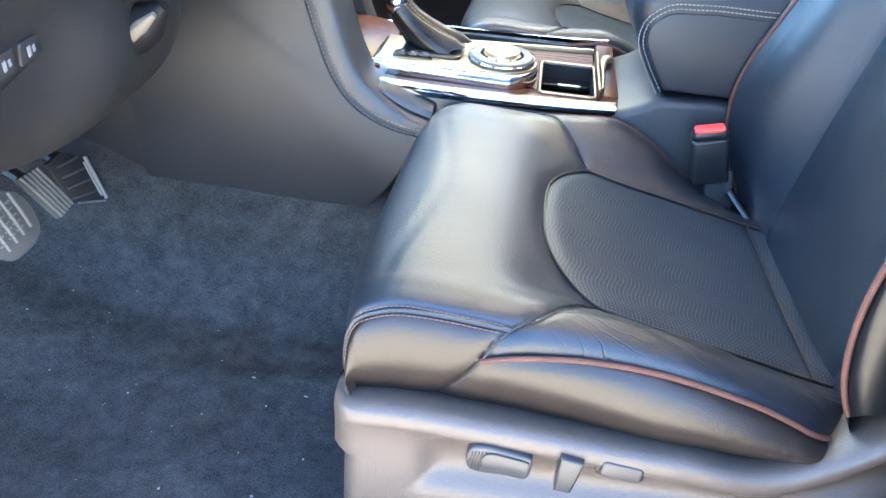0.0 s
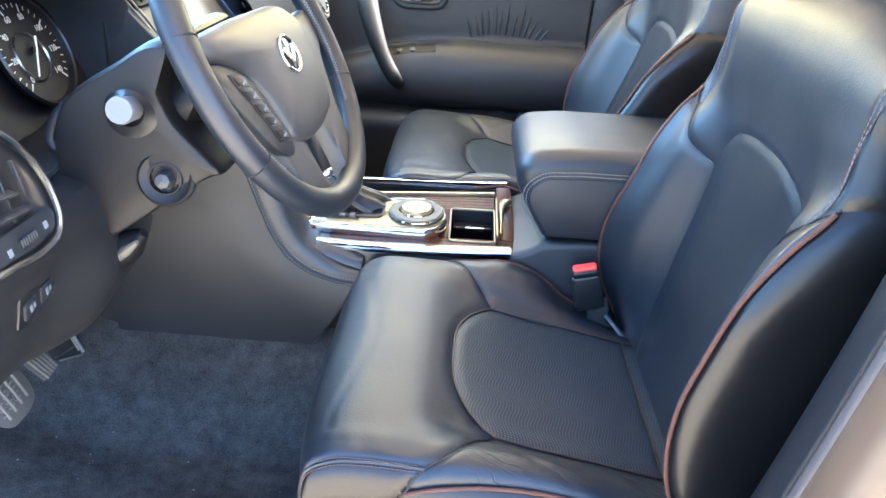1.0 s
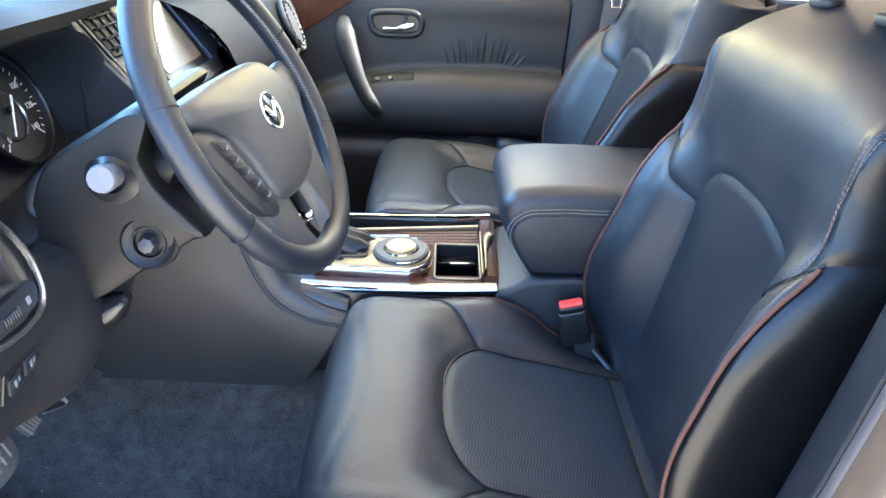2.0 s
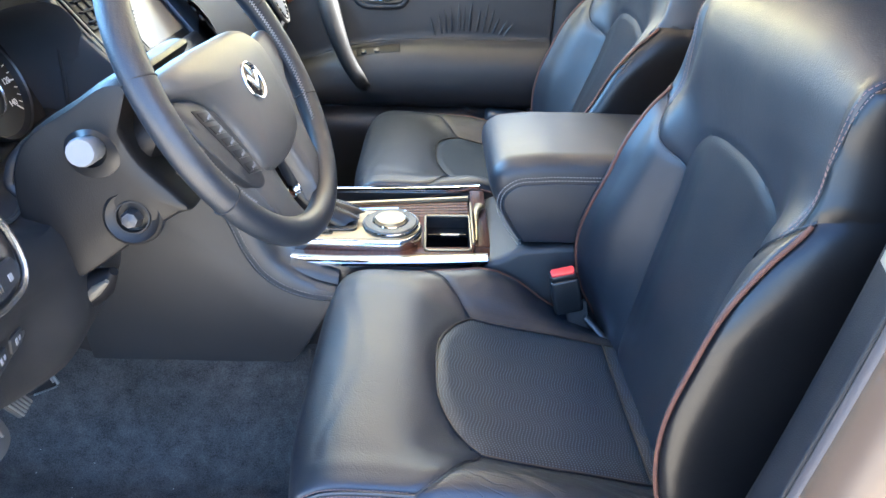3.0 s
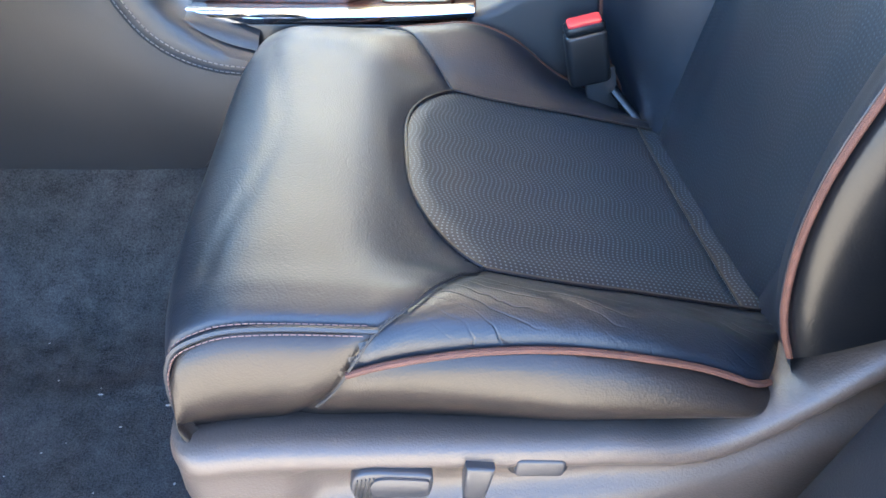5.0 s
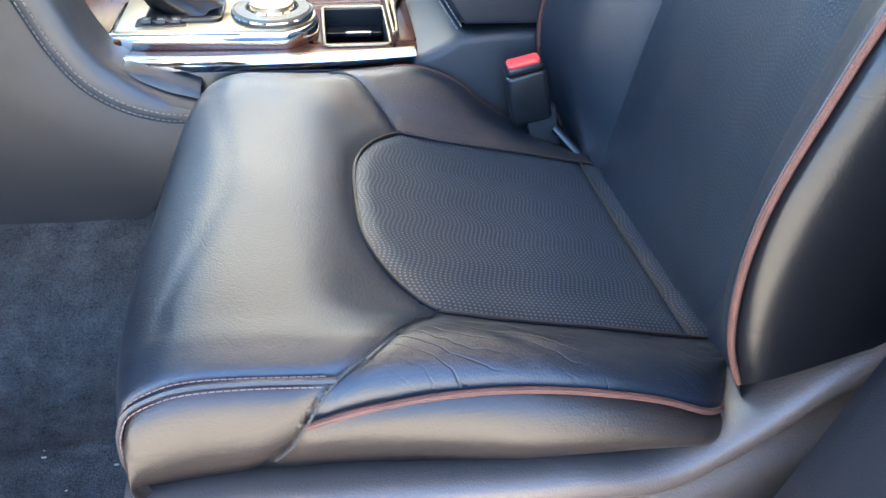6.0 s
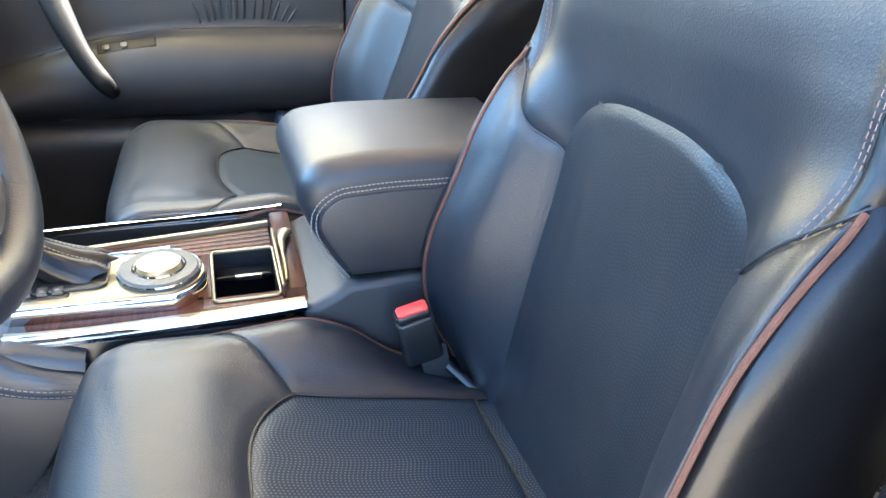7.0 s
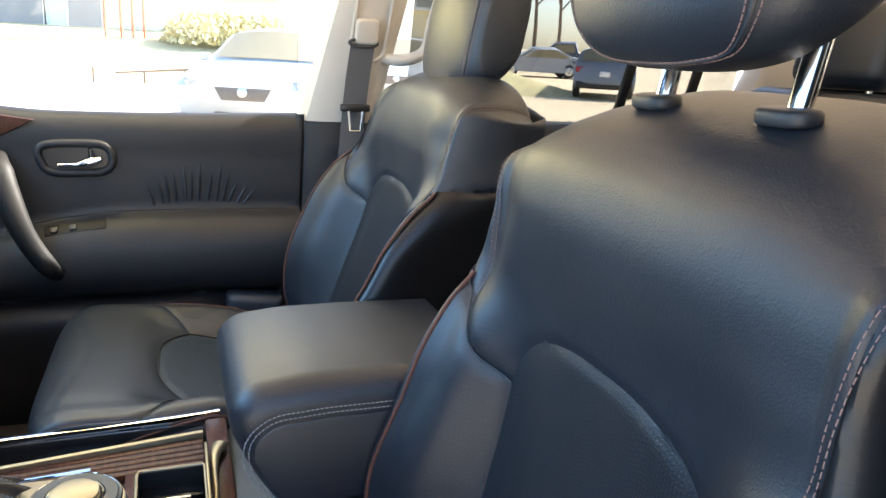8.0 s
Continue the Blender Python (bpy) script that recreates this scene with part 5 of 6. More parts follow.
# passenger side panel with oval vent
rows = []
for y in np.linspace(1.27, 1.90, 16):
    prof = smooth_line([(-0.45, 0.755), (-0.36, 0.735), (-0.295, 0.69), (-0.258, 0.60), (-0.272, 0.52), (-0.33, 0.45), (-0.48, 0.40), (-0.62, 0.38)], 24)
    rows.append([(x, y, z) for x, z in prof])
put_h("passenger_panel", grid(rows), "dash_top")
pv = basis((-0.268, 1.755, 0.640), (-0.1, 1, 0), (-0.45, 0, 1))
put_h("vent_ring", tube([pv @ Vector((0.075 * math.cos(a), 0.062 * math.sin(a), 0.008)) for a in np.linspace(0, 2 * math.pi, 40, endpoint=False)], 0.005, 8, True), "dial_grey", None, "dull grey vent ring")
put_h("vent_frame", prism([(0.074 * math.cos(a), 0.061 * math.sin(a)) for a in np.linspace(0, 2 * math.pi, 36, endpoint=False)], 0.01, 0.002, 2, pv), "plastic")

for k in range(24):
    a = 2 * math.pi * k / 24
    put_h("vent_rib", box(0.010, 0.004, 0.010, 0.001, 1, pv @ Matrix.Translation((0.066 * math.cos(a), 0.054 * math.sin(a), 0.010)) @ pose(0, 0, 0, 0, 0, math.degrees(a))), "plastic_black")
M["stalk_grey"] = material("pale_stalk_end", (0.13, 0.135, 0.145), 0.45, vary=0.06)
# ---- steering column and wheel ----
HUB = Vector((-0.106, 0.737, 0.700))
ta, ya = radians(28), radians(5.2)
w_dn = Vector((math.sin(ta), 0, -math.cos(ta)))
w_sd = Vector((math.sin(ya) * math.cos(ta), math.cos(ya), math.sin(ya) * math.sin(ta)))
wm = basis(HUB, w_sd, -w_dn)  # own x to the passenger side, own y up the wheel, own z towards the dash
if (wm.to_3x3() @ Vector((0, 0, 1))).x < 0:
    FACE = -1
else:
    FACE = 1
wheel = thing("steering_wheel", "black leather steering wheel with silver spokes and control keys", "steering wheel", at=tuple(HUB))
to_w = lambda x, y, z: Vector((wm.to_3x3() @ Vector((x, y, FACE * z))))


def put_w(name, bm, mat, parent=None, label=""):
    return part(name, bm, M[mat], parent or wheel, label)


R0 = 0.178
rim = []
for a in np.linspace(0, 2 * math.pi, 96, endpoint=False):
    rim.append(to_w(R0 * math.cos(a), R0 * math.sin(a), 0))
rows = []
for a in np.linspace(0, 2 * math.pi, 120, endpoint=False):
    fat = 1 + 0.10 * math.exp(-((math.sin(a) - 0.35) / 0.25) ** 2)
    rows.append([to_w((R0 + 0.0165 * fat * math.cos(b)) * math.cos(a), (R0 + 0.0165 * fat * math.cos(b)) * math.sin(a), 0.0145 * math.sin(b)) for b in np.linspace(0, 2 * math.pi, 20, endpoint=False)])
put_w("rim", grid(rows, closed_u=True, closed_v=True), "leather", None, "smooth black leather rim")
for k in range(4):
    a = radians((18, 162, 205, 335)[k])
    put_w("rim_seam", tube([to_w((R0 + 0.0172 * math.cos(b)) * math.cos(a), (R0 + 0.0172 * math.cos(b)) * math.sin(a), 0.0152 * math.sin(b)) for b in np.linspace(0, 2 * math.pi, 24, endpoint=False)], 0.0009, 5, True), "rubber")
for a0, a1 in ((-38, 42), (138, 218)):
    ln = [to_w((R0 - 0.0165) * math.cos(a), (R0 - 0.0165) * math.sin(a), 0.004) for a in np.linspace(radians(a0), radians(a1), 60)]
    bm = bmesh.new()
    for i in range(0, 59):
        a = np.array(ln[i])
        b = np.array(ln[i + 1])
        d = to_w(0, 0, 0.004)
        tube([a, (a + b) / 2 + np.array(d), b], 0.0009, 4, bm=bm)
    put_w("rim_stitching", bm, "thread")
# airbag cover
plain = [(0.0, 0.050), (0.046, 0.047), (0.078, 0.036), (0.104, 0.012), (0.103, -0.025), (0.094, -0.058), (0.074, -0.086), (0.045, -0.096), (0.022, -0.100)]
flared = [(-0.022, -0.100), (-0.045, -0.096), (-0.066, -0.086), (-0.073, -0.058), (-0.079, -0.030), (-0.092, -0.004), (-0.114, 0.014), (-0.147, 0.032), (-0.145, 0.050), (-0.085, 0.053), (-0.040, 0.052)]
ao = smooth_line(plain + [(0.0, -0.101)] + flared, 120, True)
rows = []
for k, z in ((1.0, -0.016), (1.0, -0.002), (0.985, 0.004), (0.95, 0.0085), (0.84, 0.0125), (0.62, 0.0160), (0.36, 0.0180), (0.12, 0.0187), (0.02, 0.0188)):
    rows.append([to_w(x * k, y * k, z) for x, y in ao])
put_w("airbag_cover", grid(rows, closed_v=True, caps=True), "airbag", None, "domed vinyl airbag cover")
em = [to_w(0.0215 * math.cos(a) - 0.001, 0.0205 * math.sin(a) - 0.008, 0.0195) for a in np.linspace(0, 2 * math.pi, 32, endpoint=False)]
emblem = put_w("emblem", tube(em, 0.0018, 8, True), "chrome", None, "round chrome emblem")
put_w("emblem_back", disc(0.0200, 0.0012, 0.0004, 32, Matrix.Translation(to_w(-0.001, -0.008, 0.0183)) @ wm.to_3x3().to_4x4() @ (Matrix.Identity(4) if FACE > 0 else pose(0, 0, 0, 180, 0, 0))), "gloss_black", emblem)
put_w("emblem_bar", prism([(-0.017, 0.006), (-0.011, 0.0095), (0.0, -0.004), (0.011, 0.0095), (0.017, 0.006), (0.004, -0.012), (-0.004, -0.012)], 0.0030, 0.0008, 2, Matrix.Translation(to_w(-0.001, -0.008, 0.0186)) @ wm.to_3x3().to_4x4() @ (Matrix.Identity(4) if FACE > 0 else pose(0, 0, 0, 180, 0, 0))), "chrome", emblem)
# spokes: one broad wing a side, from the side of the rim down to a lower arm, with a key plate
km = lambda x, y, z, rz=0: Matrix.Translation(to_w(x, y, z)) @ wm.to_3x3().to_4x4() @ pose(0, 0, 0, 0, 0, rz)
for sx in (-1, 1):
    wing = smooth_line([(0.166, 0.022), (0.120, 0.023), (0.066, 0.020), (0.030, -0.050), (0.034, -0.105), (0.034, -0.145), (0.030, -0.172), (0.080, -0.158), (0.092, -0.140), (0.104, -0.100), (0.120, -0.068), (0.140, -0.034), (0.163, -0.012)], 70, True)
    rows = []
    for k, z in ((0.97, -0.018), (1.0, -0.013), (1.0, -0.007), (0.97, -0.002), (0.90, 0.001), (0.6, 0.002), (0.05, 0.002)):
        rows.append([to_w(sx * (0.085 + (x - 0.085) * k), -0.055 + (y + 0.055) * k, z) for x, y in wing])
    put_w("spoke", grid(rows, closed_v=True, caps=True), "airbag", None, "broad curved spoke")
    if sx > 0:
        continue
    field = smooth_line([(0.150, 0.022), (0.112, 0.010), (0.092, -0.008), (0.083, -0.034), (0.079, -0.064), (0.074, -0.090), (0.092, -0.096), (0.118, -0.078), (0.138, -0.040), (0.150, -0.010)], 60, True)
    rows = []
    for k, z in ((1.0, -0.004), (1.0, 0.0030), (0.96, 0.0042), (0.5, 0.0045), (0.05, 0.0045)):
        rows.append([to_w(sx * (0.112 + (x - 0.112) * k), -0.036 + (y + 0.036) * k, z) for x, y in field])
    put_w("key_panel", grid(rows, closed_v=True, caps=True), "plastic", None, "dark satin key panel")
    band = smooth_line([(0.118, 0.004), (0.113, -0.012), (0.104, -0.034), (0.096, -0.056), (0.089, -0.080)], 26)
    rows = []
    for i, p in enumerate(band):
        rows.append([to_w(sx * (p[0] + 0.0135 * a), p[1] + 0.004 * a, b) for a, b in ((-1, 0.001), (-1, 0.0050), (-0.85, 0.0058), (0.85, 0.0058), (1, 0.0050), (1, 0.001))])
    put_w("key_plate", grid(rows, closed_v=True, caps=True), "plastic_black", None, "dark control key plate")
    for j in range(5):
        rows = []
        for p in band[1 + 5 * j:5 + 5 * j]:
            rows.append([to_w(sx * (p[0] + 0.0105 * a), p[1] + 0.003 * a, b) for a, b in ((-1, 0.004), (-1, 0.0066), (-0.9, 0.0072), (0.9, 0.0072), (1, 0.0066), (1, 0.004))])
        put_w("key", grid(rows, closed_v=True, caps=True), "plastic_black")
        p = band[3 + 5 * j]
        put_w("key_mark", box(0.0072, 0.0022, 0.0006, 0, 1, km(sx * p[0], p[1], 0.0077, sx * (12 + 5 * j) + 30)), "mark_dim")
        put_w("key_mark", box(0.0020, 0.0052, 0.0006, 0, 1, km(sx * (p[0] - 0.005), p[1] + 0.001, 0.0077, sx * 20)), "mark_dim")
put_w("hub", lathe([(0.030, 0.0), (0.045, 0.03), (0.048, 0.06), (0.048, 0.070)], 32, Matrix.Translation(to_w(0, 0, -0.080)) @ wm.to_3x3().to_4x4() @ (Matrix.Identity(4) if FACE > 0 else pose(0, 0, 0, 180, 0, 0))), "plastic_black")

M["collar"] = material("near_black_collar", (0.006, 0.006, 0.007), 0.45, vary=0.1, spec=0.25)
column = thing("steering_column", "dark plastic steering column shroud with stalks and adjuster", "steering column", at=(-0.22, 0.70, 0.60))
ninv = Matrix.Translation((0.22, -0.70, -0.60))


def put_n(name, bm, mat, label=""):
    bmesh.ops.transform(bm, matrix=ninv, verts=bm.verts)
    return part(name, bm, M[mat], column, label)


# shroud: a deep moulded cover whose flank narrows down to the knee panel
axis = (wm.to_3x3() @ Vector((0, 0, -FACE))).normalized()
flank = smooth_line([(-0.183, 0.722), (-0.196, 0.696), (-0.196, 0.673), (-0.182, 0.642), (-0.150, 0.607), (-0.137, 0.590), (-0.152, 0.584), (-0.197, 0.555), (-0.249, 0.517), (-0.285, 0.500), (-0.310, 0.52), (-0.320, 0.60), (-0.300, 0.66), (-0.240, 0.702), (-0.205, 0.724)], 60, True)
mid = flank.mean(0)
put_n("shroud", grid([[(mid[0] + (x - mid[0]) * k, y, mid[1] + (z - mid[1]) * k) for x, z in flank] for k, y in ((0.5, 0.6295), (0.90, 0.6300), (0.945, 0.6315), (0.98, 0.637), (0.995, 0.645), (1.0, 0.655), (1.0, 0.830))], closed_v=True, caps=True), "shroud", "smooth moulded lower shroud")
rows = [[HUB + axis * d + Vector((0, r * math.cos(a), 0)) + Vector((0.47, 0, 0.88)) * (r * math.sin(a) - 0.01) for a in np.linspace(0, 2 * math.pi, 36, endpoint=False)] for d, r in ((0.026, 0.040), (0.045, 0.058), (0.066, 0.090), (0.085, 0.094), (0.150, 0.094))]
put_n("column_collar", grid(rows, closed_v=True, caps=True), "collar", "near-black collar behind the wheel")
kk = Vector((0.10, -0.97, 0.20)).normalized()
sq = kk.to_track_quat("Z", "Y").to_matrix().to_4x4()
put_n("stalk_boot", lathe([(0.030, -0.02), (0.028, 0.0), (0.022, 0.004), (0.016, 0.010)], 32, Matrix.Translation((-0.226, 0.630, 0.655)) @ sq), "plastic_black")
put_n("stalk", lathe([(0.0125, 0.0), (0.0135, 0.02), (0.0145, 0.036), (0.0130, 0.040), (0.0, 0.040)], 14, Matrix.Translation((-0.226, 0.632, 0.657)) @ sq), "stalk_grey", "grey ended turn signal stalk")
put_n("adjuster_bezel", lathe([(0.031, -0.006), (0.030, 0.002), (0.027, 0.0045), (0.0235, 0.002), (0.0185, 0.001), (0.0175, 0.005), (0.0160, 0.005), (0.0150, -0.002), (0.0, -0.002)], 40, Matrix.Translation((-0.198, 0.630, 0.583)) @ sq), "shroud")
put_n("adjuster_knob", lathe([(0.0115, -0.01), (0.0105, 0.010), (0.0080, 0.016), (0.0, 0.017)], 7, Matrix.Translation((-0.198, 0.630, 0.582)) @ sq), "switch", "faceted adjuster knob")

# ---- pedals ----
M["dull_metal"] = material("dull_worn_metal", (0.20, 0.20, 0.20), 0.5, 0.6, vary=0.2)
def pedal(name, label, outline, m, ridges, mat, ridge_mat):
    """A pad with worn ridges along it, on an arm that goes up behind the panel."""
    p = thing(name, label, "pedal", "pedals", at=tuple(m.translation))
    r = m.to_3x3().to_4x4()
    part("pad", prism(outline, 0.010, 0.003, 2, r), M[mat], p, "worn rubber pad")
    for a, b, wd in ridges:
        part("rib", tube([r @ Vector((*a, 0.0105)), r @ Vector(((a[0] + b[0]) / 2, (a[1] + b[1]) / 2, 0.0115)), r @ Vector((*b, 0.0105))], wd, 6), M[ridge_mat], p)
    part("arm", tube([r @ Vector((0, 0, 0)), r @ Vector((0, 0.05, -0.05)), r @ Vector((0, 0.18, -0.10))], 0.009, 8), M["plastic_black"], p)
    return p


pm = lambda x, y, z: basis((x, y, z), (0.18, 1, 0), (-0.45, 0, 1))
mixed = lambda a, b, u: (a[0] + (b[0] - a[0]) * u, a[1] + (b[1] - a[1]) * u)
bo = [(-0.035, 0.037), (0.001, 0.040), (0.023, -0.021), (-0.008, -0.030)]
pedal("brake_pedal", "worn ribbed rubber brake pedal above the carpet", bo, pm(-0.51, 0.815, 0.195), [(mixed(bo[0], bo[1], u), mixed(bo[3], bo[2], u), 0.0022) for u in (0.12, 0.31, 0.50, 0.69, 0.88)], "rubber_worn", "pedal")
ac = [(-0.052, 0.040), (-0.019, 0.047), (0.013, 0.024), (0.014, -0.040), (0.006, -0.044), (-0.043, -0.024)]
acc = pedal("accelerator_pedal", "dark accelerator pedal with bright edge strips", ac, pm(-0.535, 0.93, 0.165), [((-0.040, 0.030 - 0.016 * k), (0.002, 0.030 - 0.018 * k), 0.0016) for k in range(4)], "rubber", "rubber_worn")
ar = pm(0, 0, 0)
for a, b, wd in (((0.012, 0.026), (0.013, -0.041), 0.0030), ((0.006, 0.020), (0.007, -0.034), 0.0018), ((0.008, -0.043), (-0.036, -0.027), 0.0016)):
    part("edge_strip", tube([ar @ Vector((*a, 0.011)), ar @ Vector((*b, 0.011))], wd, 8), M["dull_metal"], acc, "worn metal strip")
ro = smooth_line([(-0.010, 0.052), (0.011, 0.042), (0.025, 0.033), (0.032, 0.012), (0.030, -0.012), (0.017, -0.025), (-0.002, -0.031), (-0.027, -0.030), (-0.045, 0.0), (-0.035, 0.035)], 40, True)
rest = [((-0.030 + 0.014 * k, 0.026 + 0.004 * k), (-0.022 + 0.013 * k, -0.020 + 0.004 * k), 0.0022) for k in range(4)]
rest += [((-0.030 + 0.014 * k, 0.020 - 0.008 * j + 0.004 * k), (-0.020 + 0.014 * k, 0.022 - 0.008 * j + 0.004 * k), 0.0013) for k in range(3) for j in range(5)]
pedal("parking_brake_pedal", "ribbed worn parking brake pedal pad", ro, pm(-0.48, 0.70, 0.215), rest, "rubber_worn", "pedal")

# ---- passenger door ----
door = thing("passenger_door", "closed passenger door with padded charcoal trim and pleated panel", "car door", at=(0.0, 1.9, 0.3))
oinv = Matrix.Translation((0.0, -1.9, -0.3))


def put_o(name, bm, mat, parent=None, label=""):
    bmesh.ops.transform(bm, matrix=oinv, verts=bm.verts)
    return part(name, bm, M[mat], parent or door, label)


arm_rise = spl((-0.85, -0.50, -0.265, -0.085, 0.025, 0.22, 0.42), (-0.110, -0.094, -0.064, -0.015, 0.0, 0.004, 0.003))
sill = spl((-0.85, -0.30, -0.10, 0.05, 0.42), (0.86, 0.75, 0.722, 0.720, 0.727))
rows = []
for x in np.linspace(-0.85, 0.415, 70):
    t_ = float(sill(x))
    arm = 0.06 * min(1, max(0.0, (x + 0.75) / 0.3))
    up = float(arm_rise(x))
    low = 0.040 * max(0.0, min(1, (0.24 - x) / 0.08))
    prof = smooth_line([(1.965, t_ - 0.012), (1.945, t_), (1.915, t_ - 0.002), (1.900, t_ - 0.02), (1.895, 0.63), (1.8925, 0.548 + up), (1.892, 0.526 + up), (1.889, 0.522 + up), (1.889 - 0.35 * arm, 0.512 + up), (1.889 - 0.72 * arm, 0.493 + up), (1.889 - 0.95 * arm, 0.464 + up), (1.888 - arm, 0.430 + 0.6 * up), (1.888 - 0.93 * arm, 0.395 + 0.3 * up), (1.888 - 0.65 * arm, 0.368), (1.888 - 0.15 * arm, 0.351), (1.894, 0.344), (1.900 - 0.5 * low, 0.338), (1.900 - low, 0.318), (1.902 - low, 0.22), (1.90 - 0.5 * low, 0.08)], 72)
    rows.append([(x, y, z) for y, z in prof])
put_o("door_panel", grid(rows), "plastic_soft", None, "charcoal door trim")
put_o("door_skin", box(1.28, 0.05, 0.91, 0.01, 2, Matrix.Translation((-0.215, 1.995, 0.235))), "tan_paint", None, "tan painted outer skin")
put_o("door_seal", tube([(0.418, 1.905, 0.728), (0.408, 1.900, 0.50), (0.375, 1.895, 0.33), (0.35, 1.895, 0.10)], 0.009, 8), "rubber")
put_o("armrest_seam", tube([(x, 1.8895, 0.5235 + float(arm_rise(x))) for x in np.linspace(-0.44, 0.40, 60)], 0.0018, 6), "rubber")
# pleats fan out from the armrest
rng = random.Random(11)
for k in range(13):
    x0 = 0.118 + 0.0150 * k + rng.uniform(-0.003, 0.003)
    hgt = 0.078 * (0.45 + 0.55 * math.sin(math.pi * (k + 2.0) / 15)) * rng.uniform(0.75, 1.1)
    lean = (k - 4.5) * 0.0036
    base = 0.546 - 0.010 * ((k - 6) / 6) ** 2
    put_o("pleat", tube([(x0, 1.8942, base), (x0 + lean * 0.45, 1.8908, base + hgt * 0.5), (x0 + lean, 1.8952, base + hgt)], (0.0036, 0.0040, 0.0004), 8, flat=0.8), "plastic_soft")
# handle cup and chrome lever
hm = basis((-0.02, 1.893, 0.632), (1, 0, 0), (0, 0, 1))
cup = smooth_line([(-0.062, 0.024), (0.0, 0.030), (0.050, 0.026), (0.064, 0.0), (0.050, -0.024), (0.0, -0.028), (-0.045, -0.026), (-0.064, -0.008)], 44, True)
put_o("handle_ring", tube([hm @ Vector((a, b, 0.002)) for a, b in cup], 0.0085, 10, True), "plastic_soft", None, "moulded handle surround")
put_o("handle_cup", prism([(a * 0.93, b * 0.93) for a, b in cup], 0.002, 0, 1, hm @ Matrix.Translation((0, 0, 0.0))), "plastic_black")
put_o("door_handle", tube([hm @ Vector(p) for p in ((-0.034, -0.012, 0.010), (0.0, -0.012, 0.012), (0.022, -0.006, 0.014), (0.044, 0.0, 0.012))], (0.0042, 0.0052, 0.0095, 0.0065), 12), "chrome", None, "chrome inside handle")
put_o("lock_lever", tube([hm @ Vector((0.026, 0.002, 0.010)), hm @ Vector((0.024, 0.021, 0.014))], (0.0050, 0.0038), 10), "chrome")
# pull grip
M["grip"] = leather_material("dull_grip_leather", (0.0080, 0.0078, 0.0082), 0.55, spec=0.26)
gl = smooth_line([(-0.155, 1.890, 0.640), (-0.150, 1.845, 0.622), (-0.132, 1.815, 0.565), (-0.098, 1.800, 0.480), (-0.066, 1.810, 0.425), (-0.058, 1.840, 0.408)], 30)
put_o("pull_grip", tube(gl, (0.014, 0.026, 0.024, 0.020, 0.019, 0.012), 18, flat=0.72), "grip", None, "curved padded pull grip")
plate_m = Matrix.Translation((-0.028, 1.8640, 0.4975)) @ pose(0, 0, 0, 38, -8, 0)
put_o("window_switch_plate", box(0.115, 0.030, 0.010, 0.004, 3, plate_m), "collar")
for k in range(2):
    put_o("window_switch", box(0.014, 0.013, 0.008, 0.003, 2, plate_m @ Matrix.Translation((-0.038 + 0.034 * k, -0.002, 0.006))), "dial_grey", None, "small grey window switch")
put_o("wood_inlay", prism([(-0.60, 0.60), (-0.30, 0.585), (-0.26, 0.602), (-0.15, 0.674), (-0.09, 0.706), (-0.16, 0.716), (-0.30, 0.735), (-0.60, 0.79)], 0.008, 0.002, 2, XZ(1.889)), "wood", None, "red-brown wood inlay")
# window glass and its sash
g = box(1.26, 0.005, 0.48, 0.001, 1, Matrix.Translation((-0.21, 1.935, 0.95)) @ pose(0, 0, 0, 11, 0, 0))
ob = put_o("window_glass", g, "glass")
ob.visible_shadow = False

# ---- seat belt on the far pillar ----
belt = thing("seat_belt", "grey seat belt hanging from a light pillar slider", "seat belt", at=(0.54, 1.86, 0.8))
binv = Matrix.Translation((-0.54, -1.86, -0.8))


def put_b(name, bm, mat, label=""):
    bmesh.ops.transform(bm, matrix=binv, verts=bm.verts)
    return part(name, bm, M[mat], belt, label)


def ribbon(pts, wide, thick):
    rows = []
    for p in smooth_line(pts, 24):
        rows.append([(p[0] + a * wide / 2, p[1] + b, p[2]) for a, b in ((-1, -thick), (1, -thick), (1, thick), (-1, thick))])
    return grid(rows, closed_v=True, caps=True)


put_b("webbing", ribbon([(0.536, 1.838, 0.880), (0.530, 1.856, 0.80), (0.525, 1.872, 0.70), (0.516, 1.872, 0.55), (0.505, 1.875, 0.30)], 0.051, 0.0012), "belt", "grey webbing")
put_b("slider", prism(rounded(0.050, 0.052, 0.012), 0.022, 0.006, 3, basis((0.544, 1.848, 0.908), (1, 0, 0.0), (0.2, -0.20, 1))), "pillar", "light grey anchor slider")
ring = [(0.555 + a + 0.10 * b, 1.837 - 0.20 * b, 0.930 + b) for a, b in rounded(0.074, 0.165, 0.026, 6)]
put_b("slider_recess", tube(ring, 0.0042, 8, True), "pillar", "moulded recess round the slider")
put_b("guide_loop", tube([Vector((0.537 + 0.030 * math.cos(a), 1.836, 0.882 + 0.008 * math.sin(a))) for a in np.linspace(0, 2 * math.pi, 24, endpoint=False)], 0.0030, 8, True), "plastic")
put_b("stop", box(0.064, 0.016, 0.016, 0.004, 2, Matrix.Translation((0.527, 1.857, 0.748))), "plastic_black")
bm = tube([(0.512, 1.851, 0.742), (0.516, 1.851, 0.700), (0.538, 1.851, 0.700), (0.542, 1.851, 0.742)], 0.0034, 8)
put_b("tongue", bm, "satin", "metal belt tongue")

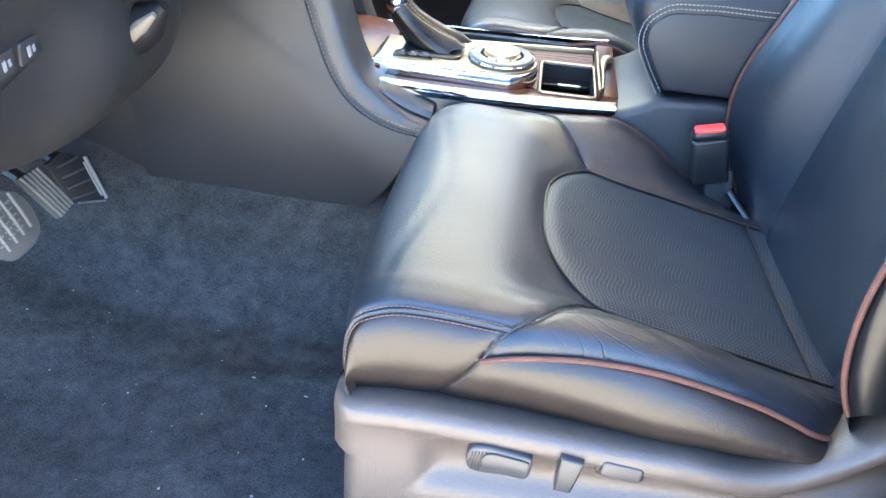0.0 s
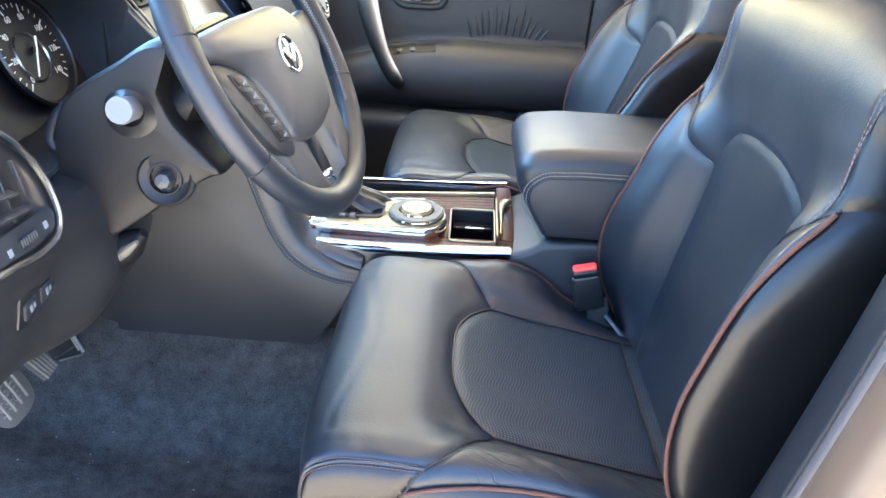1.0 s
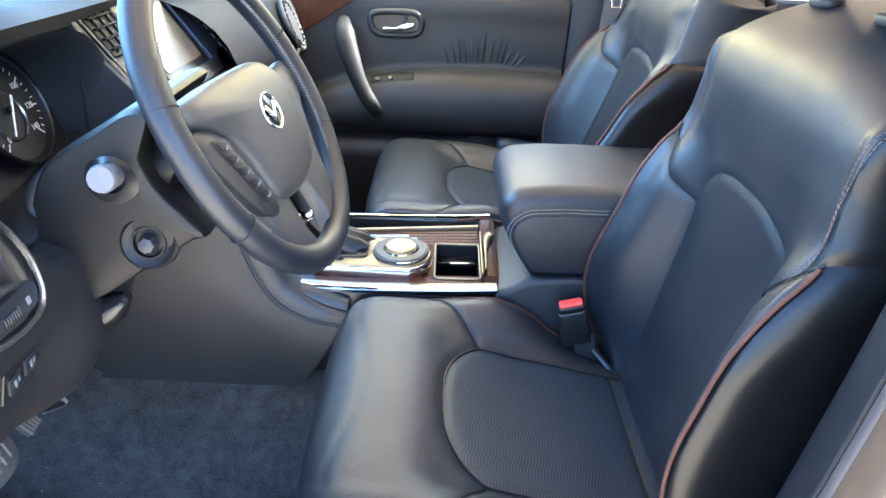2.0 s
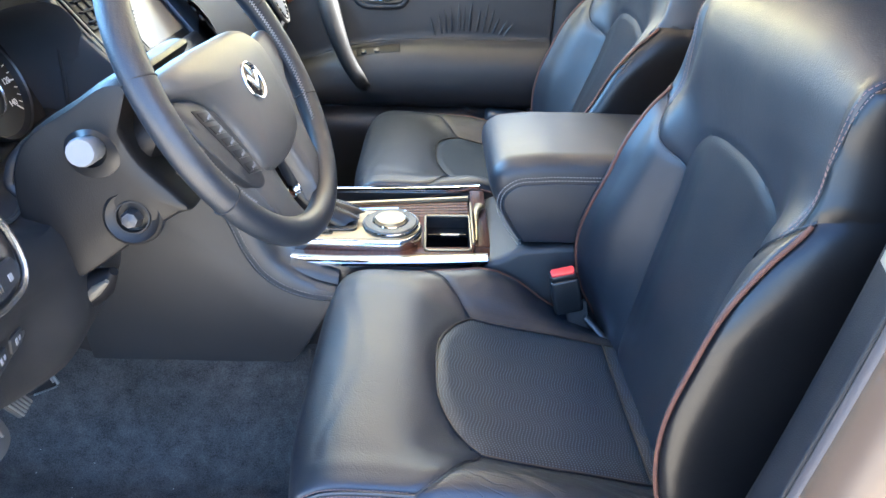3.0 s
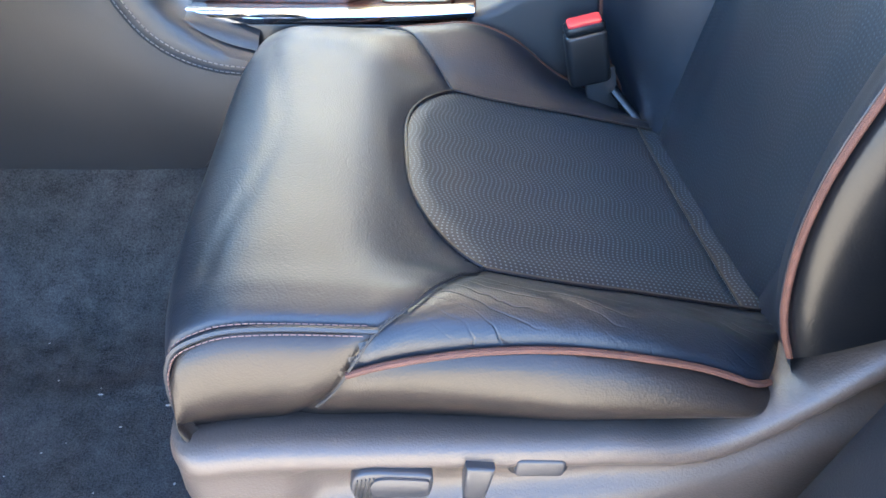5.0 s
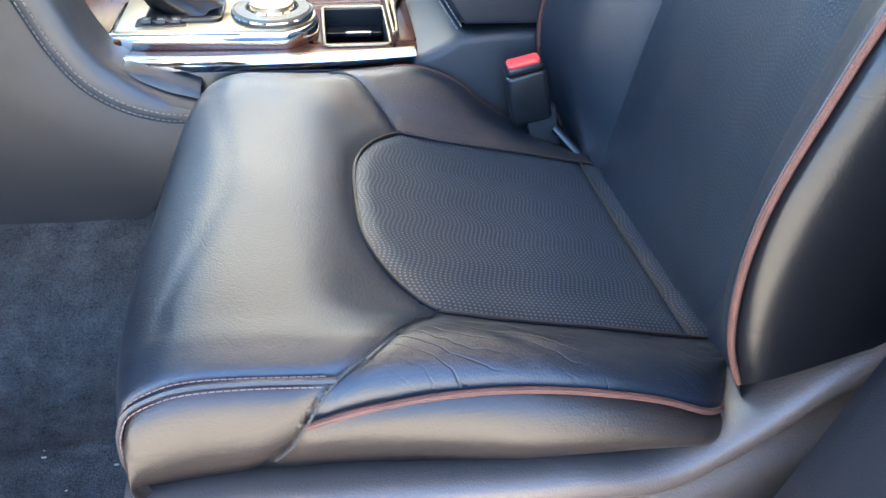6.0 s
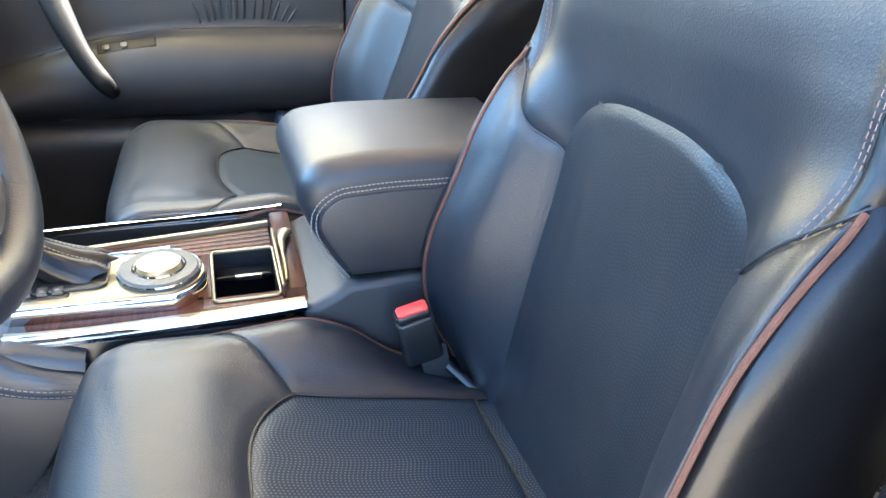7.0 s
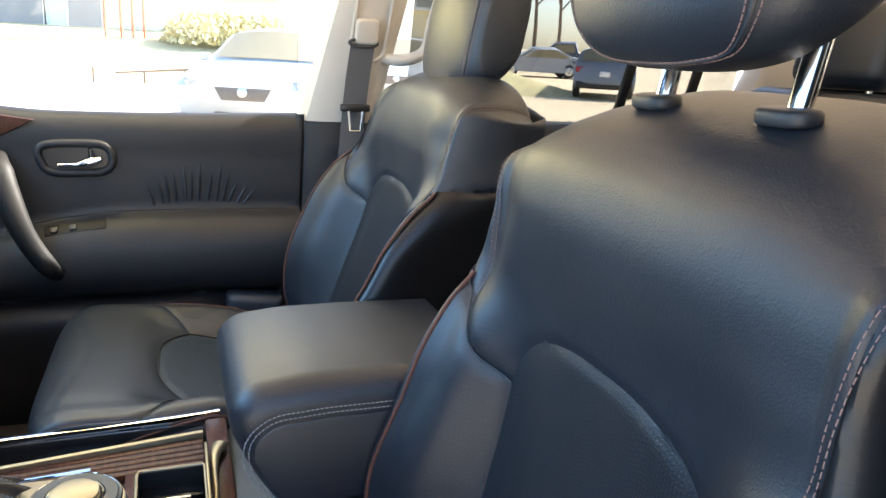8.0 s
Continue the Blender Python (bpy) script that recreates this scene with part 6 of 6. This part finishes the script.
# ---- driver's side post: trim, seal, tan jamb and striker ----
M["post_trim"] = material("navy_charcoal_trim", (0.0085, 0.0095, 0.0125), 0.52, vary=0.12, bump=0.3, bump_scale=700, spec=0.3)
M["seal"] = material("grey_mauve_seal", (0.050, 0.043, 0.043), 0.5, vary=0.12, bump=0.2)
post_x = spl((-0.1, 0.10, 0.245, 0.427, 0.549, 0.621, 0.80, 1.15), (0.26, 0.318, 0.356, 0.401, 0.427, 0.441, 0.470, 0.52))


def post_rows(prof, z0=-0.05, z1=1.15):
    return [[(float(post_x(z)) + 0.006 + dx, y, z) for dx, y in prof] for z in np.linspace(z0, z1, 40)]


tagged(part("pillar_trim", grid(post_rows(((0.14, 0.470), (0.05, 0.455), (0.012, 0.438), (0.0, 0.420), (-0.005, 0.400), (-0.011, 0.376), (-0.010, 0.366), (0.0, 0.36)))), M["post_trim"]), "charcoal plastic door post trim", "pillar trim", kind="structure")
bm = grid(post_rows(((0.14, 0.466), (0.05, 0.451), (0.012, 0.434), (-0.002, 0.417), (-0.008, 0.398), (-0.014, 0.376), (-0.012, 0.372)), 0.655, 1.15))
bmesh.ops.solidify(bm, geom=bm.faces[:], thickness=0.003)
tagged(part("pillar_trim_upper", bm, M["pillar"]), "light grey moulded door post trim above the belt line", "pillar trim", kind="structure")
tagged(part("seal_gap", tube([r[0] for r in post_rows(((-0.0165, 0.3655),))], 0.0022, 6), M["rubber"]), "thin dark gap beside the seal", "door seal", kind="structure")
tagged(part("door_seal", tube([r[0] for r in post_rows(((-0.012, 0.355),))], 0.0085, 12), M["seal"]), "grey-mauve rubber door seal", "door seal", kind="structure")
jamb = smooth_line([(0.0, 0.358), (-0.016, 0.352), (-0.022, 0.338), (-0.022, 0.322), (-0.018, 0.308), (-0.010, 0.300), (0.002, 0.299), (0.016, 0.299), (0.022, 0.288), (0.030, 0.277), (0.042, 0.276), (0.052, 0.284), (0.075, 0.285), (0.11, 0.278), (0.16, 0.272), (0.30, 0.268)], 40)
tagged(part("door_jamb", grid(post_rows([tuple(p) for p in jamb])), M["tan_paint"]), "tan painted door jamb", "door jamb", kind="structure")
striker = thing("door_striker", "bright metal door striker loop before a dark disc painting a cavity", "door striker", at=(0.392, 0.272, 0.428))
# flat dark disc paints the shade of the round cavity behind the loop
part("striker_cavity_disc", prism(rounded(0.062, 0.052, 0.022), 0.006, 0.002, 2, basis((0.016, -0.004, 0.010), (1, 0, 0.0), (0.1, 0, 1))), M["rubber"], striker)
part("striker_loop", tube([(-0.008, 0.0, 0.018), (-0.025, -0.014, 0.017), (-0.028, -0.018, 0.013), (-0.015, -0.021, -0.007), (-0.007, -0.018, -0.011), (0.017, 0.0, -0.011)], 0.0032, 10), M["chrome"], striker, "bright steel loop")
sticker = thing("warning_label", "small diamond warning label on the door jamb", "label", at=(0.405, 0.2755, 0.345))
part("label_plate", prism([(-0.014, 0), (0, -0.014), (0.014, 0), (0, 0.014)], 0.0012, 0, 1, basis((0, 0, 0), (1, 0, 0), (0.1, 0, 1))), M["white"], sticker, smooth=False)
part("label_mark", prism([(-0.008, 0), (0, -0.008), (0.008, 0), (0, 0.008)], 0.0018, 0, 1, basis((0, 0, 0), (1, 0, 0), (0.1, 0, 1))), M["yellow"], sticker, smooth=False)

# assist grip behind the far door post
grip = thing("assist_grip", "light grey moulded assist grip on the door post", "grip", at=(0.64, 1.84, 0.9))
part("grip_bar", tube(smooth_line([(-0.06, 0.03, -0.045), (-0.01, 0.005, -0.048), (0.03, 0.0, -0.030), (0.045, -0.005, 0.03), (0.06, -0.02, 0.13), (0.04, -0.02, 0.20)], 30), 0.013, 10), M["pillar"], grip)
# crumbs and lint on the carpet
M["crumb"] = material("pale_crumb", (0.26, 0.25, 0.235), 0.9, vary=0.2)
bm = bmesh.new()
rng = random.Random(5)
for k in range(46):
    x, y = rng.uniform(-0.55, -0.02), rng.uniform(0.42, 0.88)
    s_ = rng.choice((0.0009, 0.0012, 0.0016, 0.0006, 0.0007, 0.0006))
    bmesh.ops.create_icosphere(bm, subdivisions=1, radius=s_, matrix=Matrix.Translation((x, y, floor_z(x, y) + 0.001)) @ Matrix.Diagonal((rng.uniform(0.7, 2.2), rng.uniform(0.7, 1.4), 0.6, 1)))
tagged(part("crumbs", bm, M["crumb"]), "pale crumbs and lint on the carpet", "crumbs", kind="stuff")


# ---- rear of the cabin ----
def rear_seat(label, x, y, w):
    s = thing("rear_seat", label, "car seat", "rear seats", at=(x, y, 0))
    part("cushion", box(0.50, w, 0.16, 0.05, 4, Matrix.Translation((-0.15, 0, 0.30))), M["leather"], s)
    part("backrest", box(0.16, w, 0.58, 0.06, 4, Matrix.Translation((0.16, 0, 0.55)) @ pose(0, 0, 0, 0, 16, 0)), M["leather"], s)
    part("headrest", box(0.09, 0.25, 0.18, 0.035, 4, Matrix.Translation((0.24, 0, 0.93)) @ pose(0, 0, 0, 0, 10, 0)), M["leather"], s, "black leather headrest")
    for k in (-0.07, 0.07):
        part("headrest_post", tube([(0.22, k, 0.78), (0.235, k, 0.88)], 0.006, 10), M["chrome"], s)
    return s


rear_seat("black leather rear seat with headrest", 1.30, 0.70, 0.50)
rear_seat("black leather rear seat with headrest", 1.30, 1.54, 0.50)
bm = box(1.15, 0.05, 1.2, 0.02, 2, Matrix.Translation((1.10, 1.985, 0.12)))
tagged(part("rear_door", bm, M["plastic_soft"]), "charcoal rear door trim", "car door", kind="structure")
tagged(part("rear_side_panel", box(0.9, 0.05, 1.25, 0.02, 2, Matrix.Translation((2.1, 1.96, 0.10))), M["pillar"]), "light grey luggage side trim", "side trim", kind="structure")
tagged(part("rear_side_panel", box(1.9, 0.05, 1.25, 0.02, 2, Matrix.Translation((1.60, 0.285, 0.10))), M["pillar"]), "light grey rear side trim", "side trim", kind="structure")
tagged(part("tailgate_trim", box(0.06, 1.5, 0.75, 0.02, 2, Matrix.Translation((2.48, 1.12, 0.25))), M["plastic_soft"]), "charcoal tailgate trim", "tailgate", kind="structure")
tagged(part("firewall", box(0.04, 1.6, 0.95, 0.02, 2, Matrix.Translation((-1.0, 1.12, 0.30))), M["plastic_black"]), "black bulkhead behind the dashboard", "bulkhead", kind="structure")

M["white_paint"] = material("white_car_paint", (0.50, 0.50, 0.49), 0.2, vary=0.02, coat=0.6)
M["silver_paint"] = material("silver_car_paint", (0.20, 0.215, 0.25), 0.35, 0.2, vary=0.01, coat=0.6)
M["grey_paint"] = material("grey_car_paint", (0.30, 0.31, 0.34), 0.35, 0.2, vary=0.01, coat=0.6)
M["dark_paint"] = material("dark_car_paint", (0.05, 0.055, 0.07), 0.25, 0.2, vary=0.03, coat=0.6)
# dark glass given a pale tan base: the sky's reflection is painted in
M["car_glass_sheen"] = material("car_glass_sheen", (0.22, 0.19, 0.12), 0.15, vary=0.08, spec=0.2)
M["lens"] = material("grey_headlight_lens", (0.34, 0.33, 0.30), 0.25, vary=0.1)
# grille base lightened to grey-brown, painting the bright haze over it
M["grille_grey"] = material("hazed_grille_plastic", (0.10, 0.085, 0.07), 0.5, vary=0.2)
M["tail_red"] = material("red_lens", (0.45, 0.03, 0.02), 0.2, vary=0.05)
M["stucco"] = material("tan_stucco", (0.74, 0.64, 0.46), 0.9, vary=0.1, scale=1.5, bump=0.4, bump_scale=40)
M["red_post"] = material("red_painted_post", (0.66, 0.17, 0.08), 0.5, vary=0.1)
M["bark"] = material("grey_bark", (0.16, 0.12, 0.09), 0.9, vary=0.3, scale=4, bump=0.8, bump_scale=40)
M["leaf"] = material("dry_leaves", (0.58, 0.52, 0.27), 0.7, vary=0.2, scale=3, second=(0.72, 0.65, 0.36))


def parked_car(label, x, y, turn, paint, size, kind):
    """A parked car, nose along its own +x, with cabin, glass, wheels, lamps and bumpers."""
    L, W, H = size
    c = thing("parked_car", label, "car", "parked cars", at=(x, y, GROUND(x, y)))
    c.rotation_euler = (0, 0, radians(turn))
    if kind == "sedan":
        prof = [(0.50, 0.30), (0.50, 0.42), (0.47, 0.50), (0.30, 0.60), (0.22, 0.63), (0.06, 0.98), (-0.16, 1.0), (-0.34, 0.72), (-0.46, 0.66), (-0.50, 0.55), (-0.50, 0.28), (-0.45, 0.16), (0.46, 0.16)]
    elif kind == "pickup":
        prof = [(0.50, 0.32), (0.50, 0.50), (0.46, 0.58), (0.24, 0.62), (0.14, 0.98), (-0.08, 1.0), (-0.12, 0.64), (-0.50, 0.62), (-0.50, 0.28), (0.46, 0.22)]
    else:
        prof = [(0.50, 0.32), (0.50, 0.46), (0.46, 0.55), (0.26, 0.62), (0.10, 0.97), (-0.20, 1.0), (-0.40, 0.96), (-0.475, 0.66), (-0.50, 0.55), (-0.50, 0.28), (-0.46, 0.18), (0.46, 0.18)]
    pr = [(a * L, b * H) for a, b in prof]
    crown = lambda k, b: 0.075 * k * k * max(0, b - 0.60) / 0.40
    rows = []
    for k in np.linspace(-1, 1, 13):
        rows.append([(a * (1 - abs(k) ** 3 * (0.085 if a > 0 else 0.05)), k * W / 2 * (1 - 0.24 * max(0, b / H - 0.58) / 0.42), b * (1 - 0.02 * abs(k) ** 4 - crown(k, b / H))) for a, b in pr])
    part("body", grid(rows, closed_v=True, caps=True), M[paint], c)
    # glass: front, rear and side panes set proud of the body
    f = lambda a, b, k: Vector((a * L * (1 - min(1, abs(k)) ** 3 * (0.085 if a > 0 else 0.05)), k * W / 2 * (1 - 0.24 * max(0, b - 0.58) / 0.42), b * H * (1 - crown(min(1, abs(k)), b))))
    i5, i4 = prof[5], prof[4]
    def pane(name, p, q, off):
        rows = []
        for u in np.linspace(0.10, 0.90, 5):
            rows.append([f(p[0] + (q[0] - p[0]) * u + off, p[1] + (q[1] - p[1]) * u, k) + Vector((0, 0, 0.012)) for k in np.linspace(-0.86, 0.86, 9)])
        part(name, grid(rows), M["car_glass_sheen"], c, "dark window glass painted with a pale reflection")
    pane("windscreen", i4, i5, 0.004) if kind == "sedan" else pane("windscreen", prof[3], prof[4], 0.004)
    if kind == "sedan":
        pane("rear_window", prof[6], prof[7], -0.004)
    else:
        pane("rear_window", prof[6], prof[7] if kind == "suv" else prof[6], -0.006)
    for k in (-1, 1):
        sd = [(0.17, 0.64), (0.05, 0.94), (-0.15, 0.955), (-0.30, 0.70), (-0.28, 0.64)] if kind == "sedan" else [(0.20, 0.64), (0.10, 0.92), (-0.20, 0.95), (-0.38, 0.90), (-0.40, 0.66)]
        bm = bmesh.new()
        bm.faces.new([bm.verts.new(f(a, b, k * 1.012)) for a, b in (sd if kind != "pickup" else [(0.20, 0.66), (0.13, 0.93), (-0.06, 0.95), (-0.09, 0.67)])])
        part("side_window", bm, M["car_glass_sheen"], c, "dark window glass painted with a pale reflection")
        part("mirror", box(0.10, 0.16, 0.12, 0.04, 3, Matrix.Translation((0.16 * L, k * (W / 2 + 0.06), 0.66 * H))), M[paint], c)
        part("headlight", box(0.30, 0.30, 0.13, 0.055, 3, Matrix.Translation((0.440 * L, k * W * 0.375, 0.455 * H)) @ pose(0, 0, 0, 0, 0, -k * 26)), M["lens"], c, "clear headlight")
        part("tail_light", box(0.10, 0.30, 0.17, 0.04, 3, Matrix.Translation((-0.475 * L, k * W * 0.39, 0.53 * H))), M["tail_red"], c, "red tail light")
        for xx in (0.30, -0.30):
            w = part("wheel", lathe([(0.10, -0.10), (0.29, -0.105), (0.325, -0.07), (0.325, 0.07), (0.29, 0.105), (0.10, 0.10)], 24, Matrix.Translation((xx * L, k * (W / 2 - 0.11), 0.325)) @ pose(0, 0, 0, 90, 0, 0)), M["rubber"], c)
            part("rim", lathe([(0.0, 0.0), (0.10, 0.012), (0.20, 0.0), (0.21, -0.02)], 18, Matrix.Translation((xx * L, k * (W / 2 - 0.004), 0.325)) @ pose(0, 0, 0, -90 * k, 0, 0)), M["satin"], w)
    mouth = [(-0.20 * W, 0.070), (-0.15 * W, -0.10), (0.15 * W, -0.10), (0.20 * W, 0.070)]
    part("grille", prism(mouth, 0.05, 0.015, 2, basis((0.4975 * L - 0.020, 0, 0.375 * H), (0, 1, 0), (-0.05, 0, 1))), M["grille_grey"], c, "dark grille lightened by painted haze")
    part("badge", disc(0.065, 0.02, 0.006, 20, basis((0.4975 * L + 0.024, 0, 0.385 * H), (0, 1, 0), (-0.05, 0, 1))), M["satin"], c)
    part("front_bumper", box(0.10, W * 0.46, 0.06, 0.028, 3, Matrix.Translation((0.462 * L, 0, 0.18 * H))), M["plastic_black"], c)
    part("rear_bumper", box(0.12, W * 0.92, 0.22, 0.05, 3, Matrix.Translation((-0.480 * L, 0, 0.25 * H))), M["plastic_black"], c)
    part("number_plate", box(0.02, 0.30, 0.15, 0.01, 2, Matrix.Translation((-0.508 * L, 0, 0.46 * H))), M["white"], c, "pale plate")
    return c


parked_car("white sedan parked facing the car on the sunlit lot", 1.84, 12.6, -110, "white_paint", (4.7, 1.86, 1.46), "sedan")
parked_car("grey hatchback seen from behind on the lot", 13.2, 21.6, 60, "silver_paint", (4.3, 1.80, 1.55), "suv")
parked_car("silver sedan parked side-on across the lot", 17.3, 34.5, 165, "grey_paint", (4.7, 1.8, 1.45), "sedan")
parked_car("dark pickup truck parked in the distance", 22.8, 41.5, 150, "dark_paint", (5.6, 2.0, 1.85), "pickup")
parked_car("white car beyond the far door post", 5.4, 17.5, -112, "white_paint", (4.6, 1.8, 1.46), "sedan")

# rear side windows, tinted, and the rear of the roof
M["tint"] = glow_free_glass("tinted_glass", (0.44, 0.44, 0.42))
for nm, x0, x1, y in (("rear_window_1", 0.66, 1.56, 1.935), ("rear_window_2", 1.72, 2.36, 1.92), ("rear_window_3", 0.66, 2.36, 0.30)):
    bm = box(x1 - x0, 0.005, 0.46, 0.001, 1, Matrix.Translation(((x0 + x1) / 2, y + (0.05 if y < 1 else -0.04), 0.94)) @ pose(0, 0, 0, 11 if y > 1 else -11, 0, 0))
    tagged(part(nm, bm, M["tint"]), "tinted rear side window", "window", kind="structure")
# tailgate pane out of view, added to cut the light reaching the seat tops
bm = box(0.005, 1.50, 0.60, 0.001, 1, Matrix.Translation((2.46, 1.12, 0.90)) @ pose(0, 0, 0, 0, -12, 0))
tagged(part("rear_window_4", bm, M["tint"]), "unseen tinted tailgate window, added to dim light from behind", "window", kind="structure")

for x in (1.215, 1.415):
    tagged(part("window_divider", box(0.022, 0.02, 0.50, 0.005, 2, Matrix.Translation((x + 0.02, 1.885, 0.93)) @ pose(0, 0, 0, 11, 6, 0)), M["plastic_black"]), "slim black rear window divider bar", "window bar", kind="structure")

# pale bank and long stucco building beyond the lot
rows = [[(x, y, GROUND(x, y) + 0.004 + h * max(0, min(1, (13 - x) / 4))) for x in np.linspace(-61, 11, 37).tolist() + [12, 13]] for y, h in ((20.5, 0.0), (21.0, 0.14), (22.0, 0.66), (24.0, 1.12), (30.0, 1.20), (60.0, 1.20))]
M["dry_lawn"] = material("dry_lawn", (0.40, 0.36, 0.20), 0.95, vary=0.25, scale=0.8, bump=0.6, bump_scale=50)
tagged(part("lawn", grid(rows), M["dry_lawn"]), "dry pale lawn bank beside the lot", "lawn", kind="structure")


def building(label, x0, x1, y, h):
    """A long stucco block with a glazed shop front at one end and framed windows in rows along the rest."""
    base = GROUND(0, y) + 1.15
    b = thing("building", label, "building", at=(x0, y, base))
    L = x1 - x0
    part("wall", box(L, 10, h, 0.05, 1, Matrix.Translation((L / 2, 5, h / 2 - 0.3))), M["stucco"], b)
    part("roof", box(L + 0.8, 10.8, 0.4, 0.05, 1, Matrix.Translation((L / 2, 5, h - 0.2))), M["bark"], b, "dark flat roof edge")
    for cx, w, mat in ((-13.2, 2.6, "shop"), (-10.4, 2.6, "shop"), (-7.6, 2.6, "shop"), (-4.85, 2.7, "shop"), (-3.11, 0.55, "door_blue"), (-2.30, 0.95, "shop")):
        w_ = part("shop_window", box(w + 0.10, 0.10, 3.3, 0.02, 1, Matrix.Translation((cx - x0, -0.03, 1.35))), M["satin"], b)
        part("pane", box(w, 0.06, 3.2, 0.01, 1, Matrix.Translation((cx - x0, -0.07, 1.35))), M[mat], w_)
    for f in range(2):
        for cx, w in ((0.76, 0.55), (1.82, 0.92), (3.05, 1.25), (5.6, 1.25), (7.4, 1.25), (9.2, 1.0)):
            w_ = part("window", box(w + 0.14, 0.10, 1.6, 0.03, 1, Matrix.Translation((cx - x0, -0.02, 2.15 + 3.1 * f))), M["white"], b)
            part("pane", box(w, 0.06, 1.46, 0.01, 1, Matrix.Translation((cx - x0, -0.07, 2.15 + 3.1 * f))), M["shop"], w_)
            part("sill", box(w + 0.3, 0.22, 0.07, 0.01, 1, Matrix.Translation((cx - x0, -0.08, 1.32 + 3.1 * f))), M["white"], w_)
    return b


M["shop"] = material("grey_shop_glass", (0.30, 0.28, 0.25), 0.25, vary=0.15, scale=0.8, spec=0.4)
M["door_blue"] = material("pale_blue_door", (0.50, 0.58, 0.70), 0.4, vary=0.05)
building("long two-storey pale stucco building with a grey shop front", -34, 10.4, 27.5, 7.6)
for k, (px, top) in enumerate(((-1.45, 2.6), (-1.05, 2.6), (-0.75, 2.5), (-0.46, 2.5))):
    p = thing("post", "slim red painted post on the lawn", "post", "red posts", at=(px, 23.4, GROUND(px, 23.4) + 0.98))
    part("shaft", tube([(0, 0, -0.1), (0, 0, top)], 0.038, 10), M["red_post"], p)
    part("cap", lathe([(0.07, top - 0.02), (0.07, top + 0.06), (0.0, top + 0.10)], 12), M["red_post"], p)
rail = thing("guard_rail", "low weathered rail along the lot edge", "rail", at=(0, 19.6, GROUND(0, 19.6)))
part("bar", tube([(-1.04, 0, 0.25), (0.4, 0, 0.37), (2.23, 0, 0.50)], (0.022, 0.032, 0.035), 8), M["bark"], rail)
for px, top in ((-1.50, 0.36), (-0.4, 0.31), (0.5, 0.38), (1.23, 0.43), (2.05, 0.49)):
    part("post", tube([(px, 0, -0.05), (px, 0, top)], 0.028, 8), M["bark"], rail)
for k in range(4):
    hx = 0.88 + 0.64 * k
    hb = thing("shrub", "round yellow-green clipped shrub", "shrub", "shrubs", at=(hx, 23.2, GROUND(hx, 23.2) + 0.93))
    bm = bmesh.new()
    rg = random.Random(k)
    for j in range(700):
        d = Vector((rg.gauss(0, 1), rg.gauss(0, 1), abs(rg.gauss(0, 1)))).normalized() * rg.uniform(0.60, 0.98)
        d.z *= 0.9
        m = Matrix.Translation(d) @ Euler((rg.uniform(0, 6), rg.uniform(0, 6), rg.uniform(0, 6))).to_matrix().to_4x4() @ Matrix.Diagonal((0.09, 0.06, 0.02, 1))
        vs = [bm.verts.new(m @ Vector(c)) for c in ((-1, 0, 0), (0, -1, 0.4), (1, 0, 0), (0, 1, 0.4))]
        bm.faces.new(vs)
    part("leaves", bm, M["leaf"], hb, smooth=False)
    part("stem", tube([(0, 0, -0.1), (0.02, 0, 0.5)], (0.05, 0.02), 6), M["bark"], hb)


def bare_tree(x, y, h, seed):
    t = thing("tree", "bare winter street tree with thin branches", "tree", "street trees", at=(x, y, GROUND(x, y)))
    rg = random.Random(seed)
    part("trunk", tube([(0, 0, -0.1), (0.05, 0, h * 0.3), (-0.03, 0.04, h * 0.55)], (0.16, 0.12, 0.09), 8), M["bark"], t)
    bm = bmesh.new()

    def grow(p, d, ln, r, depth):
        q = p + d * ln
        tube([p, (p + q) / 2 + Vector((rg.uniform(-0.05, 0.05) * ln, rg.uniform(-0.05, 0.05) * ln, 0)), q], (r, r * 0.8, r * 0.6), 5, bm=bm)
        if depth:
            for _ in range(3):
                e = (d + Vector((rg.uniform(-0.8, 0.8), rg.uniform(-0.8, 0.8), rg.uniform(-0.2, 0.6)))).normalized()
                grow(p + d * ln * rg.uniform(0.6, 1.0), e, ln * 0.68, r * 0.55, depth - 1)
    for k in range(4):
        a = k * 1.6 + rg.uniform(-0.3, 0.3)
        grow(Vector((-0.02, 0.03, h * (0.42 + 0.04 * k))), Vector((math.cos(a) * 0.7, math.sin(a) * 0.7, 0.8)).normalized(), h * 0.24, 0.06, 4)
    part("crown", bm, M["bark"], t)
    return t


bare_tree(21.2, 43.0, 9.0, 1)
bare_tree(25.0, 47.0, 9.0, 2)
bare_tree(18.6, 46.0, 8.5, 3)
